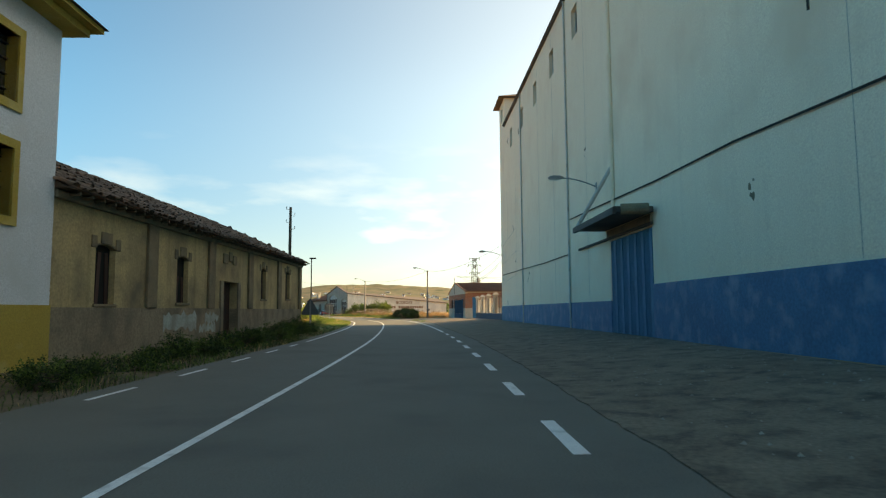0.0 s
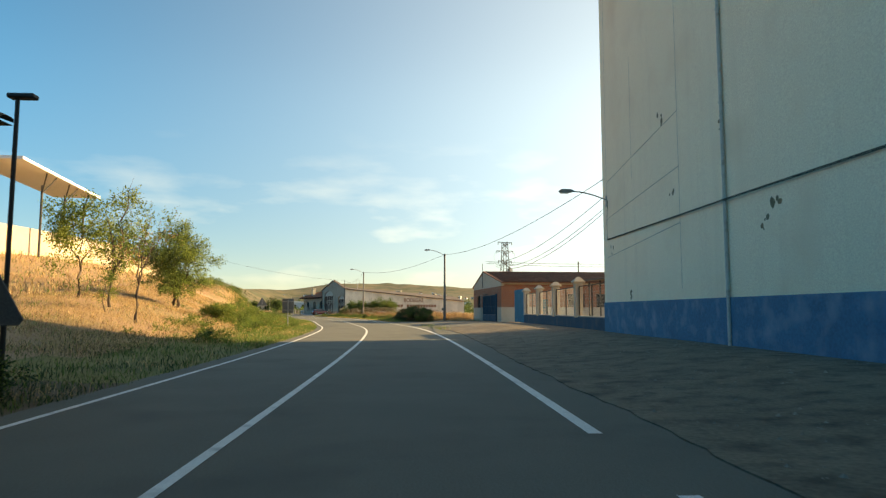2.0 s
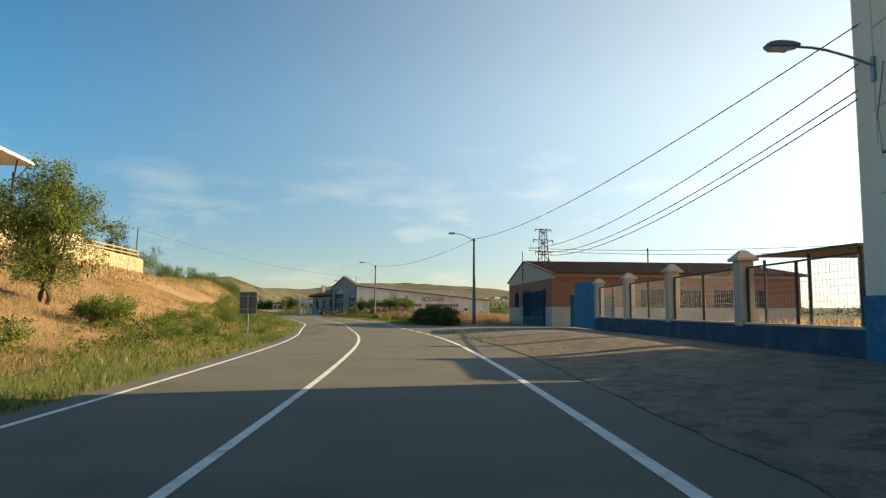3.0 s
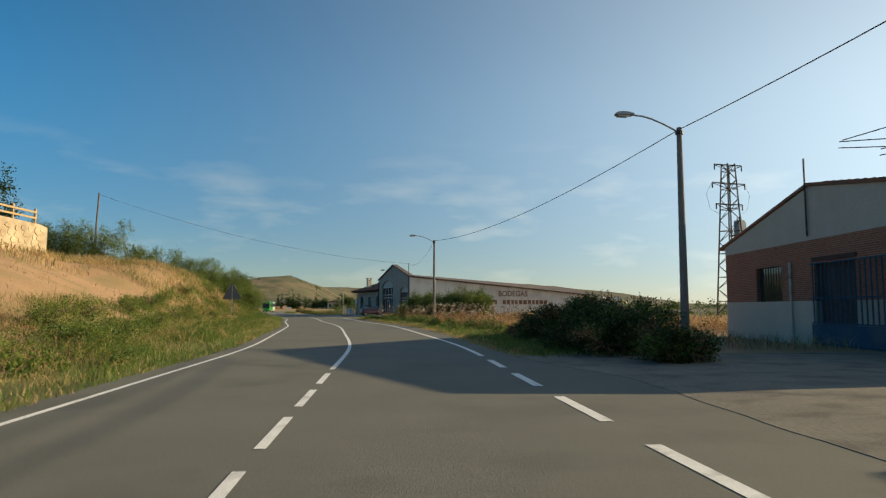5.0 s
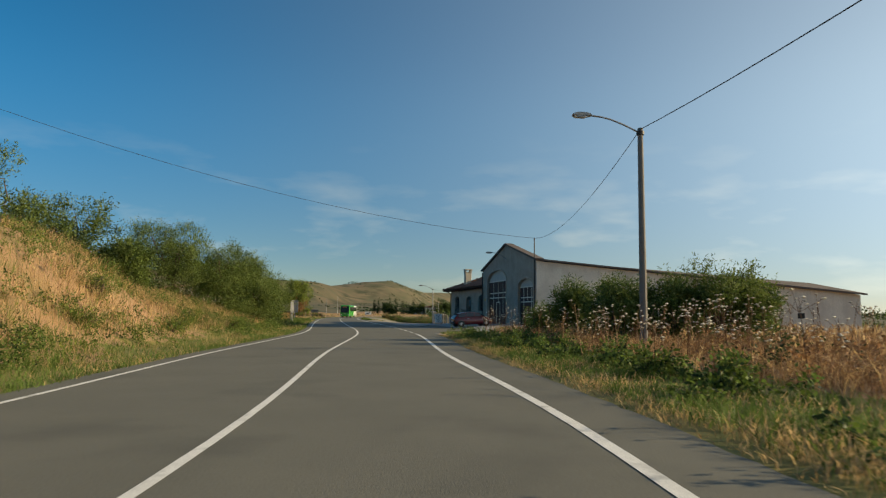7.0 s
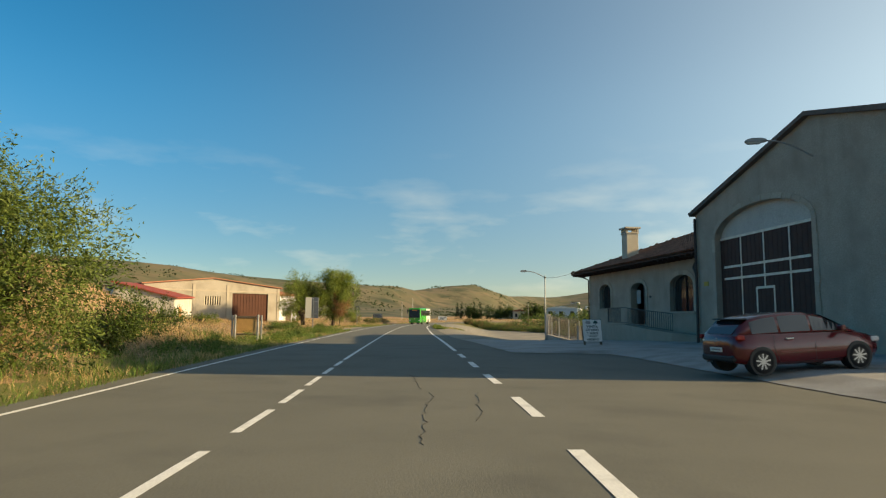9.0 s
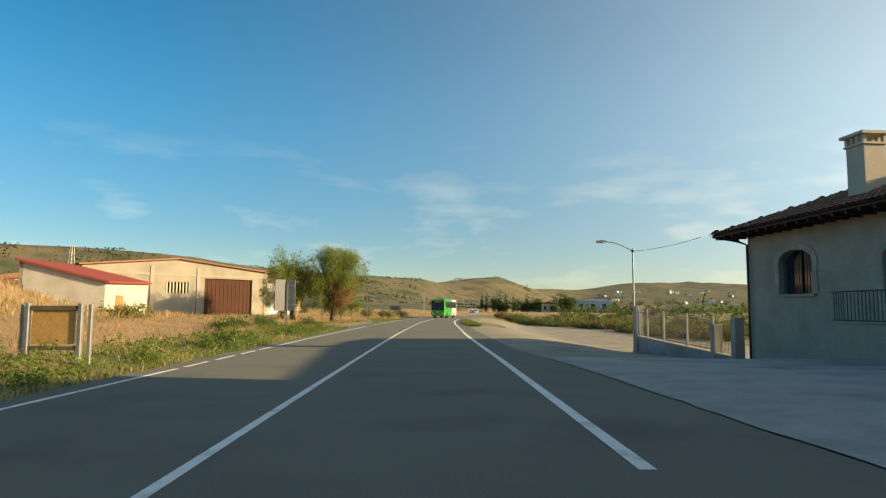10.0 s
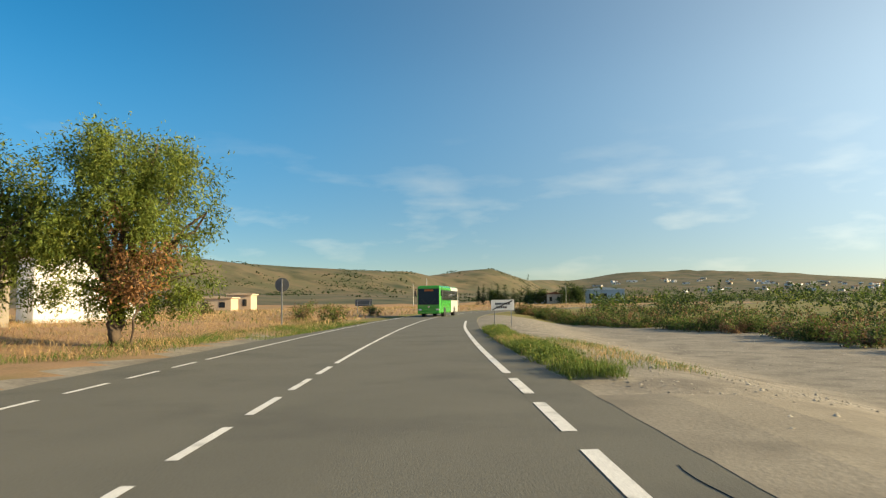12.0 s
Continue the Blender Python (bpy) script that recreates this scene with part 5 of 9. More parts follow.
def build_house():
    m = along((-21.2, 188.9), (-29.35, 204.3))
    t = thing("winery_house", m, "low stone-coloured house with arched windows and tiled roof", "house")
    L, EAVE = 17.42, 4.62
    u = lambda y: (y - 188.2) / 15.4 * L
    win1, door, win2 = (u(199.9), u(201.7), 2.05, 3.3, 0.45), (u(195.0), u(196.9), 1.0, 3.15, 0.45), (u(189.9), u(192.2), 1.75, 3.2, 0.55)
    ops = [win1, door, win2]
    part("wall", holed(bmesh.new(), 0, L, -1.6, EAVE, -0.4, 0.0, [(a, b, c, d + r) for a, b, c, d, r in ops]), M_STONE_GREY, t, "grey-brown render")
    bm = box(bmesh.new(), L - 0.4, L, -9, -0.4, -1.6, EAVE)
    box(bm, 0, L, -9.4, -9, -1.6, EAVE)
    part("side_wall", bm, M_STONE_GREY, t)
    # filler added between house and hall to keep sun out of the gap
    part("link_wall", box(bmesh.new(), -1.15, -0.02, -9, -0.35, -1.6, EAVE - 0.1), M_STONE_GREY, t)
    # near-black floor, indoor shade put into its colour
    part("inner_floor", box(bmesh.new(), 0.1, L - 0.4, -9, -0.4, 0.7, 0.95), M_INTERIOR_SHADE, t)
    for i, (a, b, c, d, r) in enumerate(ops):
        part("arch", arch_fill(bmesh.new(), a, b, d, r, d + r, -0.4, 0.0), M_STONE_GREY, t)
        voussoirs(t, a, b, d, r, 0.26, 0.0, 0.04, 9)
        jambs(t, a, b, c, d, 0.24, 0.0, 0.04, 0.45)
        if i == 1:
            dr = part("door", box(bmesh.new(), a, a + (b - a) * 0.42, -0.35, -0.29, c, d + r), M_IRON, t, "dark door leaf standing open")
            # daylight through the doorway is painted as a pale pane
            part("door_pane", box(bmesh.new(), a + 0.66 * (b - a), b - 0.16, -0.33, -0.31, 2.3, 3.15), M_GLASS_DAYLIT, dr, "pale pane with the daylight behind put into its colour")
        else:
            w = part("window", box(bmesh.new(), a, b, -0.34, -0.31, c, d + r), M_GLASS_DARK, t, "arched window with iron grille")
            bars("grille_bar", w, Matrix.Identity(4), a, b, c, d + r * 0.6, 0.16, 0.012, M_IRON, y=-0.16)
            part("mullion", box(bmesh.new(), (a + b) / 2 - 0.03, (a + b) / 2 + 0.03, -0.3, -0.25, c, d + r), M_WOOD_DARK, w)
            part("sill", box(bmesh.new(), a - 0.15, b + 0.15, -0.1, 0.1, c - 0.1, c), M_STONE_CUT, w)
    part("notice_board", box(bmesh.new(), 0.25, 1.35, 0.0, 0.05, 1.35, 2.1), M_RUST_DOOR, t, "brown wooden notice panel")
    part("wall_plate", box(bmesh.new(), door[0] - 0.75, door[0] - 0.5, 0.0, 0.02, 2.6, 2.72), M_IRON, t)
    # roof with a hip at the far end, deep eaves
    o, z0, rz, back = 1.12, EAVE + 0.10, 7.12, 5.0
    e0, e1, r0, r1 = (-0.6, o, z0), (L + o, o, z0), (-0.6, -back, rz), (L - 4.6, -back, rz)
    b0, b1 = (-0.6, -9.4 - o, z0), (L + o, -9.4 - o, z0)
    bm = bmesh.new()
    vs = [bm.verts.new(p) for p in (e0, e1, r1, r0, b0, b1)]
    for f in ((0, 1, 2, 3), (1, 5, 2), (5, 4, 3, 2), (4, 0, 3), (0, 4, 5, 1)):
        bm.faces.new([vs[i] for i in f])
    part("roof", bm, M_TILE, t)
    v, f = [], []
    tr = random.Random(3)
    tile_field(v, f, e0, e1, r0, r1, 0.27, 0.42, 0.008, tr)
    tile_field(v, f, e1, b1, r1, r1, 0.27, 0.42, 0.008, tr)
    tagged(raw("roof_tiles", v, f, M_TILE, t), label="red-brown barrel tiles in even rows", kind="stuff")
    bm = box(bmesh.new(), -0.5, L + o - 0.1, 0.0, o - 0.05, z0 - 0.1, z0 - 0.03)
    part("soffit", bm, M_WOOD_DARK, t, "dark wooden soffit")
    k = 0.1
    while k < L + o:
        part("rafter", box(bmesh.new(), k, k + 0.1, 0.0, o - 0.08, z0 - 0.22, z0 - 0.1), M_WOOD_DARK, t)
        k += 0.62
    part("downpipe", pipe(bmesh.new(), [(L + o - 0.1, o - 0.1, z0 - 0.05), (L + 0.3, 0.3, z0 - 0.3), (L - 0.1, 0.1, z0 - 0.5), (L - 0.1, 0.1, -0.9)], 0.055, 8), M_IRON, t)
    # chimney with a slotted cap
    cx, cy = 10.97, -0.5
    bm = box(bmesh.new(), cx - 0.42, cx + 0.42, cy - 0.40, cy + 0.40, 4.9, 6.95, bevel=0.015)
    c = part("chimney", bm, M_CREAM, t, "cream rendered chimney")
    bm = box(bmesh.new(), cx - 0.47, cx + 0.47, cy - 0.45, cy + 0.45, 6.95, 7.02)
    for dx in (-0.38, -0.13, 0.13, 0.38):
        for dy in (-0.36, 0.36):
            box(bm, cx + dx - 0.06, cx + dx + 0.06, cy + dy - 0.06, cy + dy + 0.06, 7.02, 7.28)
    box(bm, cx - 0.56, cx + 0.56, cy - 0.53, cy + 0.53, 7.28, 7.38)
    part("chimney_cap", bm, M_CREAM, c)
    # raised terrace with a curved stone edge and iron railing
    tr = thing("terrace", m.copy(), "raised stone terrace before the house door", "terrace")
    bm = bmesh.new()
    edge = [(0.6, 0.25), (2.0, 1.3), (4.0, 1.75), (7.0, 1.8), (9.6, 1.7), (10.4, 1.5), (10.4, 0.0)]
    top = lambda x: 0.5 + 0.5 * min(1, max(0, (x - 0.6) / 6.0))
    lo = [bm.verts.new((x, y, -1.0)) for x, y in edge] + [bm.verts.new((0.6, 0, -1.0))]
    hi = [bm.verts.new((x, y, top(x))) for x, y in edge] + [bm.verts.new((0.6, 0, top(0.6)))]
    n = len(lo)
    for i in range(n):
        bm.faces.new((lo[i], lo[(i + 1) % n], hi[(i + 1) % n], hi[i]))
    bm.faces.new(hi)
    part("base", bm, M_STONE_CUT, tr, "pale brown stone-faced base")
    bm = bmesh.new()
    pts = [(x, y - 0.1, top(x) + 1.0) for x, y in edge[1:-1]]
    pipe(bm, pts, 0.025, 6)
    pipe(bm, [(x, y, z - 0.88) for x, y, z in pts], 0.02, 6)
    rl = part("railing", bm, M_RAIL, tr, "painted iron railing")
    bar = None
    for (xa, ya, za), (xb, yb, zb) in zip(pts, pts[1:]):
        k = max(1, int(math.hypot(xb - xa, yb - ya) / 0.16))
        for i in range(k):
            x, y, z = (xa + (xb - xa) * i / k, ya + (yb - ya) * i / k, za + (zb - za) * i / k)
            if 6.6 < x < 7.6:
                continue
            if bar is None:
                bar = part("rail_bar", rod(bmesh.new(), (0, 0, -0.9), (0, 0, 0), 0.016, n=5), M_RAIL, rl)
                ob = bar
            else:
                ob = new("rail_bar", bar.data)
                ob.parent = rl
            ob.matrix_local = Matrix.Translation((x, y, z))
    part("kerb", pipe(bmesh.new(), [(0.2, 0.6, 0.12), (1.6, 1.7, 0.1), (4.0, 2.1, 0.05), (7.5, 2.15, -0.1), (10.2, 1.95, -0.35)], 0.12, 6), M_CONCRETE, tr)


M_RAIL = material("dark_painted_iron", (0.035, 0.035, 0.034), (0.05, 0.048, 0.045), 0.6, 3.0, 30, 0.05)
# pale colour takes the place of daylight behind the glass
M_GLASS_DAYLIT = glassy("daylit_glass", (0.33, 0.36, 0.37), 0.15)
build_house()


def build_winery_fence():
    m = along((-29.9, 206.3), (-35.6, 218.6))          # outward is +y; the ground falls along it
    t = thing("winery_fence", m, "pale rendered wall with tall spear-topped iron railings", "fence")
    L = 13.55
    bm = prism(bmesh.new(), [(0, -2.2), (L, -2.2), (L, -0.28), (0, -0.75)], -0.3, 0.0)
    part("base_wall", bm, M_CONCRETE, t, "pale grey rendered base wall")
    part("coping", prism(bmesh.new(), [(0, -0.75), (L, -0.28), (L, -0.21), (0, -0.68)], -0.34, 0.04), M_STONE_CUT, t)
    for x, h in ((L - 0.25, 1.72), (0.1, 1.1), (2.2, 0.75)):
        part("pillar", box(bmesh.new(), x - 0.22, x + 0.22, -0.37, 0.07, -1.9, h, bevel=0.012), M_CONCRETE, t, "pale grey square pillar")
    rng = random.Random(6)
    panels = ((2.5, 5.6), (5.7, 8.9), (9.0, 11.6), (11.7, 13.1))
    for x0, x1 in panels:
        z = lambda x: -0.70 + 0.47 * x / L
        bm = bmesh.new()
        for h in (0.12, 1.55):
            pipe(bm, [(x0, -0.15, z(x0) + h), (x1, -0.15, z(x1) + h)], 0.018, 5)
        p = part("panel", bm, M_IRON, t, "iron railing panel")
        for x in (x0, x1):
            part("post", box(bmesh.new(), x - 0.04, x + 0.04, -0.19, -0.11, z(x), z(x) + 1.75), M_PALE_METAL, p)
        bm = rod(bmesh.new(), (0, 0, 0.0), (0, 0, 1.72), 0.011, n=4)
        rod(bm, (0, 0, 1.72), (0, 0, 1.86), 0.024, 0.002, n=4)
        first = None
        n = int((x1 - x0) / 0.14)
        for k in range(1, n):
            x = x0 + (x1 - x0) * k / n
            if first is None:
                first = part("bar", bm, M_IRON, p)
                ob = first
            else:
                ob = new("bar", first.data)
                ob.parent = p
            ob.matrix_local = Matrix.Translation((x, -0.15, z(x) + 0.05 - (0.12 if k % 2 else 0)))
        bm = bmesh.new()
        pipe(bm, [(x0, -0.15, z(x0) + 1.1), ((x0 * 3 + x1) / 4, -0.15, z(x0) + 1.45), ((x0 + x1) / 2, -0.15, z(x0) + 1.62)], 0.015, 5)
        part("scroll", bm, M_IRON, p)
    g = thing("garden_gate", m.copy(), "dark iron gate between pillars", "gate")
    part("gate_frame", box(bmesh.new(), 0.45, 1.95, -0.19, -0.15, -0.9, -0.8), M_IRON, g)
    bars("bar", g, Matrix.Identity(4), 0.45, 1.95, -0.9, 0.7, 0.14, 0.012, M_IRON, y=-0.17)


build_winery_fence()

# forecourt of pale concrete before the winery
fore = ribbon("forecourt", 149, 190, right_edge, lambda y: float(np.interp(y, [149, 153, 160, 168, 176, 190], [9.5, 16.0, 21.0, 21.0, 17.8, 15.0])), 0.014, M_CONCRETE, 0.5, cuts=8, drape=0.045)
tagged(fore, label="pale concrete forecourt of the winery", category="pavement", kind="structure")


yard_way = ribbon("yard_entrance", 189.5, 222.5, lambda y: right_edge(y) - 0.03, lambda y: float(np.interp(y, [189, 195, 214, 222.5], [15.0, 24.0, 27.0, 30.0])) + 0.5 * ragged(y, 5.0), 0.004, M_YARD, 0.4, 0.0, cuts=24, drape=0.02, sink=True)
tagged(yard_way, label="pale trodden earth at the yard's entrance", category="pavement", kind="structure")


# ---- farm sheds left of the road ----
def build_sheds():
    m = along((-78.5, 236.0), (-86.4, 218.1))          # outward (road) is +y
    t = thing("farm_shed", m, "cream rendered farm shed with a rust-red door", "shed")
    L, EAVE, APEX = 19.56, 5.45, 6.5
    at_y = lambda y: (236.0 - y) / 17.9 * L
    door, win = (at_y(234.3), at_y(229.2), 0.0, 4.6), (at_y(227.6), at_y(225.4), 2.95, 4.1)
    part("front_wall", holed(bmesh.new(), 0, L, -0.5, EAVE, -0.35, 0.0, [(door[0], door[1], -0.5, 4.6), win]), M_SHED_WALL, t)
    part("gable", prism(bmesh.new(), [(0, EAVE), (L, EAVE), (L * 0.53, APEX)], -0.35, 0.0), M_SHED_WALL, t)
    for x in (door[1] + 0.5, win[1] + 1.2, 0.0):
        part("pilaster", box(bmesh.new(), x, x + 0.4, 0.0, 0.08, -0.3, EAVE + 0.2), M_SHED_TRIM, t)
    part("band", box(bmesh.new(), 0, L, 0.0, 0.05, 4.75, 4.95), M_SHED_TRIM, t)
    bm = bmesh.new()
    for a, b in (((-0.35, EAVE), (L * 0.53, APEX)), ((L + 0.35, EAVE), (L * 0.53, APEX))):
        prism(bm, [a, b, (b[0], b[1] + 0.14), (a[0], a[1] + 0.14)], -16, 0.3)
    part("roof", bm, M_TILE, t)
    bm = box(bmesh.new(), 0, 0.35, -16, -0.35, -0.5, EAVE)
    box(bm, L - 0.35, L, -16, -0.35, -0.5, EAVE)
    part("side_wall", bm, M_WHITE_WALL, t)
    bm = box(bmesh.new(), door[0], door[1], -0.25, -0.2, 0.0, 4.6)
    ribs = []
    for k in range(12):
        x = door[0] + (door[1] - door[0]) * k / 12
        ribs.append(box(bmesh.new(), x, x + 0.05, -0.2, -0.17, 0.0, 4.6))
    leaf = part("door", bm, M_RUST_DOOR, t, "wide rust-red sheet door")
    for bm in ribs:
        part("rib", bm, M_RUST_DOOR, leaf)
    # near-black sheet for the shade behind the slats
    w = part("window", box(bmesh.new(), win[0], win[1], -0.3, -0.26, win[2], win[3]), M_INTERIOR_SHADE, t)
    for k in range(7):
        x = win[0] + (win[1] - win[0]) * (k + 0.5) / 7
        part("slat", box(bmesh.new(), x - 0.07, x + 0.07, -0.22, -0.1, win[2], win[3]), M_CREAM, w)
    # lower shed with a red sheet roof that rises away from the road
    m = along((-82.73, 222.65), (-74.96, 211.04))      # outward (road) is +y
    t = thing("lean_to_shed", m, "low white shed with a red sheet roof", "shed")
    W, D, F0, F1, UP = 13.97, 6.2, 3.78, 3.36, 0.25
    part("front_wall", prism(bmesh.new(), [(0, -0.5), (W, -0.5), (W, F1), (0, F0)], -0.3, 0.0), M_SHED_PALE, t)
    bm = bmesh.new()
    for x in (W - 0.3, W):
        bm.faces.new([bm.verts.new(p) for p in ((x, -0.3, -0.5), (x, -D, -0.5), (x, -D, F1 + UP * D), (x, -0.3, F1 + UP * 0.3))])
    bm.verts.ensure_lookup_table()
    for i in range(4):
        j = (i + 1) % 4
        bm.faces.new((bm.verts[i], bm.verts[j], bm.verts[4 + j], bm.verts[4 + i]))
    part("side_wall", bm, M_SHED_PALE, t, "pale rendered side wall")
    part("rear_wall", prism(bmesh.new(), [(2.0, -0.5), (W, -0.5), (W, F1 + UP * D), (2.0, F0 + UP * D)], -D, 0.3 - D), M_SHED_PALE, t)
    part("door", box(bmesh.new(), W - 5.2, W - 3.0, 0.0, 0.04, 0.6, 2.4), M_PANEL_ORANGE, t, "orange-brown plank door")
    plan = ((-0.2, 0.35), (W + 0.3, 0.35), (W + 0.3, -D - 0.2), (1.9, -D - 0.2), (-0.2, -1.9))
    bm = bmesh.new()
    rings = [[bm.verts.new((x, y, F0 + (F1 - F0) * x / W - UP * y + lift)) for x, y in plan] for lift in (0.02, 0.17)]
    bm.faces.new(rings[0])
    bm.faces.new(rings[1][::-1])
    for i in range(5):
        j = (i + 1) % 5
        bm.faces.new((rings[0][i], rings[1][i], rings[1][j], rings[0][j]))
    bmesh.ops.recalc_face_normals(bm, faces=bm.faces)
    part("roof", bm, M_RED_SHEET, t, "red sheet roof")


M_SHED_PALE = material("pale_render", (0.50, 0.475, 0.43), (0.43, 0.405, 0.36), 0.95, 0.6, 20, 0.12, stain=(0.36, 0.33, 0.28), stain_scale=0.8)
M_SHED_WALL = material("pale_shed_render", (0.33, 0.30, 0.255), (0.275, 0.25, 0.21), 0.95, 0.5, 20, 0.15, stain=(0.22, 0.195, 0.16), stain_scale=0.6)
M_SHED_TRIM = material("tan_trim", (0.36, 0.32, 0.26), (0.30, 0.265, 0.215), 0.9, 1.0, 20, 0.1)
build_sheds()


def build_white_shed():
    m = along((-83.9, 249.1), (-86.7, 243.3), ground_level(-84.5, 247))
    t = thing("white_shed", m, "small white rendered shed behind the pepper trees", "shed")
    part("front_wall", holed(bmesh.new(), 0, 6.44, -0.8, 4.3, -0.3, 0.0, [(1.0, 2.1, -0.8, 2.1)]), M_WHITE_WALL, t)
    part("door", box(bmesh.new(), 1.0, 2.1, -0.2, -0.14, -0.1, 2.1), M_WOOD_POLE, t, "grey plank door")
    part("side_wall", box(bmesh.new(), 0, 0.3, -5, -0.3, -0.8, 4.3), M_WHITE_WALL, t)
    part("side_wall", box(bmesh.new(), 6.14, 6.44, -5, -0.3, -0.8, 4.3), M_WHITE_WALL, t)
    part("rear_wall", box(bmesh.new(), 0, 6.44, -5.3, -5, -0.8, 4.3), M_WHITE_WALL, t)
    part("roof", prism(bmesh.new(), [(-0.3, 4.3), (6.74, 4.3), (6.74, 4.45), (3.2, 5.0), (-0.3, 4.45)], -5.6, 0.3), M_TILE, t)


def ground_level(x, y):
    return float(height(np.array([float(x)]), np.array([float(y)]))[0])


build_white_shed()


# ---- street furniture ----
def ground_z(x, y):
    return float(height(np.array([float(x)]), np.array([float(y)]))[0])


def street_lamp(x, y, top, out, reach, label, mat, r0=0.14, r1=0.075):
    z = ground_z(x, y)
    t = thing("street_lamp", pose(x, y, z), label, "street lamp", "street lamps")
    h = top - z
    part("pole", rod(bmesh.new(), (0, 0, -0.2), (0, 0, h), r0, r1, n=12), mat, t)
    part("base_collar", rod(bmesh.new(), (0, 0, 0), (0, 0, 0.3), r0 + 0.04, r0 + 0.02, n=12), mat, t)
    o = Vector((*out, 0)).normalized()
    bm, tip = lamp_arm(bmesh.new(), (0, 0, h - 0.2), o, reach - 0.35, 0.62, 0.035)
    part("arm", bm, M_GALV, t)
    lamp_head("lamp_head", t, tip, o)
    part("clamp", rod(bmesh.new(), (0, 0, h - 0.27), (0, 0, h - 0.13), r1 + 0.05, n=10), M_IRON, t)
    return t


M_POLE = material("concrete_pole", (0.22, 0.205, 0.185), (0.16, 0.15, 0.135), 0.9, 2.0, 30, 0.2)
street_lamp(5.9, 93.0, 8.27, (-0.96, -0.2), 2.2, "tapered concrete street lamp with a curved arm", M_POLE, 0.17, 0.10)
street_lamp(-7.3, 136.5, 8.5, (-0.93, -0.3), 2.3, "tapered concrete street lamp beside the weeds", M_POLE, 0.15, 0.10)
street_lamp(-35.7, 218.9, 5.6, (-0.93, -0.35), 2.1, "slim grey steel street lamp by a fence pillar", M_GALV, 0.08, 0.055)


def slim_lamp():
    x, y = -4.65, 22.95
    z = ground_z(x, y)
    t = thing("solar_lamp", pose(x, y, z), "thin dark post with a small flat lamp", "street lamp")
    part("pole", rod(bmesh.new(), (0, 0, -0.2), (0, 0, 4.85), 0.045, 0.035), M_IRON, t)
    part("lamp_head", box(bmesh.new(), -0.14, 0.3, -0.1, 0.1, 4.85, 4.93, bevel=0.02), M_IRON, t)


slim_lamp()


def timber_pole(x, y, top, lean, label, pins=True, steel=False):
    z = ground_z(x, y)
    t = thing("utility_pole", pose(x, y, z), label, "utility pole")
    h = top - z
    pts = [(0, 0, -0.3), (lean[0] * 0.25 + 0.05, lean[1] * 0.2, h * 0.35), (lean[0] * 0.55 - 0.05, lean[1] * 0.5, h * 0.65), (lean[0], lean[1], h)]
    part("pole", pipe(bmesh.new(), pts, [0.14, 0.12, 0.105, 0.09], 10), M_WOOD_POLE, t)
    if pins:
        for k, dz in enumerate((0.15, 0.6, 1.05, 1.5)):
            s = 1 if k % 2 else -1
            p = Vector((lean[0], lean[1], h - dz))
            bm = rod(bmesh.new(), p, p + Vector((0.28 * s, 0.05, 0)), 0.014, n=5)
            rod(bm, p + Vector((0.28 * s, 0.05, 0)), p + Vector((0.28 * s, 0.05, 0.14)), 0.012, n=5)
            b = part("bracket", bm, M_IRON, t)
            part("insulator", rod(bmesh.new(), p + Vector((0.28 * s, 0.05, 0.1)), p + Vector((0.28 * s, 0.05, 0.2)), 0.045, 0.03), M_WHITE_PAINT, b)


timber_pole(-6.1, 23.55, 8.47, (-0.1, 0.1), "old crooked timber pole with insulators behind the derelict house")
timber_pole(-49.4, 143.9, 15.4, (0.15, 0.2), "weathered timber pole on the bank", pins=False)


def warning_sign(x, y, top, size, heading, label):
    """Seen from behind: grey triangle with a rolled rim on a square post."""
    z = ground_z(x, y)
    t = thing("warning_sign", pose(x, y, z, 0, 0, heading), label, "traffic sign", "traffic signs")
    h = top - z
    hh = size * 0.866
    bm = box(bmesh.new(), -0.04, 0.04, -0.02, 0.02, -0.2, h - 0.1)
    part("post", bm, M_GALV, t)
    out = [(-size / 2 + 0.06, h - hh), (size / 2 - 0.06, h - hh), (size / 2 - 0.01, h - hh + 0.09), (0.05, h - 0.01), (-0.05, h - 0.01), (-size / 2 + 0.01, h - hh + 0.09)]
    p = part("plate", prism(bmesh.new(), out, 0.025, 0.045), M_SIGN_BACK, t, "dark grey back of a triangular sign")
    bm = bmesh.new()
    pipe(bm, [(a, 0.02, b) for a, b in out] + [(out[0][0], 0.02, out[0][1])], 0.012, 4)
    part("rim", bm, M_SIGN_BACK, p)
    for dz in (0.35, 0.75):
        part("clamp", box(bmesh.new(), -0.07, 0.07, -0.03, 0.03, h - hh * dz - 0.03, h - hh * dz + 0.03), M_GALV, t)


warning_sign(-4.62, 22.35, 2.16, 1.2, 0, "grey back of a triangular warning sign by the derelict house")
warning_sign(-22.4, 120.0, 3.35, 1.5, 14, "grey back of a triangular warning sign on the verge")


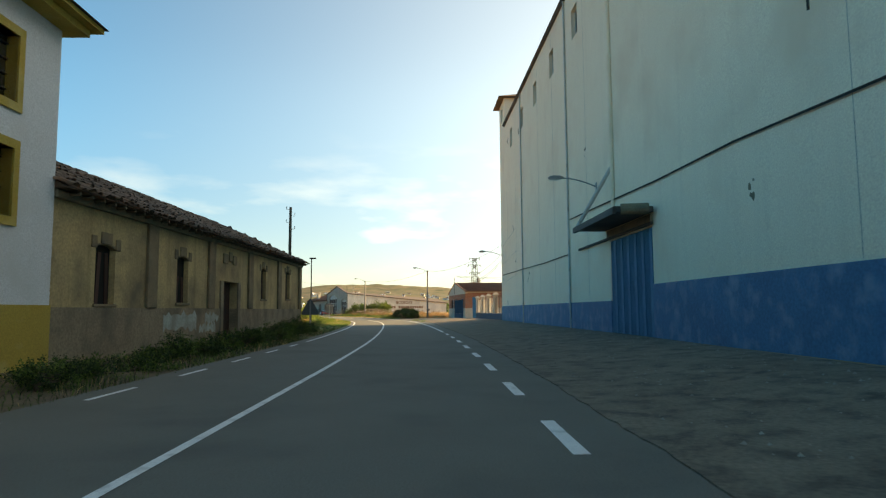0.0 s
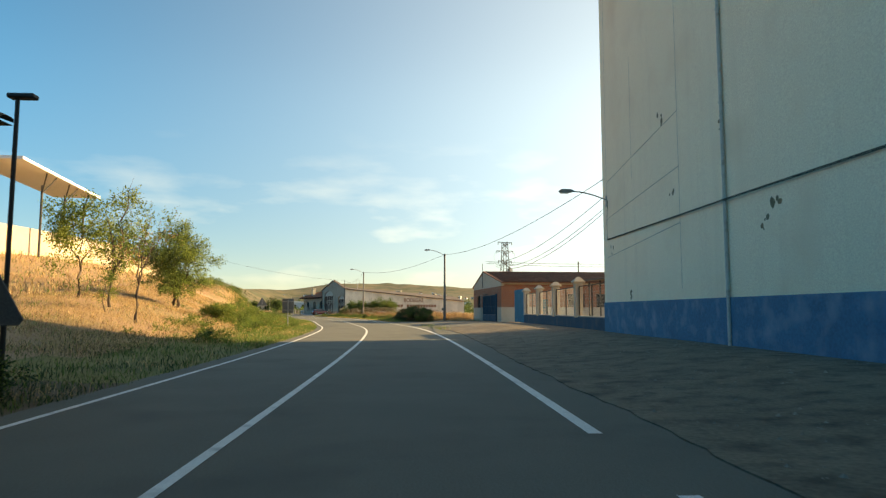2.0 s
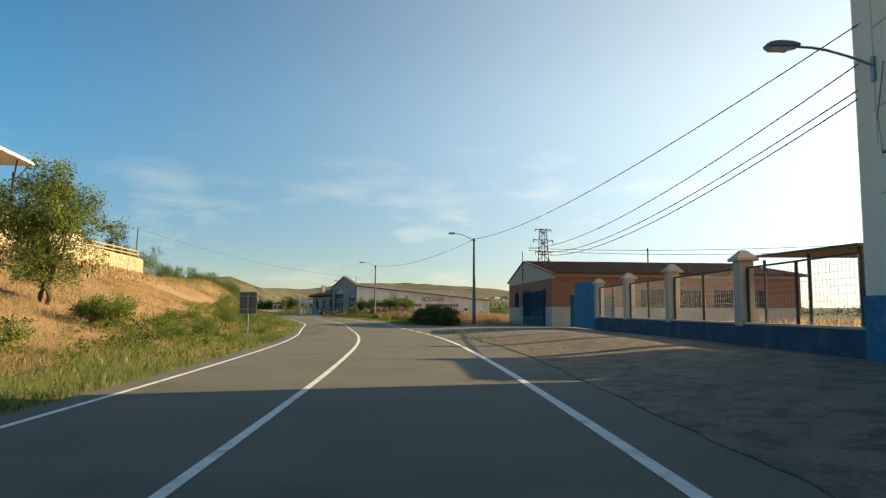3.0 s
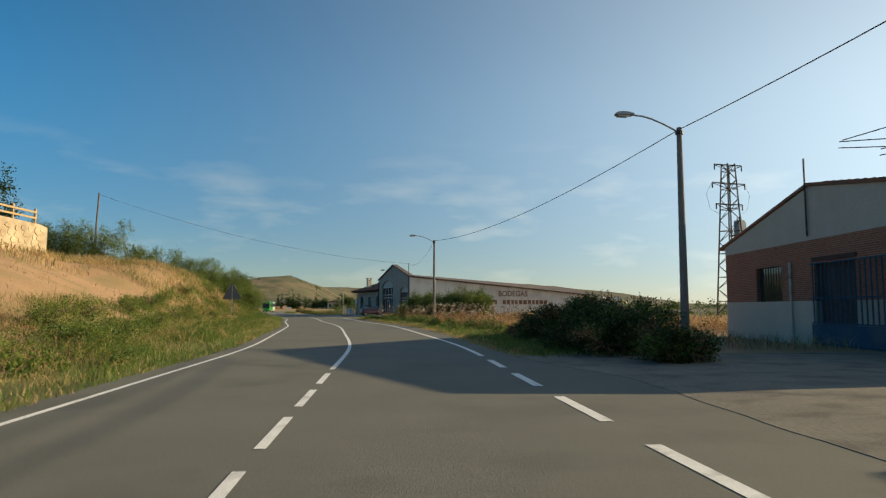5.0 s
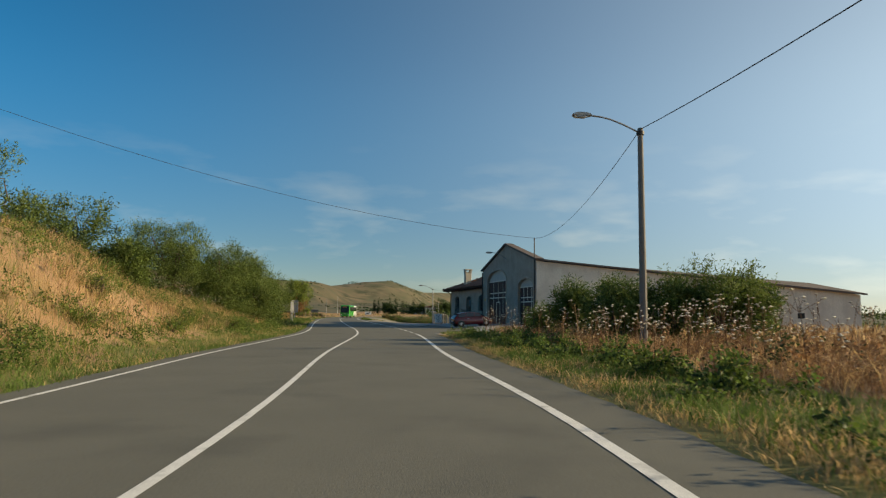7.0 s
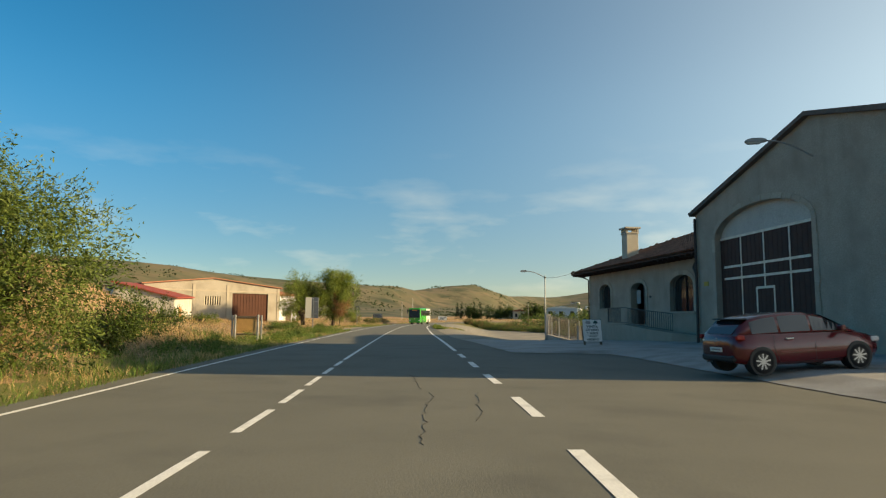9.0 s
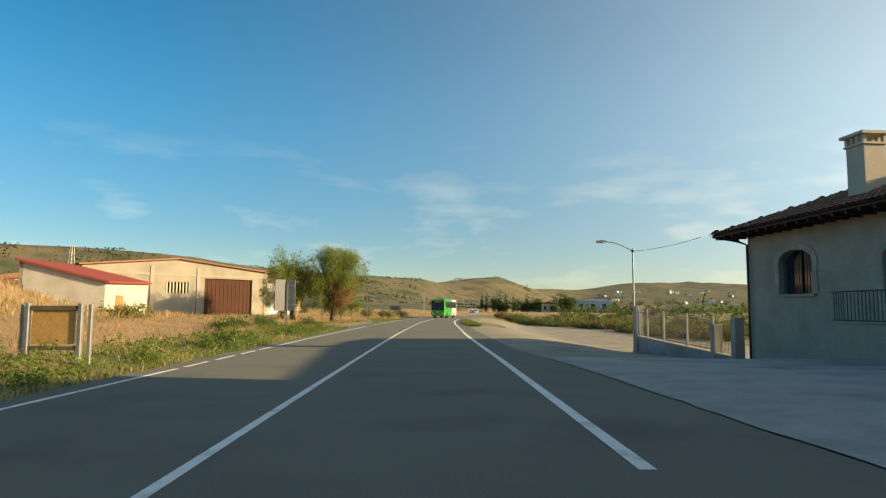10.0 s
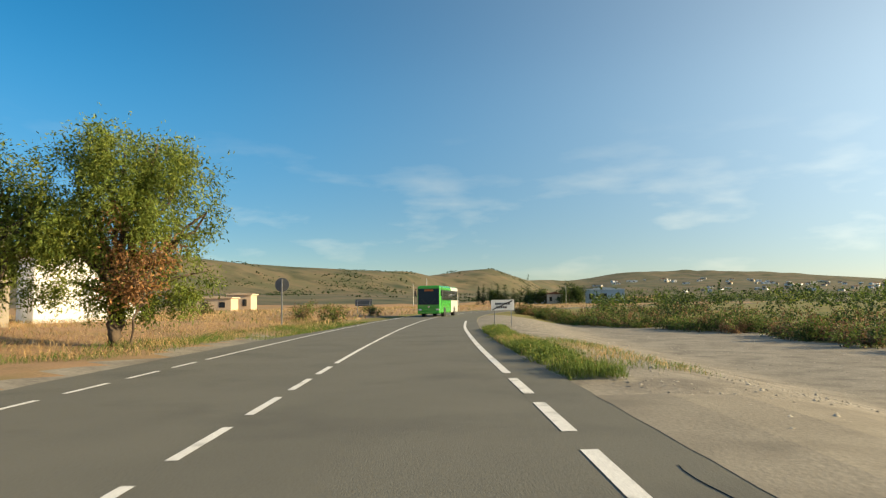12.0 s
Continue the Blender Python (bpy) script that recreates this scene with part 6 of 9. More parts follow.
def plate_sign(x, y, top, w, h, heading, posts, label, round_=False, double=False, name="road_sign"):
    z = ground_z(x, y)
    t = thing(name, pose(x, y, z, 0, 0, heading), label, "traffic sign", "traffic signs")
    hh = top - z
    for px in posts:
        part("post", box(bmesh.new(), px - 0.04, px + 0.04, -0.03, 0.03, -0.2, hh - 0.1), M_GALV, t)
    if round_:
        bm = rod(bmesh.new(), (0, 0.03, hh - h / 2), (0, 0.055, hh - h / 2), w / 2, n=28)
    else:
        bm = box(bmesh.new(), -w / 2, w / 2, 0.03, 0.06, hh - h, hh, bevel=0.008)
    p = part("plate", bm, M_SIGN_PALE if double else M_SIGN_BACK, t)
    if not round_:
        for dz in (0.2, 0.8):
            part("stiffener", box(bmesh.new(), -w / 2 + 0.03, w / 2 - 0.03, 0.0, 0.03, hh - h * dz - 0.03, hh - h * dz + 0.03), M_GALV, p)
    if double:
        m = pose(-0.12, -0.1, 0, 0, 0, 38)
        part("plate", box(bmesh.new(), -w * 0.62, w * 0.1, 0.08, 0.11, hh - h, hh, m, 0.008), M_SIGN_BACK, t, "darker second plate set at an angle")


M_SIGN_PALE = material("pale_sign_back", (0.17, 0.185, 0.20), (0.14, 0.155, 0.17), 0.5, 2.0, 30, 0.02, metal=0.4)
plate_sign(-8.0, 65.2, 2.25, 0.95, 1.15, -6, (0.0,), "grey back of a rectangular road sign on one post")
plate_sign(-55.6, 207.9, 3.2, 1.0, 1.95, 22, (0.0,), "tall grey back of a pair of sign plates on one post", double=True)
plate_sign(-73.0, 250.0, 3.2, 0.92, 0.92, 20, (0.0,), "grey back of a round road sign", round_=True)
plate_sign(-88.2, 289.0, 2.1, 2.2, 0.85, 17, (-0.8, 0.8), "grey back of a wide town sign on two posts", name="town_sign")


def town_exit_sign():
    x, y = -59.0, 252.4
    z = ground_z(x, y)
    t = thing("town_exit_sign", pose(x, y, z, 0, 0, 20) @ Matrix.Diagonal((0.72, 1, 1, 1)), "white town-exit sign with a dark diagonal bar", "traffic sign", "traffic signs")
    h = 1.55 - z
    for px in (-0.7, 0.7):
        part("post", box(bmesh.new(), px - 0.03, px + 0.03, -0.03, 0.03, -0.2, h - 0.05), M_GALV, t)
    p = part("plate", box(bmesh.new(), -0.95, 0.95, -0.06, -0.03, h - 0.62, h, bevel=0.008), M_WHITE_PAINT, t)
    part("diagonal_bar", prism(bmesh.new(), [(-0.9, h - 0.56), (-0.75, h - 0.58), (0.9, h - 0.06), (0.75, h - 0.04)], -0.068, -0.062), M_IRON, p)
    for k in range(2):
        for i in range(7 - 2 * k):
            x0 = -0.62 + 0.18 * i + 0.1 * k
            part("lettering_bar", box(bmesh.new(), x0, x0 + 0.13, -0.066, -0.061, h - 0.3 - 0.2 * k, h - 0.17 - 0.2 * k), M_IRON, p)


town_exit_sign()


def info_board():
    x, y = -45.5, 184.4
    z = ground_z(x, y)
    t = thing("info_board", pose(x, y, z, 0, 0, 25), "weathered wooden notice board between two posts", "notice board")
    for px in (-0.62, 0.62):
        part("post", box(bmesh.new(), px - 0.055, px + 0.055, -0.06, 0.06, -0.3, 1.40, bevel=0.012), M_GALV, t)
    part("panel", box(bmesh.new(), -0.5, 0.5, -0.02, 0.03, 0.42, 1.27), M_PANEL, t, "tan wooden panel")
    for px in (-0.8, 0.8):
        part("side_post", box(bmesh.new(), px - 0.045, px + 0.045, 0.08, 0.17, -0.3, 1.38, bevel=0.01), M_GALV, t)
    part("rail", box(bmesh.new(), -0.53, 0.53, -0.05, 0.05, 1.22, 1.34, bevel=0.01), M_WOOD_POLE, t)
    part("rail", box(bmesh.new(), -0.53, 0.53, -0.05, 0.05, 0.28, 0.38, bevel=0.01), M_WOOD_POLE, t)


M_PANEL = material("tan_wood_panel", (0.55, 0.32, 0.12), (0.42, 0.24, 0.09), 0.8, 2.0, 18, 0.2, streak=0.4)
info_board()


def letters(text, size, parent, m, mat):
    cu = bpy.data.curves.new("lettering", "FONT")
    cu.body, cu.size, cu.align_x, cu.extrude, cu.offset = text, size, "CENTER", 0.002, 0.004
    cu.materials.append(mat)
    ob = new("lettering", cu)
    ob.parent = parent
    ob.matrix_local = m


def sale_board():
    x, y = -26.55, 184.55
    z = ground_z(x, y) + 0.03
    t = thing("sale_board", pose(x, y, z, -12, 0, 24), "white folding board advertising wine and oil", "sign board")
    part("panel", box(bmesh.new(), -0.44, 0.44, -0.015, 0.015, 0.16, 1.2, bevel=0.005), M_WHITE_PAINT, t)
    part("rim", pipe(bmesh.new(), [(-0.44, -0.02, 0.16), (0.44, -0.02, 0.16), (0.44, -0.02, 1.2), (-0.44, -0.02, 1.2), (-0.44, -0.02, 0.16)], 0.012, 4), M_TEAL, t)
    for px in (-0.38, 0.38):
        part("leg", box(bmesh.new(), px - 0.03, px + 0.03, -0.015, 0.015, -0.05, 0.2), M_WOOD_POLE, t)
        part("back_leg", box(bmesh.new(), px - 0.02, px + 0.02, 0.05, 0.08, -0.1, 1.05, pose(0, 0.03, 0, -18, 0, 0)), M_WOOD_POLE, t)
    for text, zz, s in (("VENTA", 0.80, 0.17), ("DE VINO", 0.66, 0.15), ("Y ACEITE", 0.52, 0.13), ("ABIERTO", 0.22, 0.14)):
        letters(text, s, t, pose(0, -0.02, zz, 90, 0, 0), M_TEAL)
    for k, w in enumerate((0.5, 0.34)):
        part("lettering_bar", box(bmesh.new(), -w / 2, w / 2, -0.02, -0.014, 0.455 - 0.075 * k, 0.48 - 0.075 * k), M_TEAL, t)
    bm = bmesh.new()
    for dx, dz, r in ((0.17, 1.08, 0.075), (0.11, 1.05, 0.05), (0.23, 1.05, 0.05)):
        rod(bm, (dx, -0.02, dz), (dx, -0.014, dz), r, n=14)
    box(bm, 0.155, 0.185, -0.02, -0.014, 0.96, 1.05)
    part("tree_drawing", bm, M_TEAL, t, "dark green drawing of a tree")
    part("jar_drawing", prism(bmesh.new(), [(-0.28, 0.98), (-0.08, 0.98), (-0.06, 1.08), (-0.1, 1.14), (-0.26, 1.14), (-0.3, 1.08)], -0.02, -0.014), M_GALV, t)


M_TEAL = material("dark_teal_paint", (0.02, 0.075, 0.065), (0.015, 0.055, 0.05), 0.6, 2.0, 30, 0.0)
sale_board()


# ---- lattice pylon ----
def pylon():
    x, y = 17.2, 119.8
    z = ground_z(x, y)
    t = thing("lattice_pylon", pose(x, y, z, 0, 0, 20), "dark steel lattice power pylon with crossarms", "pylon")
    H, B, T = 12.6 - z, 0.85, 0.34
    wd = lambda h: B + (T - B) * h / H
    corner = ((-1, -1), (1, -1), (1, 1), (-1, 1))
    for sx, sy in corner:
        part("leg", rod(bmesh.new(), (sx * B, sy * B, 0), (sx * T, sy * T, H), 0.065, 0.05, n=4), M_PYLON, t)
    n = 15
    hs = [H * (1 - (1 - k / n) ** 1.15) for k in range(n + 1)]
    for k in range(n):
        a, b = wd(hs[k]), wd(hs[k + 1])
        for f in range(4):
            (x0, y0), (x1, y1) = corner[f], corner[(f + 1) % 4]
            if (k + f) % 2:
                x0, y0, x1, y1 = x1, y1, x0, y0
            part("brace", rod(bmesh.new(), (x0 * a, y0 * a, hs[k]), (x1 * b, y1 * b, hs[k + 1]), 0.032, n=4), M_PYLON, t)
            if k % 2 == 0:
                part("brace", rod(bmesh.new(), (x0 * a, y0 * a, hs[k]), (x1 * a, y1 * a, hs[k]), 0.028, n=4), M_PYLON, t)
    for dz, w in ((0.1, 1.25), (1.55, 1.5), (3.2, 1.2)):
        bm = bmesh.new()
        for s in (-1, 1):
            for sy in (-0.2, 0.2):
                rod(bm, (0, sy, H - dz), (s * w, 0, H - dz + 0.05), 0.035, n=4)
            rod(bm, (0, 0, H - dz - 0.4), (s * w, 0, H - dz), 0.03, n=4)
        a = part("crossarm", bm, M_PYLON, t)
        for s in (-1, 1):
            bm = rod(bmesh.new(), (s * w, 0, H - dz + 0.05), (s * w, 0, H - dz - 0.4), 0.05, n=6)
            part("insulator", bm, M_IRON, a)
    bm = bmesh.new()
    for s in (-1, 1):
        pipe(bm, [(s * 1.5, 0, H - 1.5), (s * 2.0, 0.1, H - 2.4), (s * 1.7, 0.1, H - 3.6), (s * 1.0, 0, H - 3.9)], 0.012, 4)
    part("jumper_wire", bm, M_CABLE, t)
    tank = box(bmesh.new(), 0.55, 1.15, -0.3, 0.3, H * 0.56, H * 0.56 + 1.15, bevel=0.05)
    tf = part("transformer", tank, M_GALV, t, "grey finned transformer tank")
    for k in range(5):
        part("cooling_fin", box(bmesh.new(), 1.15, 1.25, -0.27 + 0.12 * k, -0.23 + 0.12 * k, H * 0.56 + 0.12, H * 0.56 + 1.0), M_GALV, tf)
    for k in range(3):
        part("bushing", rod(bmesh.new(), (0.85, -0.2 + 0.2 * k, H * 0.56 + 1.15), (0.85, -0.2 + 0.2 * k, H * 0.56 + 1.45), 0.045, 0.025, n=6), M_IRON, tf)
    part("bracket", box(bmesh.new(), 0.2, 1.2, -0.32, 0.32, H * 0.56 - 0.1, H * 0.56, bevel=0.01), M_PYLON, t)


M_PYLON = material("dark_lattice_steel", (0.055, 0.052, 0.048), (0.08, 0.075, 0.07), 0.7, 3.0, 30, 0.0, metal=0.3)
pylon()


# ---- overhead wires ----
def wire(p, q, sag, r=0.018):
    p, q = Vector(p), Vector(q)
    pts = [p.lerp(q, k / 20) - Vector((0, 0, sag * 4 * (k / 20) * (1 - k / 20))) for k in range(21)]
    ob = link("overhead_wire", pipe(bmesh.new(), pts, r, 4), M_CABLE)
    tagged(ob, label="thin black overhead cable strung between supports", category="cable", group="overhead wires")


wire((11.5, 44.0, 7.9), (5.9, 93.0, 8.2), 0.9)
wire((11.5, 44.1, 7.0), (10.9, 91.1, 7.2), 1.1)
wire((11.5, 44.2, 6.4), (12.0, 90.8, 6.8), 1.1)
wire((11.5, 44.2, 6.2), (12.0, 90.9, 6.6), 1.2)
wire((5.9, 93.0, 8.2), (-7.3, 136.5, 8.45), 0.9)
wire((-7.3, 136.5, 8.45), (-14.5, 172.2, 8.45), 1.1, 0.015)
wire((-14.5, 172.2, 8.45), (-49.3, 144.0, 15.2), 1.5, 0.015)
wire((-35.7, 218.9, 5.4), (-31.2, 206.6, 4.9), 0.12, 0.012)
wire((10.9, 91.3, 7.2), (60, 60, 8.5), 1.5)
wire((10.9, 91.4, 7.0), (62, 70, 8.5), 1.5)


# ---- vehicles ----
def wheel(parent, x, y, r, w, spokes=9):
    s = 1 if y > 0 else -1
    bm = bmesh.new()
    prof = [(r * 0.66, -w / 2), (r * 0.93, -w / 2), (r, -w * 0.32), (r, w * 0.32), (r * 0.93, w / 2), (r * 0.66, w / 2)]
    rings = []
    for px, py in prof:
        rings.append([bm.verts.new((x + px * math.cos(a), y + py, r + px * math.sin(a))) for a in (2 * math.pi * k / 28 for k in range(28))])
    for a, b in zip(rings, rings[1:]):
        for k in range(28):
            bm.faces.new((a[k], a[(k + 1) % 28], b[(k + 1) % 28], b[k]))
    wh = part("wheel", bm, M_TYRE, parent, "black tyre", True)
    bm = rod(bmesh.new(), (x, y + s * (w / 2 - 0.05), r), (x, y + s * (w / 2 - 0.03), r), r * 0.66, n=28)
    for k in range(spokes):
        a = 2 * math.pi * k / spokes
        m = Matrix.Translation((x, y + s * (w / 2 - 0.02), r)) @ Matrix.Rotation(a, 4, "Y")
        box(bm, -r * 0.06, r * 0.06, -0.015, 0.015, r * 0.1, r * 0.64, m)
    rod(bm, (x, y + s * (w / 2 - 0.04), r), (x, y + s * (w / 2 + 0.005), r), r * 0.14, n=12)
    part("rim", bm, M_RIM, wh, "silver multi-spoke rim")


M_TYRE = material("tyre_rubber", (0.018, 0.018, 0.018), (0.025, 0.024, 0.023), 0.9, 4.0, 40, 0.1)
M_RIM = material("alloy", (0.55, 0.56, 0.57), (0.48, 0.49, 0.5), 0.3, 4.0, 40, 0.0, metal=0.8)
M_CAR_GLASS = glassy("car_glass", (0.015, 0.02, 0.025), 0.03)
M_LAMP_RED = material("tail_lamp", (0.35, 0.02, 0.02), (0.28, 0.015, 0.015), 0.2, 4.0, 40, 0.0)
M_LAMP_CLEAR = material("head_lamp", (0.65, 0.66, 0.66), (0.6, 0.6, 0.6), 0.1, 4.0, 40, 0.0)
M_BLACK = material("black_plastic", (0.018, 0.018, 0.018), (0.025, 0.025, 0.025), 0.6, 4.0, 40, 0.05)


def car_paint(name, col):
    m = material(name, col, tuple(c * 0.85 for c in col), 0.25, 2.0, 60, 0.0)
    b = m.node_tree.nodes["Principled BSDF"]
    b.inputs["Coat Weight"].default_value = 0.6
    b.inputs["Coat Roughness"].default_value = 0.05
    return m


def lofted(bm, stations, nring):
    rings = [[bm.verts.new(p) for p in st] for st in stations]
    for a, b in zip(rings, rings[1:]):
        for k in range(nring):
            bm.faces.new((a[k], a[(k + 1) % nring], b[(k + 1) % nring], b[k]))
    bm.faces.new(rings[0][::-1])
    bm.faces.new(rings[-1])
    return bm


def hatchback():
    """x forward; length 4.27 m, width 1.77 m, height 1.46 m."""
    t = thing("hatchback_car", pose(0, 0, 0), "parked dark red hatchback with alloy wheels", "car")
    red = car_paint("dark_red_paint", (0.13, 0.012, 0.014))
    # lower body: (x, half width, bottom, shoulder height)
    st = [(-2.1, 0.60, 0.42, 0.78), (-2.02, 0.76, 0.30, 0.92), (-1.75, 0.85, 0.24, 0.97), (-1.3, 0.885, 0.20, 0.97), (-0.6, 0.885, 0.19, 0.95), (0.3, 0.885, 0.19, 0.93),
          (0.95, 0.88, 0.19, 0.92), (1.35, 0.865, 0.20, 0.88), (1.75, 0.82, 0.22, 0.80), (2.0, 0.70, 0.26, 0.70), (2.14, 0.48, 0.34, 0.58)]
    rows = []
    for x, w, z0, z1 in st:
        m = z0 + (z1 - z0) * 0.5
        rows.append([(x, -w * 0.86, z0), (x, -w, z0 + 0.14), (x, -w, m), (x, -w * 0.965, z1 - 0.03), (x, -w * 0.80, z1 + 0.02), (x, 0, z1 + 0.05),
                     (x, w * 0.80, z1 + 0.02), (x, w * 0.965, z1 - 0.03), (x, w, m), (x, w, z0 + 0.14), (x, w * 0.86, z0), (x, 0, z0)])
    body = part("body", lofted(bmesh.new(), rows, 12), red, t, "glossy dark red bodywork", True)
    # glasshouse: coupe-like roof arc
    gh = [(-1.98, 0.60, 0.93, 0.98), (-1.72, 0.66, 0.94, 1.20), (-1.45, 0.66, 0.94, 1.33), (-1.0, 0.64, 0.94, 1.415), (-0.4, 0.63, 0.93, 1.455), (0.1, 0.62, 0.93, 1.44), (0.55, 0.60, 0.93, 1.34), (1.0, 0.60, 0.92, 1.12), (1.38, 0.62, 0.90, 0.94)]
    rows = []
    for x, w, z0, z1 in gh:
        wb = 0.80
        rows.append([(x, -wb, z0), (x, -(wb * 0.45 + w * 0.55), z0 + (z1 - z0) * 0.6), (x, -w, z1 - 0.03), (x, -w * 0.75, z1), (x, w * 0.75, z1), (x, w, z1 - 0.03), (x, wb * 0.45 + w * 0.55, z0 + (z1 - z0) * 0.6), (x, wb, z0)])
    part("cabin", lofted(bmesh.new(), rows, 8), red, t, "", True)
    # side windows, windscreens just outside the shell
    for s in (-1, 1):
        def side(x, f):
            i = max(k for k in range(len(gh)) if gh[k][0] <= x + 1e-6)
            i = min(i, len(gh) - 2)
            q = (x - gh[i][0]) / (gh[i + 1][0] - gh[i][0])
            w, z0, z1 = (gh[i][k] + (gh[i + 1][k] - gh[i][k]) * q for k in (1, 2, 3))
            z = z0 + (z1 - z0) * f
            y = 0.80 + (0.80 * 0.45 + w * 0.55 - 0.80) * min(f / 0.6, 1) + ((w - (0.80 * 0.45 + w * 0.55)) * max(0, (f - 0.6) / 0.4))
            return (x, s * (y + 0.012), z)
        for x0, x1 in ((-1.5, -0.75), (-0.68, 0.12), (0.18, 0.98)):
            bm = bmesh.new()
            lo = [bm.verts.new(side(x0 + (x1 - x0) * k / 6, 0.08)) for k in range(7)]
            hi = [bm.verts.new(side(x0 + (x1 - x0) * k / 6 + (0.02 if x0 > 0 else 0), 0.84)) for k in range(7)]
            for k in range(6):
                bm.faces.new((lo[k], lo[k + 1], hi[k + 1], hi[k]))
            part("side_window", bm, M_CAR_GLASS, t)
        part("door_seam", pipe(bmesh.new(), [side(0.16, 0.0), (0.16, s * 0.893, 0.6), (0.16, s * 0.88, 0.24)], 0.006, 4), M_BLACK, t)
        part("door_seam", pipe(bmesh.new(), [(-0.95, s * 0.893, 0.9), (-0.95, s * 0.893, 0.6), (-0.8, s * 0.88, 0.24)], 0.006, 4), M_BLACK, t)
        part("door_handle", box(bmesh.new(), -0.62, -0.42, s * 0.885 - 0.02, s * 0.885 + 0.02, 0.80, 0.835, bevel=0.006), M_RIM, t)
        part("side_trim", box(bmesh.new(), -0.8, 0.85, s * 0.89 - 0.012, s * 0.89 + 0.012, 0.47, 0.52, bevel=0.006), red, t)
        part("mirror", box(bmesh.new(), 0.78, 0.92, s * 0.96 - 0.1, s * 0.96 + 0.1, 0.94, 1.08, bevel=0.03), red, t)
        part("tail_lamp", box(bmesh.new(), -2.04, -1.76, s * 0.80 - 0.05, s * 0.80 + 0.055, 0.84, 0.96, bevel=0.02), M_LAMP_RED, t, "red tail lamp")
        part("head_lamp", box(bmesh.new(), 1.78, 2.02, s * 0.69 - 0.11, s * 0.69 + 0.09, 0.62, 0.74, bevel=0.03), M_LAMP_CLEAR, t)
        for x in (-1.28, 1.33):
            bm = rod(bmesh.new(), (x, s * 0.62, 0.31), (x, s * 0.893, 0.31), 0.35, n=28)
            part("wheel_arch", bm, M_BLACK, t)
            wheel(t, x, s * 0.80, 0.30, 0.2)
    bm = bmesh.new()
    bm.faces.new([bm.verts.new(p) for p in ((-1.995, -0.56, 0.98), (-1.995, 0.56, 0.98), (-1.60, 0.58, 1.29), (-1.60, -0.58, 1.29))])
    part("rear_window", bm, M_CAR_GLASS, t)
    bm = bmesh.new()
    bm.faces.new([bm.verts.new(p) for p in ((1.36, -0.60, 0.965), (1.36, 0.60, 0.965), (0.60, 0.54, 1.345), (0.60, -0.54, 1.345))])
    part("windscreen", bm, M_CAR_GLASS, t)
    part("spoiler", box(bmesh.new(), -1.72, -1.45, -0.6, 0.6, 1.315, 1.35, bevel=0.012), M_BLACK, t)
    part("rear_bumper", box(bmesh.new(), -2.13, -1.95, -0.7, 0.7, 0.30, 0.47, bevel=0.05), M_BLACK, t)
    p = part("number_plate", box(bmesh.new(), -2.125, -2.10, -0.26, 0.26, 0.54, 0.65), M_WHITE_PAINT, t)
    part("lettering_bar", box(bmesh.new(), -2.13, -2.124, -0.2, 0.2, 0.575, 0.615), M_GALV, p)
    part("badge", rod(bmesh.new(), (-2.06, 0, 0.84), (-2.085, 0, 0.84), 0.045, n=10), M_RIM, t)
    part("exhaust", rod(bmesh.new(), (-2.1, 0.5, 0.27), (-1.9, 0.5, 0.27), 0.03), M_RIM, t)
    for ob in t.children_recursive:                     # short tail behind the rear wheels
        if ob.name.split(".")[0] not in ("wheel", "rim", "wheel_arch"):
            for v in ob.data.vertices:
                if v.co.x < -1.3:
                    v.co.x = -1.3 + (v.co.x + 1.3) * 0.80
    return t


car = hatchback()
# stands nose up the slight slope, its near rear wheel at the edge of the forecourt
car.matrix_world = pose(-20.92, 169.95, 0.135, 0, -3.2, 29) @ Matrix.Diagonal((0.92, 0.92, 0.92, 1)) @ Matrix.Translation((1.28, 0.90, 0))


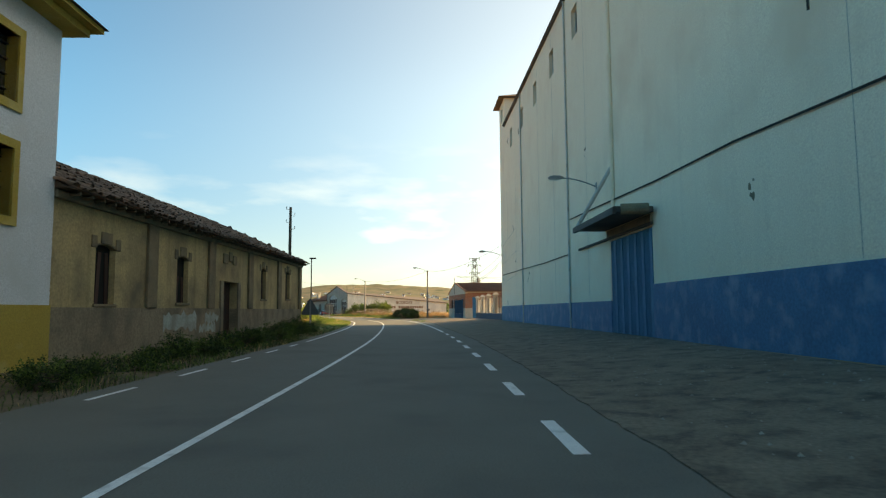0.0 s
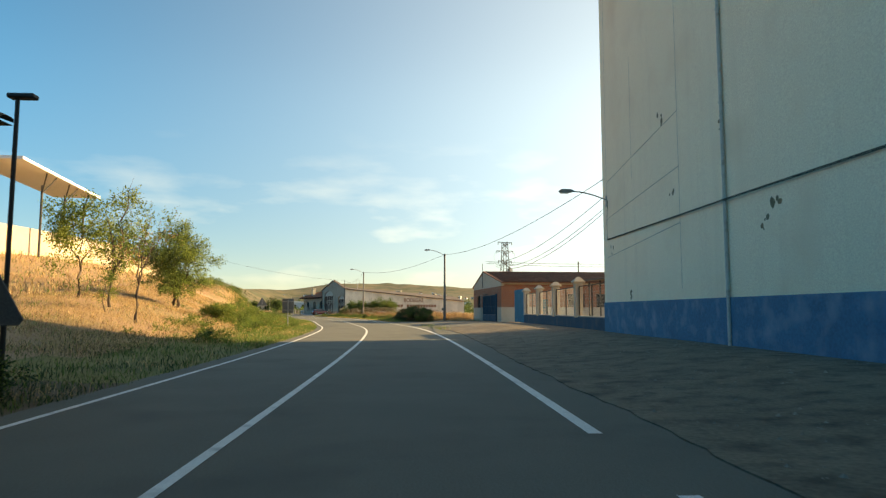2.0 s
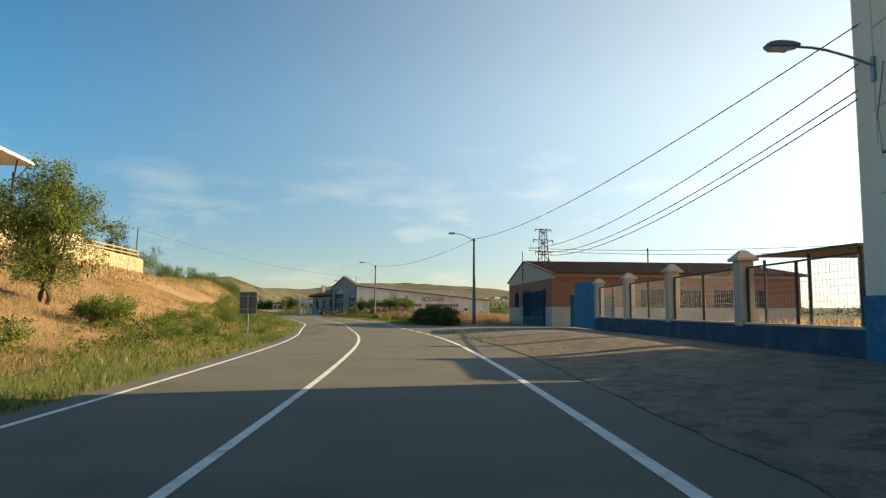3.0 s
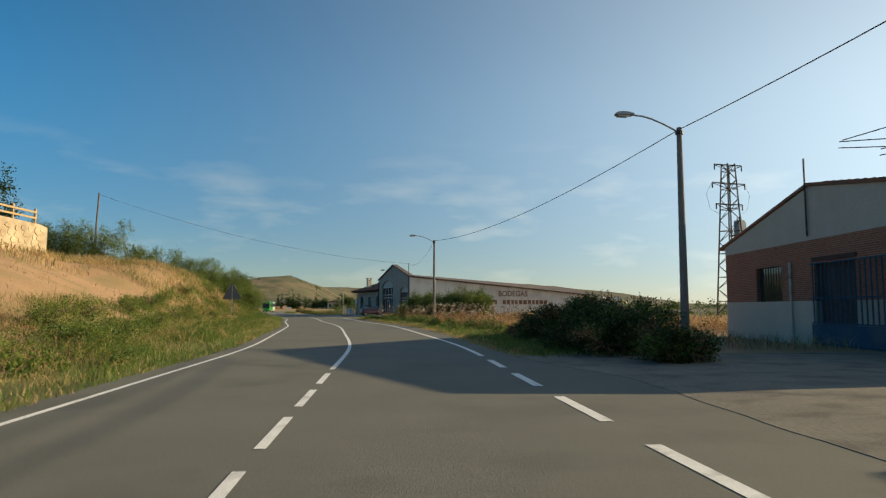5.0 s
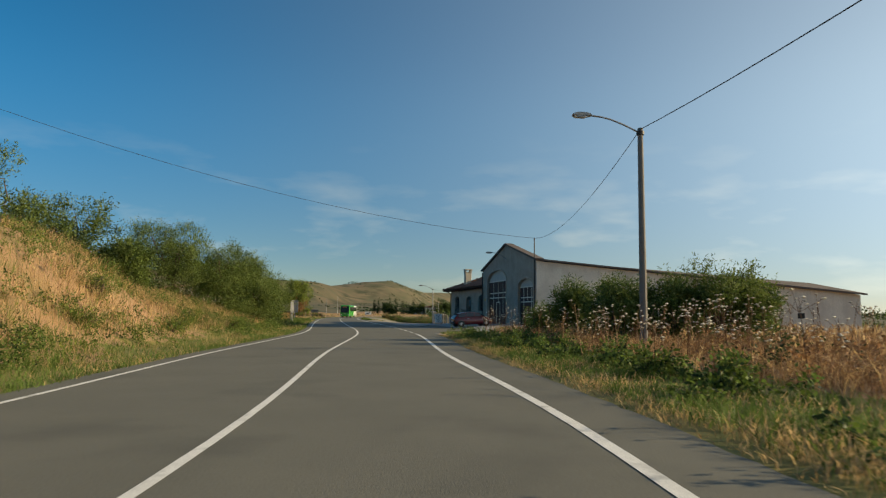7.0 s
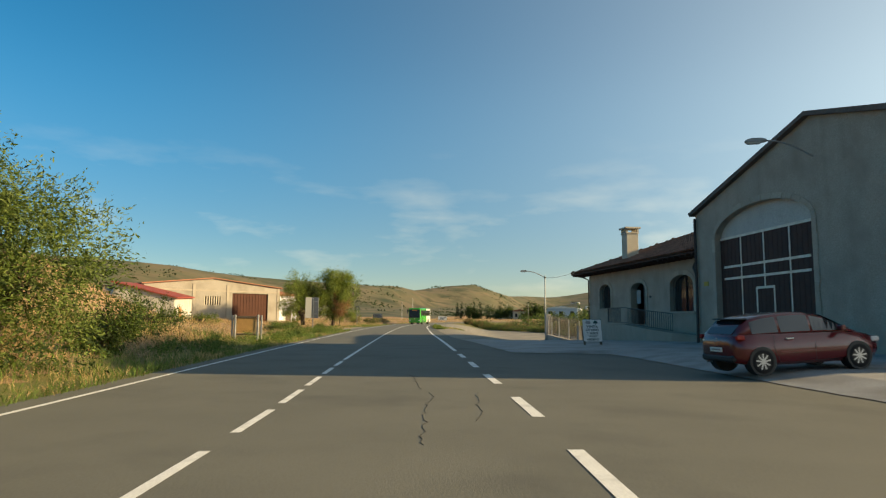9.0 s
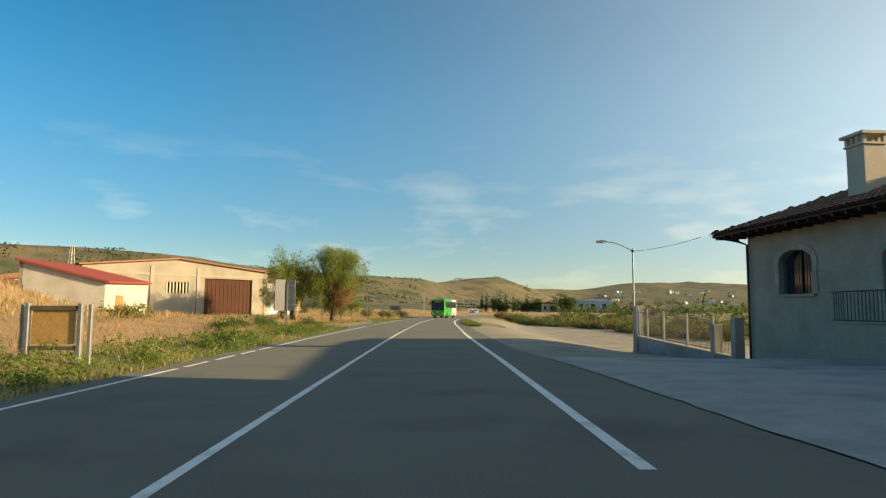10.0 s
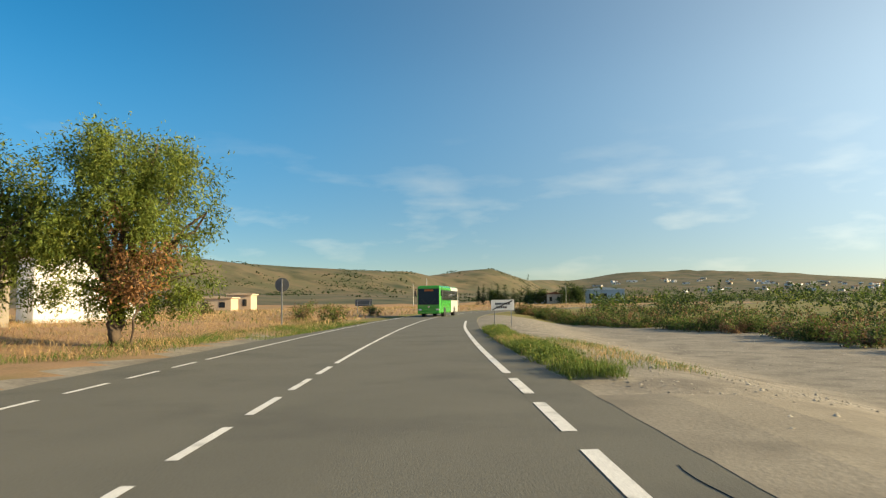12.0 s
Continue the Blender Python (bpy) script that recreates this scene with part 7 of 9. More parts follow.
def coach():
    """x forward; length 10.8 m, width 2.5 m, height 3.3 m."""
    t = thing("coach_bus", pose(0, 0, 0), "bright green and white coach on the road", "bus")
    green = car_paint("green_coach_paint", (0.035, 0.36, 0.05))
    white = car_paint("white_coach_paint", (0.72, 0.72, 0.68))
    bm = box(bmesh.new(), -1.0, 5.4, -1.25, 1.25, 0.35, 3.25, bevel=0.12)
    part("body", bm, green, t, "green front body")
    bm = box(bmesh.new(), -5.4, -1.0, -1.248, 1.248, 0.35, 3.24, bevel=0.10)
    part("rear_body", bm, white, t, "white rear body with green roof")
    part("roof_panel", box(bmesh.new(), -5.2, 5.1, -1.1, 1.1, 3.24, 3.32, bevel=0.03), green, t)
    bm = prism(bmesh.new(), [(5.50, 1.3), (5.41, 2.98), (5.2, 2.98), (5.2, 1.3)], -1.13, 1.13)
    part("windscreen", bm, M_COACH_GLASS, t, "dark raked windscreen")
    part("destination_sign", box(bmesh.new(), 5.40, 5.44, -0.5, 0.5, 2.72, 2.9), M_SIGN_ORANGE, t, "orange destination display")
    part("front_bumper", box(bmesh.new(), 5.3, 5.48, -1.2, 1.2, 0.32, 0.62, bevel=0.05), green, t)
    for s in (-1, 1):
        for k in range(6):
            x0 = -5.0 + k * 1.62
            part("side_window", box(bmesh.new(), x0, x0 + 1.54, s * 1.25 - 0.02, s * 1.25 + 0.02, 1.75, 2.85, bevel=0.01), M_CAR_GLASS, t)
        part("head_lamp", box(bmesh.new(), 5.38, 5.46, s * 0.95 - 0.16, s * 0.95 + 0.16, 0.68, 0.86, bevel=0.03), M_LAMP_CLEAR, t)
        part("mirror", box(bmesh.new(), 5.45, 5.6, s * 1.42 - 0.1, s * 1.42 + 0.1, 2.2, 2.75, bevel=0.04), M_BLACK, t)
        part("mirror_arm", pipe(bmesh.new(), [(5.3, s * 1.15, 3.0), (5.6, s * 1.4, 3.0), (5.55, s * 1.42, 2.7)], 0.03, 6), M_BLACK, t)
        for x in (3.0, -2.9):
            part("wheel_arch", rod(bmesh.new(), (x, s * 0.9, 0.5), (x, s * 1.256, 0.5), 0.56, n=24), M_BLACK, t)
            wheel(t, x, s * 1.12, 0.48, 0.28, 8)
        part("wiper", pipe(bmesh.new(), [(5.51, s * 0.2, 1.35), (5.48, s * 0.75, 1.9)], 0.015, 4), M_BLACK, t)
    part("badge", rod(bmesh.new(), (5.42, 0, 1.05), (5.44, 0, 1.05), 0.1, n=12), M_RIM, t)
    return t


M_COACH_GLASS = glassy("coach_glass", (0.02, 0.024, 0.028), 0.12)
M_COACH_GLASS.node_tree.nodes["Principled BSDF"].inputs["Specular IOR Level"].default_value = 0.25
M_SIGN_ORANGE = material("orange_display", (0.6, 0.16, 0.02), (0.5, 0.12, 0.02), 0.5, 4.0, 30, 0.0)
bus = coach()
bus.matrix_world = pose(-75.9, 284.2, 0.01, 0, 0, -79.5)


def road_cracks():
    """Thin dark cracks wandering over the asphalt."""
    rng = random.Random(31)
    for y0, d0, ln, turn, width in ((159.5, 2.2, 4.5, 0.05, 0.0045), (161.0, 2.9, 3.0, 0.1, 0.0045), (164.5, 2.2, 3.0, -0.1, 0.0045), (215.2, 4.44, 3.6, -0.06, 0.006), (216.6, 4.2, 1.3, 0.02, 0.004)):
        y, d, pts = y0, d0, []
        while y < y0 + ln:
            pts.append(beside(y, d, 0.001))
            y += rng.uniform(0.12, 0.3)
            d += rng.uniform(-0.06, 0.06) + turn * 0.15
        tagged(link("road_crack", pipe(bmesh.new(), pts, width, 4), M_CABLE), label="thin dark crack in the asphalt", category="crack", kind="structure")


road_cracks()


# ---- plants ----
def quick_mesh(name, v, f, mats, index=None, parent=None):
    """A mesh straight from arrays: vertices (n, 3), faces (m, k)."""
    me = bpy.data.meshes.new(name)
    k = f.shape[1]
    me.vertices.add(len(v))
    me.vertices.foreach_set("co", v.astype(np.float32).ravel())
    me.loops.add(f.size)
    me.loops.foreach_set("vertex_index", f.astype(np.int32).ravel())
    me.polygons.add(len(f))
    me.polygons.foreach_set("loop_start", (np.arange(len(f)) * k).astype(np.int32))
    for mt in mats:
        me.materials.append(mt)
    if index is not None:
        me.polygons.foreach_set("material_index", index.astype(np.int32))
    me.update(calc_edges=True)
    ob = new(name, me)
    if parent:
        ob.parent = parent
    return ob


def leaf_cloud(rng, blobs, count, size, droop=0.0, slim=0.45):
    """Leaves as small diamonds in clumps round the shells of ellipsoids (x, y, z, rx, ry, rz)."""
    b = np.array(blobs, float)
    vol = b[:, 3] * b[:, 4] * b[:, 5]
    # boughs first: tufts on the ellipsoids, then twigs round each tuft
    tufts = max(len(b) * 5, count // 260)
    host = rng.choice(len(b), tufts, p=vol ** 0.75 / (vol ** 0.75).sum())
    out = rng.normal(size=(tufts, 3))
    out /= np.linalg.norm(out, axis=1)[:, None]
    far = rng.uniform(0.3, 1.0, (tufts, 1)) ** 0.5 * (1 + 0.16 * rng.normal(size=(tufts, 1)))
    seat_of = b[host, :3] + out * far * b[host, 3:]
    which = rng.choice(tufts, count // 7 + 1)
    d = rng.normal(size=(len(which), 3))
    d /= np.linalg.norm(d, axis=1)[:, None]
    twig = seat_of[which] + np.array([1, 1, 1 + 0.7 * (droop > 0.5)]) * d * rng.uniform(0, 1, (len(which), 1)) ** 0.6 * b[host[which], 3:] * 0.36
    d = d + out[which] * 0.8
    way = d + rng.normal(size=d.shape) * 0.6
    way[:, 2] -= droop
    way /= np.linalg.norm(way, axis=1)[:, None]
    step = np.tile(np.arange(7), len(which))[:count]
    idx = np.repeat(np.arange(len(which)), 7)[:count]
    pos = twig[idx] + way[idx] * (step[:, None] * size * 0.55) + rng.normal(size=(count, 3)) * size * 0.35
    a = way[idx] + rng.normal(size=(count, 3)) * 0.7
    a /= np.linalg.norm(a, axis=1)[:, None]
    c = np.cross(a, rng.normal(size=(count, 3)))
    c /= np.linalg.norm(c, axis=1)[:, None]
    s = size * rng.uniform(0.6, 1.25, (count, 1))
    v = np.stack([pos - a * s * 0.5, pos + c * s * slim * 0.5, pos + a * s * 0.5, pos - c * s * slim * 0.5], 1).reshape(-1, 3)
    return v, np.arange(count * 4).reshape(-1, 4), which[idx]


def tints(rng, tuft, mats, shares):
    """One leaf colour for most of a tuft, strays in between."""
    own = rng.choice(len(mats), tuft.max() + 1, p=shares)[tuft]
    return np.where(rng.uniform(size=len(tuft)) < 0.65, own, rng.choice(len(mats), len(tuft), p=shares))


def limb(bm, p, q, r0, r1, rng, bends=4):
    p, q = Vector(p), Vector(q)
    ln = (q - p).length
    pts, rs = [], []
    for k in range(bends + 1):
        t = k / bends
        j = 0 if k in (0, bends) else ln * 0.06
        pts.append(p.lerp(q, t) + Vector((rng.uniform(-j, j), rng.uniform(-j, j), rng.uniform(-j, j) * 0.5)))
        rs.append(r0 + (r1 - r0) * t)
    pipe(bm, pts, rs, 7)
    return pts


def tree(name, x, y, label, category, blobs, count, size, mats, shares=None, trunk=0.18, fork=0.35, seed=0, droop=0.0, slim=0.45, stems=1, twigs=14, group=""):
    """blobs are ellipsoids in metres from the foot of the trunk."""
    rng = np.random.default_rng(seed)
    pr = random.Random(seed)
    z = ground_z(x, y)
    t = thing(name, pose(x, y, z), label, category, group)
    top = max(b[2] + b[5] for b in blobs)
    for s in range(stems):
        bm = bmesh.new()
        a = pr.uniform(0, 6.28)
        base = (0.25 * s * math.cos(a), 0.25 * s * math.sin(a), -0.15)
        head = (base[0] + pr.uniform(-0.2, 0.2), base[1] + pr.uniform(-0.2, 0.2), top * fork)
        limb(bm, base, head, trunk, trunk * 0.7, pr)
        tk = part("trunk", bm, M_BARK, t, "", True)
        for b in blobs:
            bm = bmesh.new()
            end = (b[0] * 0.95, b[1] * 0.95, b[2] + b[5] * 0.25)
            pts = limb(bm, head, end, trunk * 0.55, trunk * 0.16, pr, 5)
            for _ in range(max(2, twigs // (len(blobs) * stems))):
                f = pr.choice(pts[2:])
                d = Vector((pr.gauss(0, 1), pr.gauss(0, 1), pr.gauss(0.3, 0.8))).normalized()
                limb(bm, f, f + Vector((d.x * b[3], d.y * b[4], d.z * b[5])) * pr.uniform(0.5, 0.95), trunk * 0.14, trunk * 0.03, pr, 3)
            part("limb", bm, M_BARK, tk, "", True)
    v, f, tuft = leaf_cloud(rng, blobs, count, size, droop, slim)
    part_ob = quick_mesh("crown", v, f, mats, tints(rng, tuft, mats, shares), t)
    tagged(part_ob, kind="stuff")
    return t


# young trees on the bank past the derelict house
tree("olive_tree", -13.9, 56.5, "round olive-green tree on the dry bank", "tree",
     [(0, 0, 3.4, 1.5, 1.5, 1.4), (-1.2, 0.3, 2.9, 1.3, 1.3, 1.3), (1.5, -0.3, 2.8, 1.5, 1.4, 1.2), (0.1, 0.3, 4.7, 1.1, 1.1, 0.9), (0.9, 0.2, 3.9, 1.0, 1.0, 0.9), (-0.9, 0, 4.0, 0.9, 0.9, 0.8), (0.3, -0.5, 1.6, 1.3, 1.3, 0.9), (-0.9, -0.2, 1.5, 1.0, 1.0, 0.8)],
     36000, 0.11, [M_LEAF_GREY, M_PEPPER, M_LEAF_YELLOW, M_LEAF_DARK], [0.5, 0.2, 0.15, 0.15], 0.11, 0.22, 11, stems=2)
tree("almond_tree", -10.6, 42.5, "thin half-bare tree leaning on the bank", "tree",
     [(0.5, 0.2, 4.6, 0.8, 0.8, 1.2), (0.0, 0, 3.6, 0.9, 0.9, 1.0), (0.9, 0.3, 3.9, 0.8, 0.8, 1.1)], 900, 0.10, [M_LEAF_GREY, M_LEAF_BROWN], [0.7, 0.3], 0.07, 0.3, 12, twigs=60)
tree("poplar_tree", -13.6, 46.6, "sunlit yellow-green young tree on the bank", "tree",
     [(0, 0, 3.4, 1.1, 1.1, 1.5), (-0.6, 0.3, 4.6, 0.9, 0.9, 1.4), (0.6, 0.4, 4.9, 0.9, 0.9, 1.3), (0.9, -0.2, 3.2, 0.9, 0.9, 1.2), (0.7, 0.1, 5.9, 0.6, 0.6, 0.9)],
     5600, 0.13, [M_LEAF_YELLOW, M_LEAF_GREY, M_LEAF], [0.5, 0.3, 0.2], 0.08, 0.25, 13, twigs=40)
tree("poplar_tree", -16.2, 48.5, "sunlit yellow-green young tree on the bank", "tree",
     [(0, 0, 3.0, 1.4, 1.4, 1.8), (-0.8, 0.3, 4.2, 1.1, 1.1, 1.4), (0.6, 0.5, 4.2, 1.0, 1.0, 1.3)], 7000, 0.14, [M_LEAF_YELLOW, M_LEAF], [0.6, 0.4], 0.09, 0.25, 14, twigs=24)
tree("sapling", -12.6, 43.9, "small green sapling in dry grass", "tree", [(0, 0, 1.1, 0.3, 0.3, 0.7)], 900, 0.09, [M_LEAF, M_LEAF_YELLOW], None, 0.03, 0.3, 15)
tree("sapling", -20.4, 62.0, "small green tree before the pale wall", "tree", [(0, 0, 2.6, 1.1, 1.1, 1.6), (0.6, 0, 3.6, 0.8, 0.8, 1.0)], 5000, 0.14, [M_LEAF, M_LEAF_DARK], None, 0.06, 0.3, 16)

# the broad pepper trees by the farm shed
def spread(rows):
    """Clumps along one line across the crown: (along, height, radius) with a little depth."""
    pr = random.Random(len(rows))
    return [(0.7 * s + pr.uniform(-0.5, 0.5), 0.7 * s + pr.uniform(-0.5, 0.5), z, r, r, r * 0.95) for s, z, r in rows]


tree("pepper_tree", -66.9, 231.6, "broad drooping pepper tree with yellow-green leaves", "tree",
     spread([(1.2, 6.5, 1.25), (2.4, 5.6, 1.25), (0.2, 6.2, 1.3), (-0.5, 7.0, 0.95), (1.7, 7.0, 0.9), (-1.4, 5.7, 1.2), (0.8, 5.0, 1.5), (2.6, 4.6, 0.8), (-1.7, 4.5, 1.2), (-0.3, 4.2, 1.3), (2.0, 3.7, 1.0), (2.1, 2.3, 0.85), (1.9, 1.3, 0.6), (-0.9, 3.0, 1.0), (-0.4, 1.2, 0.8), (-1.4, 2.0, 0.9), (0.9, 3.2, 0.9), (0.4, 2.2, 0.8)]),
     46000, 0.165, [M_PEPPER, M_LEAF_YELLOW, M_LEAF], [0.55, 0.25, 0.2], 0.22, 0.22, 21, 1.3, 0.3, stems=2, twigs=30)
tree("pepper_tree", -70.0, 229.0, "drooping pepper tree with light green leaves", "tree",
     spread([(0.2, 5.7, 1.2), (-1.2, 5.6, 1.3), (1.2, 4.9, 1.0), (0.4, 4.2, 1.4), (-1.3, 4.0, 1.4), (1.3, 3.4, 1.0), (-0.3, 2.7, 1.3), (-1.9, 2.4, 1.2), (0.9, 1.9, 0.8), (-0.5, 1.2, 0.9), (2.0, 5.0, 0.9), (1.9, 3.9, 0.9)]),
     34000, 0.165, [M_PEPPER, M_LEAF_YELLOW, M_LEAF], [0.55, 0.25, 0.2], 0.2, 0.22, 22, 1.3, 0.3, stems=2, twigs=20)
tree("withered_shrub", -65.9, 231.4, "withered orange-brown shrub under a tree", "shrub",
     [(-0.3, -0.3, 3.6, 0.6, 0.6, 0.8), (0.4, 0.4, 3.0, 0.8, 0.8, 0.6), (0.1, 0.1, 2.3, 0.7, 0.7, 0.7), (0.6, 0.6, 2.1, 0.4, 0.4, 0.5)], 2600, 0.15, [M_LEAF_BROWN, M_STALK, M_LEAF_YELLOW], [0.6, 0.25, 0.15], 0.05, 0.3, 23, 0.7)


def bush(x, y, r, h, seed, mats, shares, label, count=5000, size=0.13, name="bush", slim=0.4, droop=0.0, group=""):
    pr = random.Random(seed)
    blobs = [(pr.uniform(-r, r) * 0.55, pr.uniform(-r, r) * 0.55, h * pr.choice((0.22, 0.35, 0.5, 0.62, 0.72)), r * pr.uniform(0.4, 0.62), r * pr.uniform(0.4, 0.62), h * pr.uniform(0.2, 0.32)) for _ in range(8)]
    tree(name, x, y, label, "shrub", blobs, count, size, mats, shares, 0.05 + 0.012 * h, 0.22, seed, droop, slim, stems=2, twigs=12, group=group)


TAM = [M_LEAF_GREY, M_LEAF, M_LEAF_DARK]
# tamarisks on the left
for i, (x, y, r, h) in enumerate(((-39.2, 158.5, 3.2, 5.9), (-36.8, 161.0, 3.0, 6.4), (-38.6, 165.3, 3.3, 6.8), (-40.6, 155.0, 3.0, 6.0))):
    bush(x, y, r, h, 30 + i, TAM, [0.55, 0.3, 0.15], "feathery grey-green tamarisk bush on the bank", 52000, 0.14, "tamarisk", 0.3, 0.2, "tamarisks on the left bank")
for i, (x, y, r, h) in enumerate(((-45.2, 145.4, 3.5, 8.6), (-48.4, 143.5, 3.5, 7.8), (-42.0, 147.0, 2.8, 6.6), (-51.5, 141.5, 3.4, 6.4), (-39.4, 148.5, 2.0, 3.8), (-55.0, 140.0, 3.0, 5.2))):
    bush(x, y, r, h, 40 + i, TAM, [0.4, 0.35, 0.25], "dense grey-green bush on top of the bank", 21000, 0.21, "bush", 0.3, 0.05, "bushes on the bank")
bush(-40.2, 169.9, 1.5, 2.1, 53, [M_LEAF, M_LEAF_DARK], [0.5, 0.5], "dark green bramble bush in tall dry grass", 12000, 0.10)
bush(-52.0, 184.0, 1.9, 1.9, 50, [M_LEAF, M_LEAF_DARK], [0.5, 0.5], "low dark green bramble bush in dry grass", 5000, 0.13)
bush(-66, 205, 1.4, 0.8, 51, [M_LEAF, M_LEAF_YELLOW], [0.5, 0.5], "low green shrub before the sheds", 2500, 0.13)
bush(-10.4, 54.6, 1.0, 1.0, 52, [M_LEAF_YELLOW, M_LEAF, M_GRASS], [0.45, 0.3, 0.25], "bright green leafy weed clump on the bank", 7000, 0.11, "weed_clump", 0.35, 0.0, "weeds on the bank")
for i, (y, d, r, h) in enumerate(((57.5, -7.6, 0.8, 0.6), (59.5, -8.2, 0.9, 0.7), (61.8, -7.4, 0.8, 0.6), (66.5, -9.5, 0.9, 0.7), (70, -8.5, 0.8, 0.6), (74, -10, 0.8, 0.7), (79, -8.6, 0.9, 0.7), (84, -9.5, 0.9, 0.8), (88, -8.2, 1.0, 0.8),
                                  (91, -10, 1.0, 0.9), (95, -9, 1.0, 0.8), (98, -11.2, 1.1, 0.9), (102, -9.4, 1.0, 0.8), (105, -11.5, 1.2, 1.1), (108, -9.8, 1.1, 1.0), (111, -12, 1.3, 1.2), (114, -10.3, 1.2, 1.1), (117, -12.4, 1.2, 1.1),
                                  (119.5, -9.5, 1.0, 0.9), (122.5, -11.6, 1.1, 1.2), (126, -9.4, 0.9, 0.8), (129, -10.6, 1.0, 1.0), (132.5, -8.3, 0.9, 0.8), (136, -9.8, 1.0, 0.9), (139.5, -7.8, 0.8, 0.6), (144, -8.6, 0.9, 0.8), (149, -7.4, 0.9, 0.7), (153, -8.2, 0.8, 0.6))):
    p = beside(y, d)
    bush(p.x, p.y, r, h, 60 + i, [M_LEAF_YELLOW, M_LEAF, M_GRASS], [0.25, 0.4, 0.35], "bright green leafy weed clump on the bank", 3200, 0.09, "weed_clump", 0.28, 0.0, "weeds on the bank")
for i, (x, y, r, h) in enumerate(((-60.2, 212, 1.0, 0.7), (-59.0, 208, 1.2, 0.75), (-62, 214, 0.9, 0.6), (-57.5, 204, 1.1, 0.7), (-61.5, 219, 0.9, 0.6))):
    bush(x, y, r, h, 100 + i, [M_LEAF, M_GRASS, M_LEAF_DARK], [0.4, 0.4, 0.2], "low green weed clump beside the road", 2000, 0.10, "weed_clump", 0.4, 0.0, "weeds beside the road")
# weeds at the foot of the derelict house
for i in range(19):
    p = beside(-9 + 1.75 * i, -4.75 - 0.25 * math.sin(i * 2.1))
    bush(p.x, p.y, 0.85 + 0.25 * math.sin(i * 1.3), (0.75 + 0.3 * math.sin(i * 1.7 + 1)) * min(1, 0.35 + 0.05 * i), 330 + i, [M_LEAF_DARK, M_LEAF, M_GRASS], [0.55, 0.25, 0.2], "dark leafy weeds at the foot of a wall", 3400, 0.065, "weed_clump", 0.45, 0.0, "weeds by the derelict house")

for i, (x, y, r, h) in enumerate(((-98, 213, 3.0, 4.5), (-102, 217, 3.4, 5.0), (-104, 208, 3.0, 4.0), (-96, 207, 2.4, 3.0))):
    bush(x, y, r, h, 360 + i, TAM, [0.3, 0.5, 0.2], "green bush on the hillside behind the sheds", 7000, 0.26, "bush", 0.4, 0.0, "bushes behind the sheds")
# bramble thicket on the right, in shade
for i, (x, y, r, h) in enumerate(((3.2, 84.6, 1.0, 0.9), (2.1, 86.6, 1.4, 1.3), (3.0, 88.0, 1.4, 1.7), (1.7, 88.9, 1.5, 1.6), (2.7, 91.0, 1.6, 2.0), (1.5, 92.2, 1.4, 1.7), (2.9, 94.0, 1.6, 1.9), (1.3, 95.2, 1.5, 1.5), (2.4, 98.0, 1.7, 1.6), (0.3, 98.8, 1.2, 1.0), (1.6, 101.2, 1.5, 1.2))):
    bush(x, y, r, 0.86 * h, 90 + i, [M_LEAF_DARK, M_LEAF, M_STALK], [0.6, 0.22, 0.18], "dense dark bramble thicket by the roadside", 13000, 0.09, "bramble", 0.5, 0.0, "bramble thicket")
# bushes round the second lamp
for i, (x, y, r, h) in enumerate(((-9.8, 145.2, 1.7, 3.0), (-8.0, 141.4, 1.7, 2.8), (-5.6, 141.6, 1.6, 3.1), (-3.9, 141.2, 1.8, 3.7), (-2.6, 142.0, 1.3, 3.1), (-11.5, 148.0, 1.2, 1.8))):
    bush(x, y, r, h, 110 + i, TAM, [0.5, 0.35, 0.15], "olive-green tamarisk bush in tall dry grass", 17000, 0.16, "tamarisk", 0.28, 0.1, "tamarisks by the winery")
# scrub beyond the gravel yard
rs = random.Random(77)
for i in range(54):
    f = (i + rs.random()) / 54
    x, y = -71 + 42 * f, float(np.interp(f, [0, 0.36, 0.6, 0.76, 1], [299, 284, 273, 258, 240])) + rs.uniform(0, 7)
    bush(x, y, rs.uniform(1.1, 2.2), rs.uniform(0.6, 1.25), 140 + i, [M_LEAF, M_LEAF_DARK, M_LEAF_GREY, M_STALK], [0.35, 0.25, 0.2, 0.2] if i % 4 else [0.1, 0.1, 0.2, 0.6], "low olive-green scrub bush beyond the gravel", 1600, 0.20, "scrub_bush", 0.45, 0.0, "scrub beyond the yard")


def thicket(name, label, seed, n, places, count, size, mats, shares, low, high):
    """Many bushes told apart by nobody, as one mass of leaves."""
    rng = np.random.default_rng(seed)
    x, y = places(rng, n)
    r = low + (high - low) * rng.uniform(0, 1, len(x)) ** 1.8
    blobs = np.stack([x, y, height(x, y) + r * 0.55, r, r, r * 0.75], 1)
    v, f, tuft = leaf_cloud(rng, blobs, count, size, 0.0, 0.6)
    tagged(quick_mesh(name, v, f, mats, tints(rng, tuft, mats, shares)), label=label, category="scrub", kind="stuff")


def behind_yard(rng, n):
    f = rng.uniform(0, 1, n)
    return -68 + 75 * f + rng.uniform(-2, 2, n), np.interp(f, [0, 0.2, 0.34, 0.42, 0.56, 1], [304, 291, 280, 265, 247, 215]) + rng.uniform(0, 1, n) ** 1.5 * 75


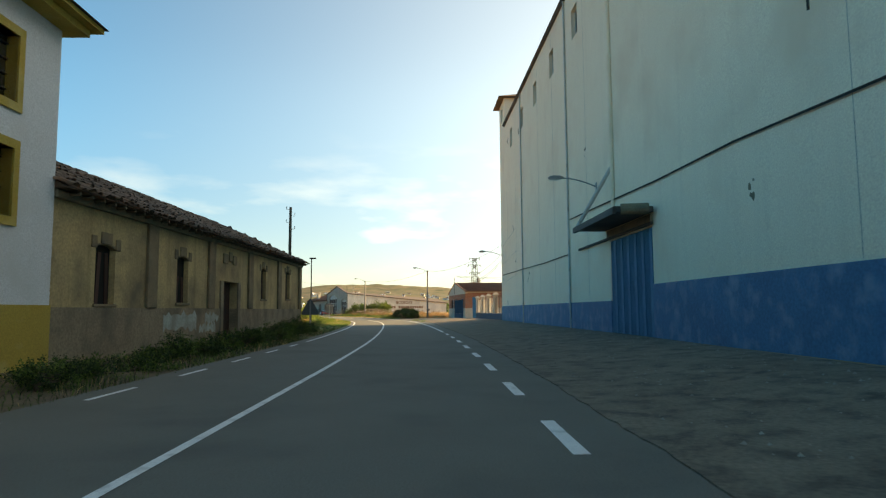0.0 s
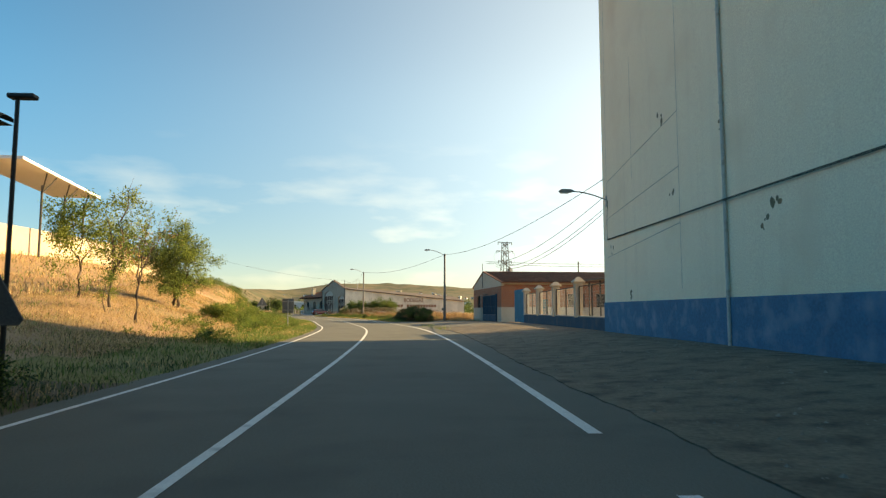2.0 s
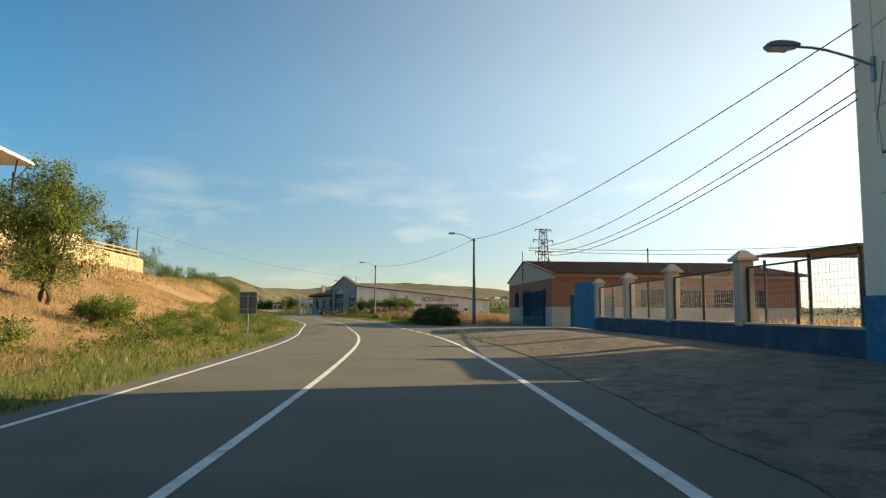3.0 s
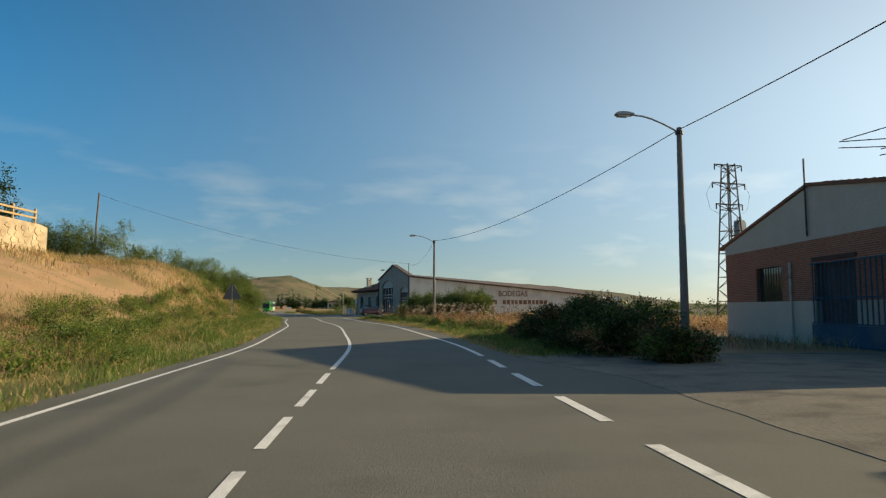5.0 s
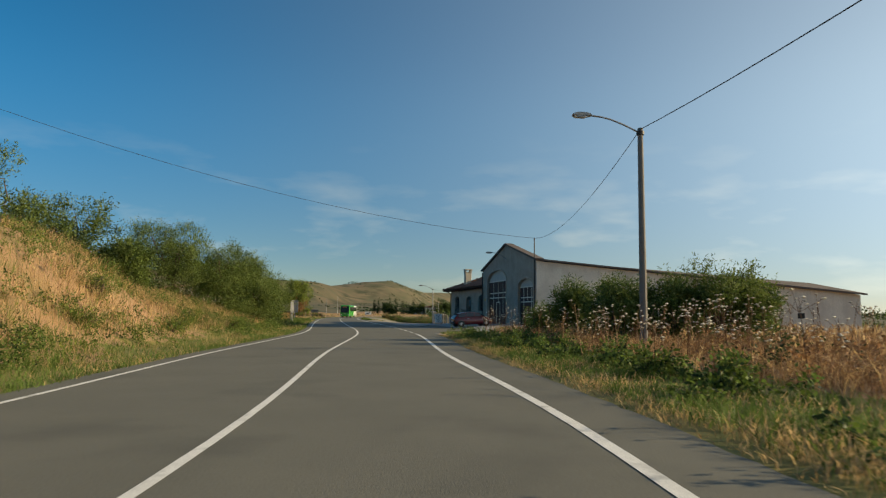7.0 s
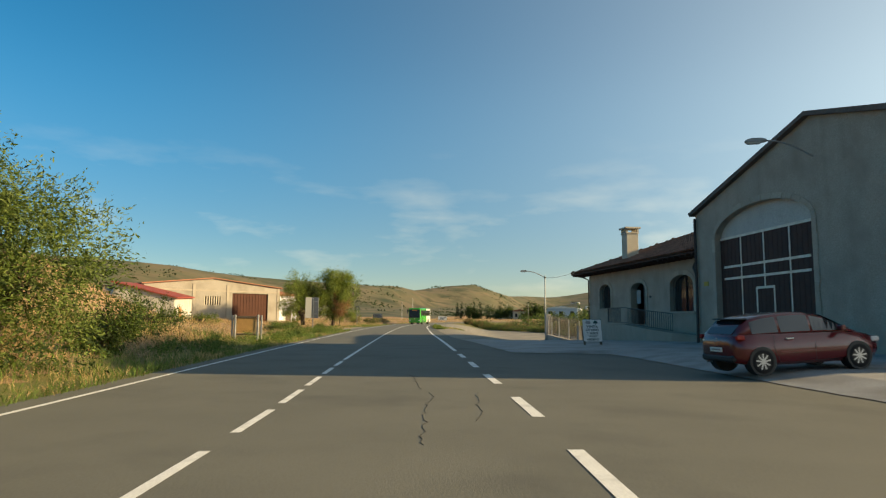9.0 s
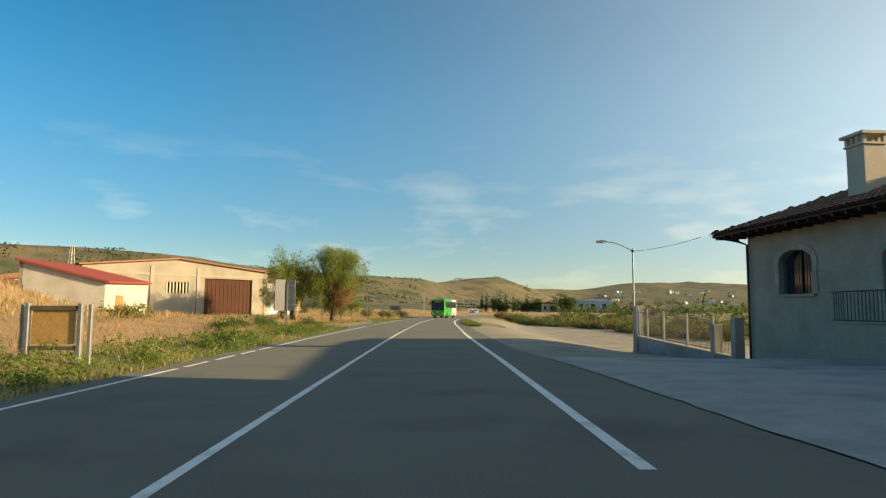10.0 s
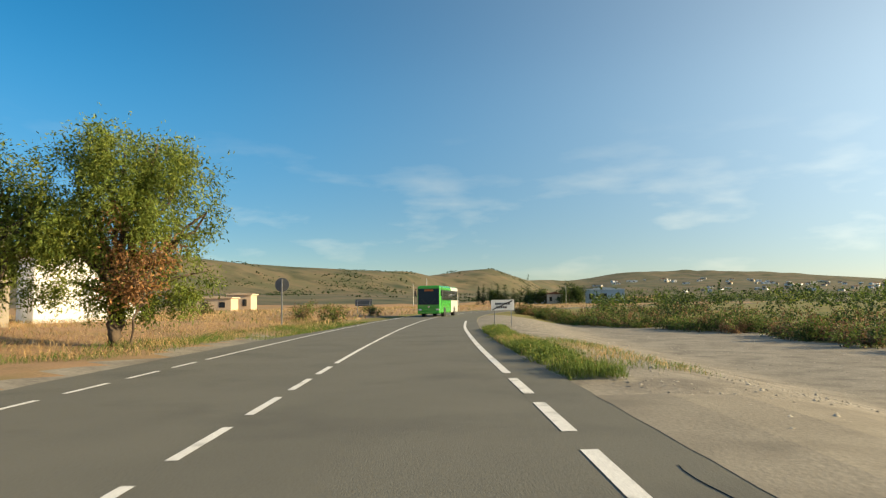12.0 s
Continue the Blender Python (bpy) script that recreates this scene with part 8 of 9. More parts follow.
def fan(az0, az1, r0, r1):
    def places(rng, n):
        az, r = np.radians(rng.uniform(az0, az1, n)), r0 + (r1 - r0) * rng.uniform(0, 1, n) ** 0.7
        x, y = -47 + r * np.sin(az), 214 + r * np.cos(az)
        keep = rough(x, y, 22.0) + rng.normal(0, 0.3, n) > -0.25
        return x[keep], y[keep]
    return places


thicket("scrub", "olive-green scrub and brush beyond the yard", 71, 520, behind_yard, 64000, 0.27, [M_LEAF, M_LEAF_DARK, M_LEAF_GREY, M_STALK], [0.2, 0.45, 0.15, 0.2], 0.35, 1.05)
thicket("orchard", "green orchards and hedges below the town", 72, 900, fan(-9, 48, 110, 420), 46000, 0.68, [M_LEAF, M_LEAF_DARK, M_LEAF_YELLOW], [0.3, 0.6, 0.1], 0.9, 2.2)
thicket("far_trees", "far trees between fields and town", 73, 700, fan(-12, 48, 420, 1400), 22000, 2.4, [M_LEAF, M_LEAF_DARK], [0.5, 0.5], 3.0, 6.0)
for i, (x, y) in enumerate(((-84.5, 284), (-86.0, 279), (-91, 296), (-79.5, 262), (-83, 268), (-74, 258), (-95, 268), (-100, 300))):
    bush(x, y, rs.uniform(0.9, 1.5), rs.uniform(0.9, 1.6), 260 + i, [M_LEAF, M_LEAF_GREY, M_STALK], [0.4, 0.3, 0.3], "small roadside shrub in dry grass", 1200, 0.15, "roadside_shrub", 0.45, 0.0, "roadside shrubs")


def cypress(x, y, h, r, seed):
    blobs = [(0, 0, h * (0.12 + 0.16 * k), r * (1 - 0.12 * k), r * (1 - 0.12 * k), h * 0.13) for k in range(6)]
    tree("cypress", x, y, "slender dark green cypress in the fields", "tree", blobs, 2600, 0.42, [M_LEAF_DARK], None, 0.15, 0.15, seed, twigs=6, group="cypresses")


for i, (px, h) in enumerate(((-190, 14), (-186.5, 13), (-176, 12.5), (-170.8, 13), (-165.5, 13.5), (-155.5, 18))):
    cypress(px, 640, h, 1.3, 300 + i)
for i, (x, y, r, h) in enumerate(((-180.5, 642, 4.2, 9.5), (-175.0, 641, 3.2, 7.5), (-134, 560, 6.5, 8.0), (-129, 556, 5.5, 7.0), (-112.5, 556, 6.0, 11.0), (-109, 560, 4.5, 8.0))):
    bush(x, y, r, h, 310 + i, [M_LEAF_DARK, M_LEAF], [0.7, 0.3], "round dark tree far out in the fields", 2600, 0.75, "field_tree", 0.55, 0.0, "field trees")


# ---- grasses ----
def blades(rng, x, y, h, w, bend=0.5):
    """Thin bent blades, two triangles each, at the places given."""
    n = len(x)
    z = height(x, y)
    a = rng.uniform(0, 2 * np.pi, n)
    ux, uy = np.cos(a), np.sin(a)
    lx, ly = rng.normal(0, bend, n) * h, rng.normal(0, bend, n) * h
    p = np.stack([x, y, z - 0.03], 1)
    side = np.stack([ux, uy, np.zeros(n)], 1) * (w / 2)[:, None]
    midp = p + np.stack([lx * 0.25, ly * 0.25, h * 0.55], 1)
    tip = p + np.stack([lx, ly, h * (1 - 0.18 * np.minimum(1, (lx**2 + ly**2) / h**2))], 1)
    v = np.stack([p, midp + side, midp - side, tip], 1).reshape(-1, 3)
    k = np.arange(n)[:, None] * 4
    return v, np.concatenate([np.concatenate([k, k + 1, k + 2], 1), np.concatenate([k + 2, k + 1, k + 3], 1)])


def sward(name, spots, h, w, mats, shares, seed, bend, label):
    rng = np.random.default_rng(seed)
    x, y = spots
    n = len(x)
    v, tri = blades(rng, x, y, rng.uniform(h[0], h[1], n) * (1 + 0.35 * rough(x, y, 2.0)).clip(0.4), rng.uniform(w[0], w[1], n), bend)
    clump = (rough(x, y, 0.9, seed) + rng.normal(0, 0.35, n))
    idx = np.searchsorted(np.quantile(clump, np.cumsum(shares)[:-1]), clump)
    ob = quick_mesh(name, v, tri, mats, np.concatenate([idx, idx]))
    return tagged(ob, label=label, category="grass", kind="stuff")


def scatter(seed, n, y0, y1, d0, d1, clump=0.0, power=1.0):
    """Random places between two stations and two offsets from the road's centre line."""
    rng = np.random.default_rng(seed)
    yy = rng.uniform(y0, y1, n)
    f0, f1 = (d if callable(d) else (lambda q, d=d: np.full_like(q, d)) for d in (d0, d1))
    a, b = f0(yy), f1(yy)
    d = a + (b - a) * rng.uniform(0, 1, n) ** power
    cx, sl = np.interp(yy, np.arange(-70, 480), LINE_X), np.interp(yy, np.arange(-70, 480), LINE_D)
    k = 1 / np.hypot(1, sl)
    x, y = cx + d * k, yy - d * k * sl
    bare = (yy > 220.5) & (yy < 240) & (d < -3) & (d > -np.interp(yy, [220, 229, 232, 240], [8.9, 8.2, 6.1, 6.3]))
    x, y = x[~bare], y[~bare]
    n = len(x)
    if clump:
        keep = rough(x, y, 1.3, seed) + rng.normal(0, 0.5, n) > clump
        x, y = x[keep], y[keep]
    return x, y


LEFT_D = np.vectorize(lambda q: left_edge(q) + 0.1)
sward("verge_grass", scatter(1, 130000, 36, 262, LEFT_D, lambda q: LEFT_D(q) - 4.2, -0.35, 1.2), (0.10, 0.34), (0.009, 0.020), [M_GRASS, M_LEAF, M_STRAW], [0.58, 0.24, 0.18], 1, 0.45, "green and straw verge grass along the road")
sward("bank_grass", scatter(2, 110000, 30, 92, -6.5, -18.0, -0.2), (0.10, 0.34), (0.008, 0.019), [M_STRAW, M_STALK, M_GRASS], [0.66, 0.2, 0.14], 2, 0.85, "dry golden grass covering the bank")
sward("far_bank_grass", scatter(3, 44000, 40, 222, -17.0, -42.0, -0.2), (0.3, 0.7), (0.03, 0.07), [M_STRAW, M_STALK, M_GRASS], [0.7, 0.15, 0.15], 3, 0.5, "dry golden grass higher on the bank")
sward("shed_field_grass", scatter(4, 110000, 180, 275, -7.0, -34.0, -0.2), (0.12, 0.40), (0.009, 0.022), [M_STRAW, M_STALK, M_GRASS], [0.62, 0.28, 0.10], 4, 0.8, "dry straw grass before the sheds")
sward("ruin_weeds", scatter(5, 26000, -14, 38, LEFT_D, lambda q: np.interp(q, [-12, 24, 26, 38], [-6.4, -5.6, -9, -10]), -0.1), (0.08, 0.28), (0.010, 0.022), [M_GRASS, M_LEAF_DARK, M_STRAW], [0.4, 0.5, 0.1], 5, 0.5, "dark green weeds at the foot of the derelict house")
sward("tall_bank_grass", scatter(21, 110000, 118, 186, -7.6, -22, -0.25), (0.35, 0.9), (0.009, 0.022), [M_STRAW, M_STALK, M_GRASS], [0.55, 0.17, 0.28], 21, 0.45, "tall golden grass on the hump of the bank")
sward("slope_grass", scatter(22, 7000, 90, 124, -11.5, -22, 0.25), (0.1, 0.3), (0.012, 0.03), [M_STRAW, M_STALK], [0.7, 0.3], 22, 0.5, "sparse dry grass on the bare slope")


def strip(y0, y1, d0, d1, edge=None):
    def places(rng, n):
        yy, d = rng.uniform(y0, y1, n), rng.uniform(0, 1, n)
        off = d0 + (d1 - d0) * d
        pts = [beside(q, (edge(q) if edge else 0) + o) for q, o in zip(yy, off)]
        x, y = np.array([p.x for p in pts]), np.array([p.y for p in pts])
        keep = rough(x, y, 2.4) + rng.normal(0, 0.35, n) > -0.1
        return x[keep], y[keep]
    return places


GREENS = [M_GRASS, M_LEAF, M_LEAF_DARK, M_LEAF_YELLOW]
thicket("bank_weeds", "green leafy weeds along the foot of the bank", 81, 460, strip(84, 128, -5.8, -12.4), 40000, 0.065, GREENS, [0.35, 0.32, 0.18, 0.15], 0.2, 0.7)
sward("bank_green_grass", scatter(25, 90000, 84, 130, lambda q: LEFT_D(q) - 1.6, -13.0, 0.25), (0.2, 0.65), (0.008, 0.018), [M_GRASS, M_LEAF, M_LEAF_YELLOW, M_STRAW], [0.4, 0.28, 0.12, 0.2], 25, 0.55, "green grass in tufts along the foot of the bank")
thicket("shed_verge_weeds", "green weeds along the verge before the sheds", 87, 420, strip(176, 219, -5.0, -8.6), 32000, 0.07, GREENS, [0.45, 0.3, 0.05, 0.2], 0.1, 0.36)
thicket("hump_weeds", "green weeds among golden grass", 82, 460, strip(122, 162, -5.6, -12.5), 42000, 0.08, GREENS, [0.35, 0.35, 0.15, 0.15], 0.25, 0.6)
thicket("verge_weeds", "low green weeds behind the verge", 83, 260, strip(38, 86, -5.2, -9.5), 26000, 0.08, GREENS, [0.45, 0.3, 0.05, 0.2], 0.15, 0.4)
thicket("field_brush", "tangled brown dry weeds beside the road", 84, 480, strip(101, 152, 4.6, 16, right_edge), 52000, 0.11, [M_STALK, M_LEAF_BROWN, M_STRAW, M_LEAF_DARK], [0.45, 0.15, 0.25, 0.15], 0.35, 0.75)
thicket("ditch_weeds", "dark green weeds in the roadside ditch", 85, 190, strip(99, 153, 0.9, 4.6, right_edge), 34000, 0.10, GREENS, [0.4, 0.3, 0.25, 0.05], 0.15, 0.4)
sward("verge_fringe", scatter(23, 11000, 86, 152, lambda q: RIGHT_OF(q) + 0.05, lambda q: RIGHT_OF(q) + 0.75, -0.2), (0.06, 0.22), (0.01, 0.022), [M_STRAW, M_GRASS], [0.85, 0.15], 23, 0.6, "fringe of straw at the asphalt's edge")
sward("right_verge_grass", scatter(6, 60000, 85, 153, lambda q: RIGHT_OF(q) + 0.35, lambda q: RIGHT_OF(q) + 3.9, -0.25, 1.1), (0.10, 0.32), (0.009, 0.022), [M_GRASS, M_LEAF, M_STRAW], [0.60, 0.25, 0.15], 6, 0.5, "green verge grass with straw at the edge")
sward("right_dry_field", scatter(7, 90000, 100, 152, lambda q: RIGHT_OF(q) + 3.7, lambda q: RIGHT_OF(q) + 24, -0.2, 1.3), (0.3, 0.9), (0.008, 0.020), [M_STALK, M_STRAW, M_LEAF_BROWN], [0.5, 0.3, 0.2], 7, 0.75, "tall reddish-brown dry weeds in the field")
sward("far_dry_field", scatter(12, 22000, 60, 165, lambda q: RIGHT_OF(q) + 22, lambda q: RIGHT_OF(q) + 90, -0.2, 1.3), (0.5, 1.0), (0.05, 0.1), [M_STALK, M_STRAW], [0.4, 0.6], 12, 0.3, "dry grass field behind the winery")
thicket("roadside_weeds", "green feathery weeds between road and gravel", 86, 130, strip(225, 244, 0.1, 0.6, right_edge), 9000, 0.05, [M_GRASS, M_LEAF, M_LEAF_YELLOW], [0.5, 0.25, 0.25], 0.12, 0.3)
sward("yard_weeds", scatter(8, 34000, 224.5, 246, lambda q: RIGHT_OF(q) + 0.05, lambda q: RIGHT_OF(q) + 1.15, -0.1), (0.10, 0.34), (0.008, 0.017), [M_GRASS, M_LEAF_GREY, M_LEAF_YELLOW, M_STRAW], [0.4, 0.25, 0.25, 0.1], 8, 0.4, "tufts of green weeds between road and gravel")
sward("gravel_weeds", scatter(9, 9000, 226, 237, lambda q: RIGHT_OF(q) + 1.2, lambda q: RIGHT_OF(q) + 3.6, 0.35), (0.08, 0.28), (0.008, 0.016), [M_GRASS, M_STRAW], [0.6, 0.4], 9, 0.5, "sparse weeds on the gravel yard")
sward("apron_weeds", scatter(10, 900, 56, 67, 4.9, 5.9, 0.3), (0.1, 0.4), (0.012, 0.03), [M_GRASS, M_LEAF_YELLOW], [0.6, 0.4], 10, 0.4, "weeds growing at the apron's edge")
sward("wall_foot_weeds", scatter(24, 9000, 86.5, 104, lambda q: RIGHT_OF(q) + 3.4, lambda q: RIGHT_OF(q) + 11.0, -0.1), (0.2, 0.65), (0.010, 0.024), [M_STALK, M_STRAW, M_GRASS], [0.45, 0.4, 0.15], 24, 0.45, "dry brown weeds round the lamp post and warehouse")
sward("far_field_grass", scatter(11, 26000, 255, 420, -6, -60, -0.1), (0.25, 0.6), (0.04, 0.09), [M_STRAW, M_STALK, M_GRASS], [0.7, 0.15, 0.15], 11, 0.5, "dry field grass beyond the sheds")


def yard_stones():
    """Small pale stones strewn over the gravel."""
    r = np.random.default_rng(63)
    x, y = scatter(64, 9000, 214, 275, lambda q: RIGHT_OF(q) + 0.9, lambda q: RIGHT_OF(q) + 21, -0.1, 1.2)
    m = len(x)
    z = height(x, y)
    size = r.uniform(0.012, 0.04, (m, 1, 1)) * (1 + 1.2 * (r.uniform(size=(m, 1, 1)) > 0.97))
    shape = np.array([(1, 0, 0), (0.1, 1, 0), (-1, 0.1, 0), (0, -0.9, 0), (0.1, 0.1, 0.7)])
    v = np.stack([x, y, z], 1)[:, None] + shape[None] * (1 + 0.3 * r.normal(size=(m, 5, 3))) * size
    f = np.array([(0, 1, 4), (1, 2, 4), (2, 3, 4), (3, 0, 4)])[None] + (np.arange(m) * 5)[:, None, None]
    tagged(quick_mesh("yard_stones", v.reshape(-1, 3), f.reshape(-1, 3), [M_STONES]), label="small pale stones strewn over the gravel", category="stones", kind="stuff")


M_STONES = material("loose_stones", (0.40, 0.37, 0.31), (0.26, 0.24, 0.20), 0.95, 3.0, 20, 0.2, per_island=0.4)
yard_stones()


# dead weed stalks with pale seed heads beside the lamp
def seed_heads():
    rng = np.random.default_rng(44)
    x, y = scatter(45, 400, 108, 150, lambda q: RIGHT_OF(q) + 2.6, lambda q: RIGHT_OF(q) + 11)
    z = height(x, y)
    bm = bmesh.new()
    hv, hf = [], []
    for i in range(len(x)):
        h = rng.uniform(0.8, 1.7)
        top = Vector((x[i] + rng.normal(0, 0.15), y[i] + rng.normal(0, 0.15), z[i] + h))
        pipe(bm, [(x[i], y[i], z[i] - 0.05), top], [0.012, 0.006], 3)
        for _ in range(rng.integers(2, 6)):
            p = top + Vector(rng.normal(0, 0.12, 3).tolist())
            pipe(bm, [top - Vector((0, 0, 0.25)), p], [0.006, 0.004], 3)
            s = rng.uniform(0.03, 0.06)
            k = len(hv)
            hv += [(p.x + s, p.y, p.z), (p.x - s, p.y, p.z), (p.x, p.y + s, p.z), (p.x, p.y - s, p.z), (p.x, p.y, p.z + s * 0.5), (p.x, p.y, p.z - s * 0.5)]
            hf += [(k + a, k + b, k + c) for a, b, c in ((0, 2, 4), (2, 1, 4), (1, 3, 4), (3, 0, 4), (2, 0, 5), (1, 2, 5), (3, 1, 5), (0, 3, 5))]
    ob = link("dead_stalks", bm, M_STALK)
    tagged(ob, label="tall dead weed stalks in the dry field", category="weeds", kind="stuff")
    ob = raw("seed_heads", hv, hf, M_STRAW_PALE)
    tagged(ob, label="pale dry seed heads on dead stalks", category="weeds", kind="stuff")


M_STRAW_PALE = leafy("pale_seed_heads", (0.75, 0.70, 0.58), (0.62, 0.56, 0.45), 0.25)
seed_heads()


# ---- structures on the bank and in the distance ----
def bank_walls():
    z = 5.0
    t = thing("retaining_wall", along((-36.1, 116.6), (-34.6, 92.0), z), "pale rough stone retaining wall with a railing", "wall")
    part("wall", prism(bmesh.new(), [(0, -1.5), (24.6, -1.5), (24.6, 3.1), (1.0, 2.75), (0.0, 2.6)], -0.7, 0.0), M_ROCK, t)
    pr = random.Random(8)
    for row in range(5):                                # rough many-sided stones of the face
        x = pr.uniform(0.0, 0.4)
        while x < 23.4:
            w = pr.uniform(0.45, 1.15)
            cx, cz, rx, rz = x + w / 2, 0.08 + 0.55 * row + pr.uniform(-0.12, 0.12), w * 0.52, pr.uniform(0.22, 0.34)
            q = [(cx + rx * pr.uniform(0.75, 1.0) * math.cos(a), cz + rz * pr.uniform(0.75, 1.0) * math.sin(a)) for a in (math.tau * (i + pr.uniform(-0.25, 0.25)) / 7 for i in range(7))]
            part("stone", prism(bmesh.new(), q, -0.02, pr.uniform(0.02, 0.07)), M_ROCK, t)
            x += w
    for k in range(9):
        part("post", box(bmesh.new(), 1.0 + 2.6 * k, 1.14 + 2.6 * k, -0.4, -0.28, 2.6, 3.95 + 0.02 * k), M_RAIL_WOOD, t)
    part("rail", box(bmesh.new(), 1.0, 22.0, -0.30, -0.24, 3.6, 3.74), M_RAIL_WOOD, t)
    part("rail", box(bmesh.new(), 1.0, 22.0, -0.30, -0.24, 3.15, 3.29), M_RAIL_WOOD, t)
    z = ground_z(-34, 80)
    t = thing("garden_wall", along((-33.5, 96.0), (-36.5, 62.0), z - 0.8), "pale rendered boundary wall above the bank", "wall")
    part("wall", box(bmesh.new(), 0, 34, -0.3, 0, 0, 3.6), M_PALE_WALL, t)
    t = thing("flat_canopy", along((-35.1, 90.7), (-32.9, 75.6), 6.1), "white flat canopy on dark steel trestles", "canopy")
    part("roof", box(bmesh.new(), 0, 21, -5, 0.0, 8.35, 8.62), M_WHITE_PAINT, t)
    for x in (1.6, 7.5, 13.4):
        bm = rod(bmesh.new(), (x, -1.2, 0), (x, -1.2, 7.4), 0.12)
        for s in (-1.2, 1.2):
            rod(bm, (x, -1.2, 6.6), (x + s, -0.4, 8.35), 0.07)
        part("trestle", bm, M_IRON, t)
    tree("conifer", -38.6, 114.2, "dark conifer above the retaining wall", "tree", [(0, 0, 2.0 + k, 1.6 - 0.32 * k, 1.6 - 0.32 * k, 0.8) for k in range(5)], 3000, 0.22, [M_LEAF_DARK], None, 0.1, 0.3, 401)


M_ROCK = material("pale_rock_wall", (0.46, 0.37, 0.25), (0.34, 0.27, 0.18), 0.95, 1.0, 8, 0.9, 4, stain=(0.24, 0.19, 0.13), stain_scale=0.9, per_object=0.18)
M_RAIL_WOOD = material("pale_rail_wood", (0.42, 0.30, 0.16), (0.32, 0.23, 0.12), 0.85, 3.0, 20, 0.1)
M_PALE_WALL = material("pale_peach_render", (0.55, 0.44, 0.33), (0.48, 0.38, 0.28), 0.95, 0.4, 15, 0.1)
bank_walls()


def far_building(x, y, w, d, h, heading, mat, roof, label, ridge=0.0, rows=1, cols=4, z=None):
    z = ground_z(x, y) - 0.5 if z is None else z
    t = thing("far_building", pose(x, y, z, 0, 0, heading), label, "building", "distant buildings")
    part("wall", box(bmesh.new(), -w / 2, w / 2, -d / 2, d / 2, 0, h), mat, t)
    bm = prism(bmesh.new(), [(-w / 2 - 0.4, h), (w / 2 + 0.4, h), (w / 2 + 0.4, h + 0.3), (0, h + 0.3 + ridge), (-w / 2 - 0.4, h + 0.3)], -d / 2 - 0.4, d / 2 + 0.4)
    part("roof", bm, roof, t)
    for r in range(rows):
        for c in range(cols):
            x0 = -w / 2 + w * (c + 0.3) / cols
            part("window", box(bmesh.new(), x0, x0 + w * 0.35 / cols, -d / 2 - 0.05, -d / 2 + 0.02, h * (r + 0.35) / rows, h * (r + 0.75) / rows), M_GLASS_DARK, t)


M_BLUE_SHED = material("pale_blue_cladding", (0.42, 0.49, 0.55), (0.36, 0.42, 0.48), 0.6, 0.2, 5, 0.0)
far_building(-97, 575, 20, 18, 7.5, 8, M_BLUE_SHED, M_WHITE_PAINT, "pale blue clad warehouse with a white roof", 1.0, 1, 3)
far_building(-121, 558, 8, 8, 5.5, 20, M_CREAM, M_TILE, "small cream house among trees", 1.0, 1, 2)
far_building(-146, 640, 20, 12, 6, 10, M_BLUE_SHED, M_WHITE_PAINT, "long pale farm building in the fields", 0.6, 1, 5)
far_building(-158.1, 343.9, 8, 7, 3.4, 25, M_PALE_WALL, M_PALE_WALL, "peach-coloured farmhouse in the fields", 0.3, 1, 2)
far_building(-159.7, 355, 6, 7, 4.4, 25, M_PALE_WALL, M_PALE_WALL, "low peach-coloured farm building", 0.3, 1, 2)
far_building(-136, 250, 12, 9, 6.0, 60, M_CREAM, M_TILE, "cream village house on the hillside", 1.2, 2, 3)
far_building(-128, 238, 9, 8, 4.5, 50, M_WHITE_WALL, M_TILE, "white village house on the hillside", 1.0, 1, 2)
rt = random.Random(91)
for k in range(70):
    az, r = radians(rt.uniform(-9, 15)), rt.uniform(1300, 2100)
    w = rt.choice((6, 8, 10, 17))
    far_building(-47 + r * math.sin(az), 214 + r * math.cos(az), w, 10, rt.uniform(3, 5), rt.uniform(-30, 30), rt.choice((M_WHITE_WALL, M_WHITE_WALL, M_CREAM)), rt.choice((M_TILE, M_WHITE_PAINT)), "small pale building of the distant town", 1.2, 1, 1)


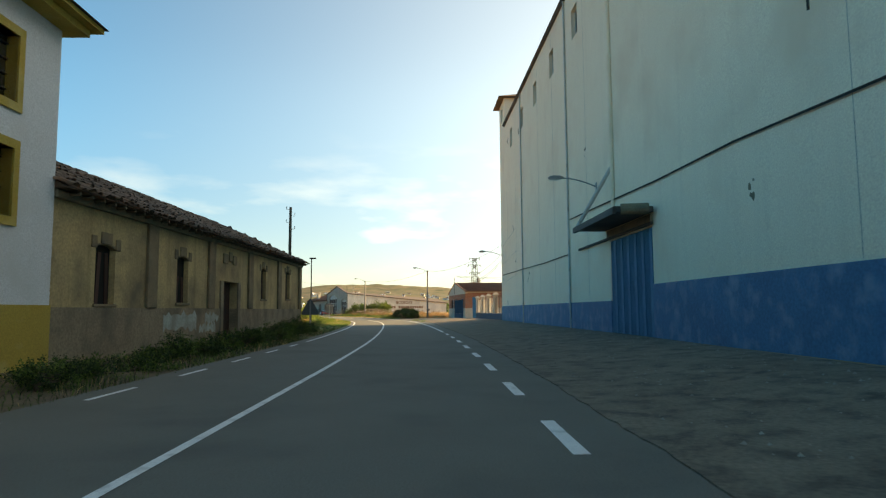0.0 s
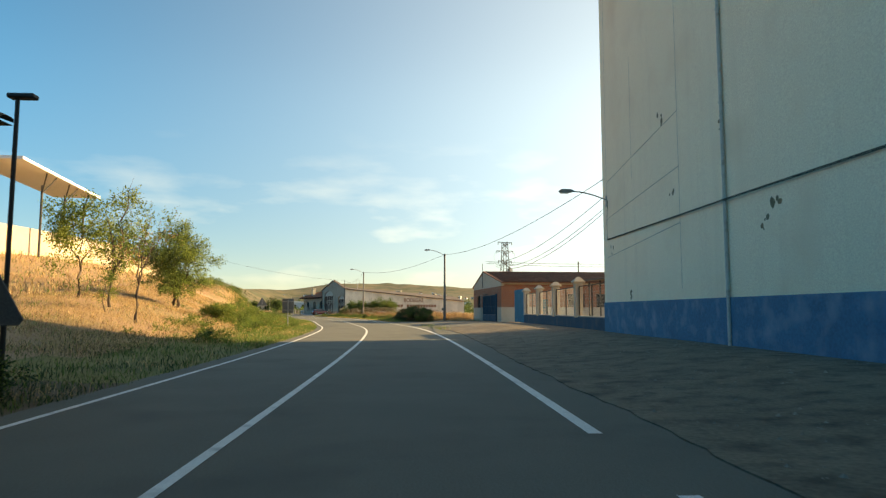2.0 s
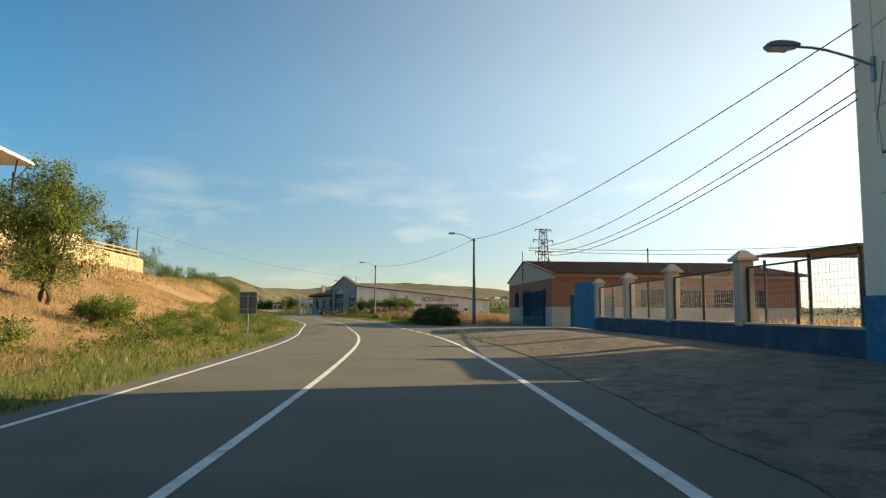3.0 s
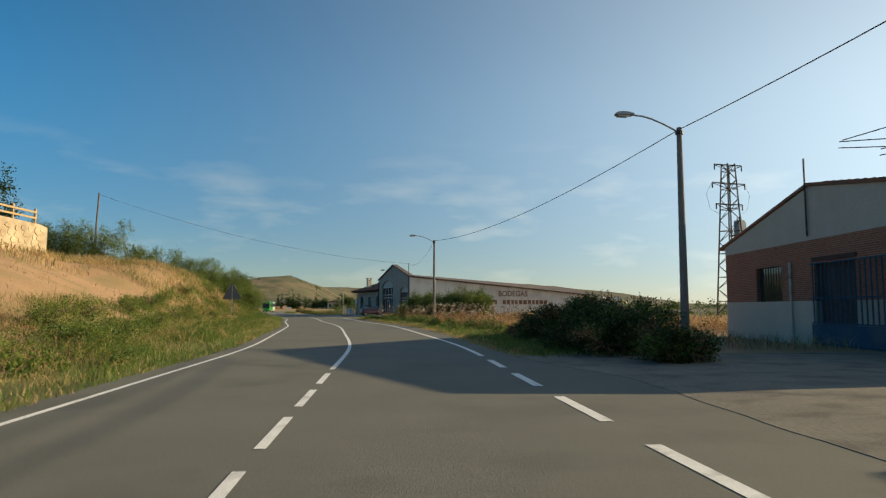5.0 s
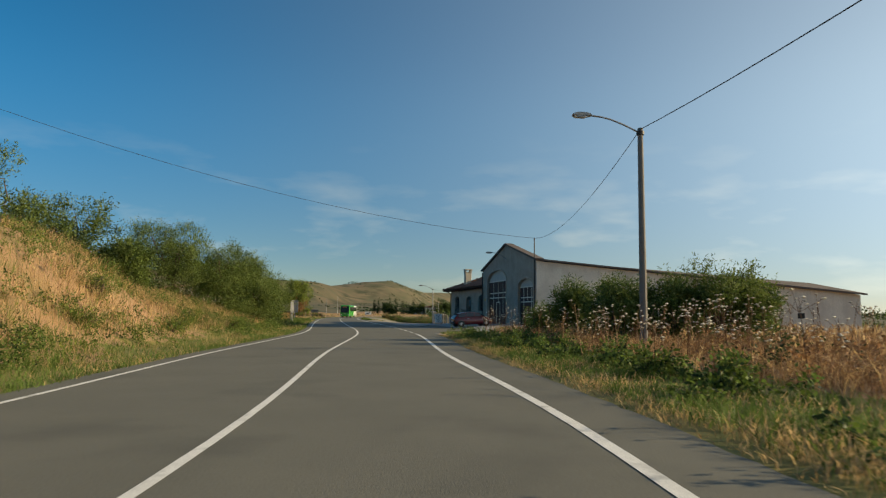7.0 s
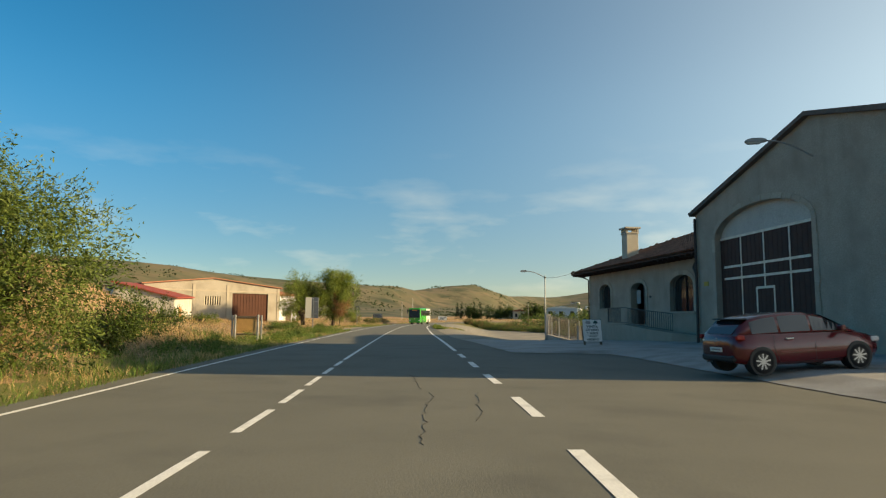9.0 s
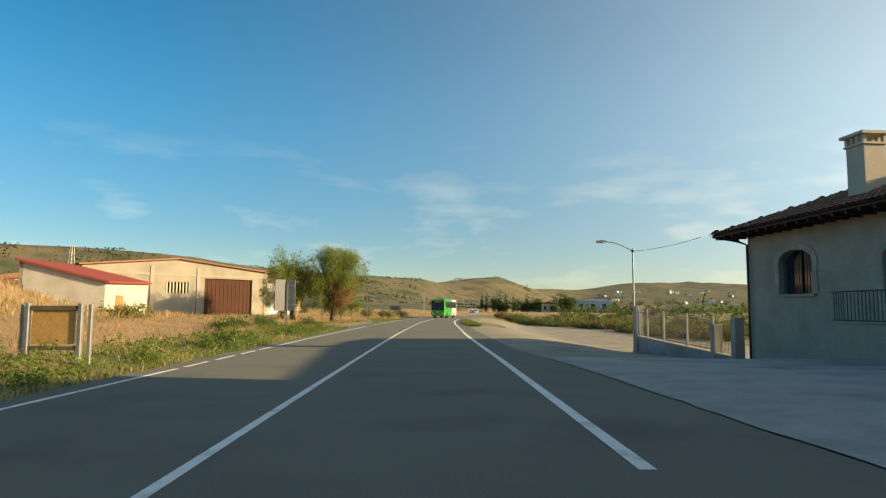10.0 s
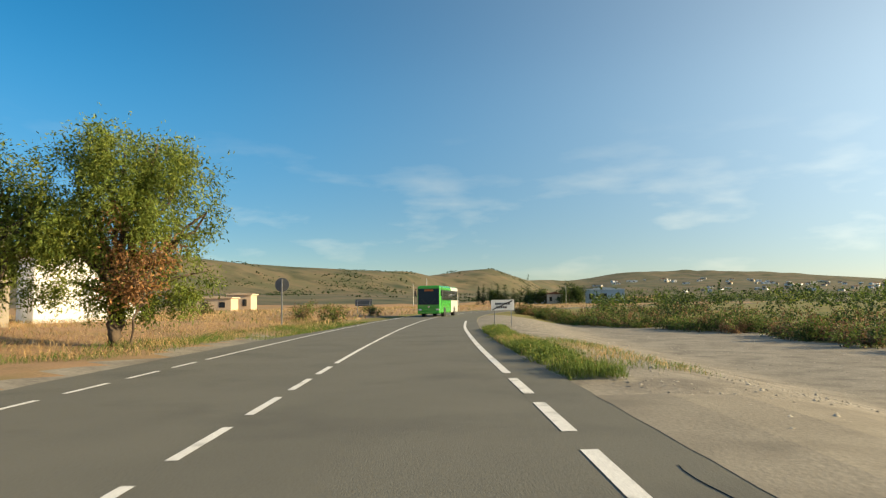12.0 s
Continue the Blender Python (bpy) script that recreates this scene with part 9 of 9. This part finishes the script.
def far_posts():
    for x, y, h in ((-150, 640, 12), (-190, 600, 9), (-140, 420, 8), (-118, 380, 8), (-112, 545, 9)):
        t = thing("field_pole", pose(x, y, ground_z(x, y)), "thin pale pole in the fields", "pole", "field poles")
        part("pole", rod(bmesh.new(), (0, 0, -0.2), (0, 0, h), 0.12, 0.08), M_GALV, t)
    x, y = -22.8, 310.0
    t = thing("yard_mast", pose(x, y, ground_z(x, y)), "slim mast with a small ring at its head", "mast")
    h = 12.6 - ground_z(x, y)
    part("pole", rod(bmesh.new(), (0, 0, -0.2), (0, 0, h), 0.2, 0.1), M_GALV, t)
    bm = bmesh.new()
    for s in (-1, 1):
        pipe(bm, [(0, 0, h), (s * 0.7, 0, h + 0.9), (s * 0.85, 0, h + 1.7), (s * 0.4, 0, h + 2.2), (0, 0, h + 2.2)], 0.07, 5)
    part("ring", bm, M_GALV, t)
    x, y = -230, 330
    t = thing("steel_tower", pose(x, y, ground_z(x, y)), "pale lattice tower on the hillside", "pylon")
    for sx, sy in ((-1, -1), (1, -1), (1, 1), (-1, 1)):
        part("leg", rod(bmesh.new(), (sx * 1.2, sy * 1.2, -0.3), (sx * 0.4, sy * 0.4, 22), 0.12, n=4), M_GALV, t)
    bm = bmesh.new()
    for k in range(12):
        a, b = 1.2 - 0.067 * k, 1.2 - 0.067 * (k + 1)
        rod(bm, (-a, -a, k * 1.83), (b, -b, (k + 1) * 1.83), 0.07, n=4)
        rod(bm, (a, a, k * 1.83), (-b, b, (k + 1) * 1.83), 0.07, n=4)
    for dz in (0, 2.5):
        rod(bm, (-3, 0, 21 - dz), (3, 0, 21 - dz), 0.1, n=4)
    part("bracing", bm, M_GALV, t)


far_posts()
# dark scrub on the near hillsides, far woods as one mass
rng = np.random.default_rng(5)
n = 34000
az, r = np.radians(rng.uniform(-75, -8, n)), rng.uniform(620, 1600, n)
fx, fy = -47 + r * np.sin(az), 214 + r * np.cos(az)
keep = rough(fx, fy, 45.0) + 0.6 * rough(fx, fy, 14.0, 2.0) + rng.normal(0, 0.16, n) > 0.28
fx, fy, fr = fx[keep], fy[keep], r[keep]
fz = height(fx, fy)
tv, tf = [], []
base = np.array([(0, 0, -0.3), (0.9, 0.2, 0.5), (0.3, 0.9, 0.7), (-0.6, 0.7, 0.5), (-0.9, -0.3, 0.6), (0.1, -0.9, 0.5), (0.1, 0, 1.2)])
tri7 = np.array([(0, 1, 2), (0, 2, 3), (0, 3, 4), (0, 4, 5), (0, 5, 1), (6, 2, 1), (6, 3, 2), (6, 4, 3), (6, 5, 4), (6, 1, 5)])
s = rng.uniform(0.6, 1.5, len(fx))
vv = (base[None] * (1 + rng.normal(0, 0.2, (len(fx), 7, 3)))) * s[:, None, None] + np.stack([fx, fy, fz], 1)[:, None]
ff = tri7[None] + (np.arange(len(fx)) * 7)[:, None, None]
tagged(quick_mesh("hillside_scrub", vv.reshape(-1, 3), ff.reshape(-1, 3), [M_LEAF_DARK]), label="dark scrub scattered over the far hillsides", category="scrub", kind="stuff")
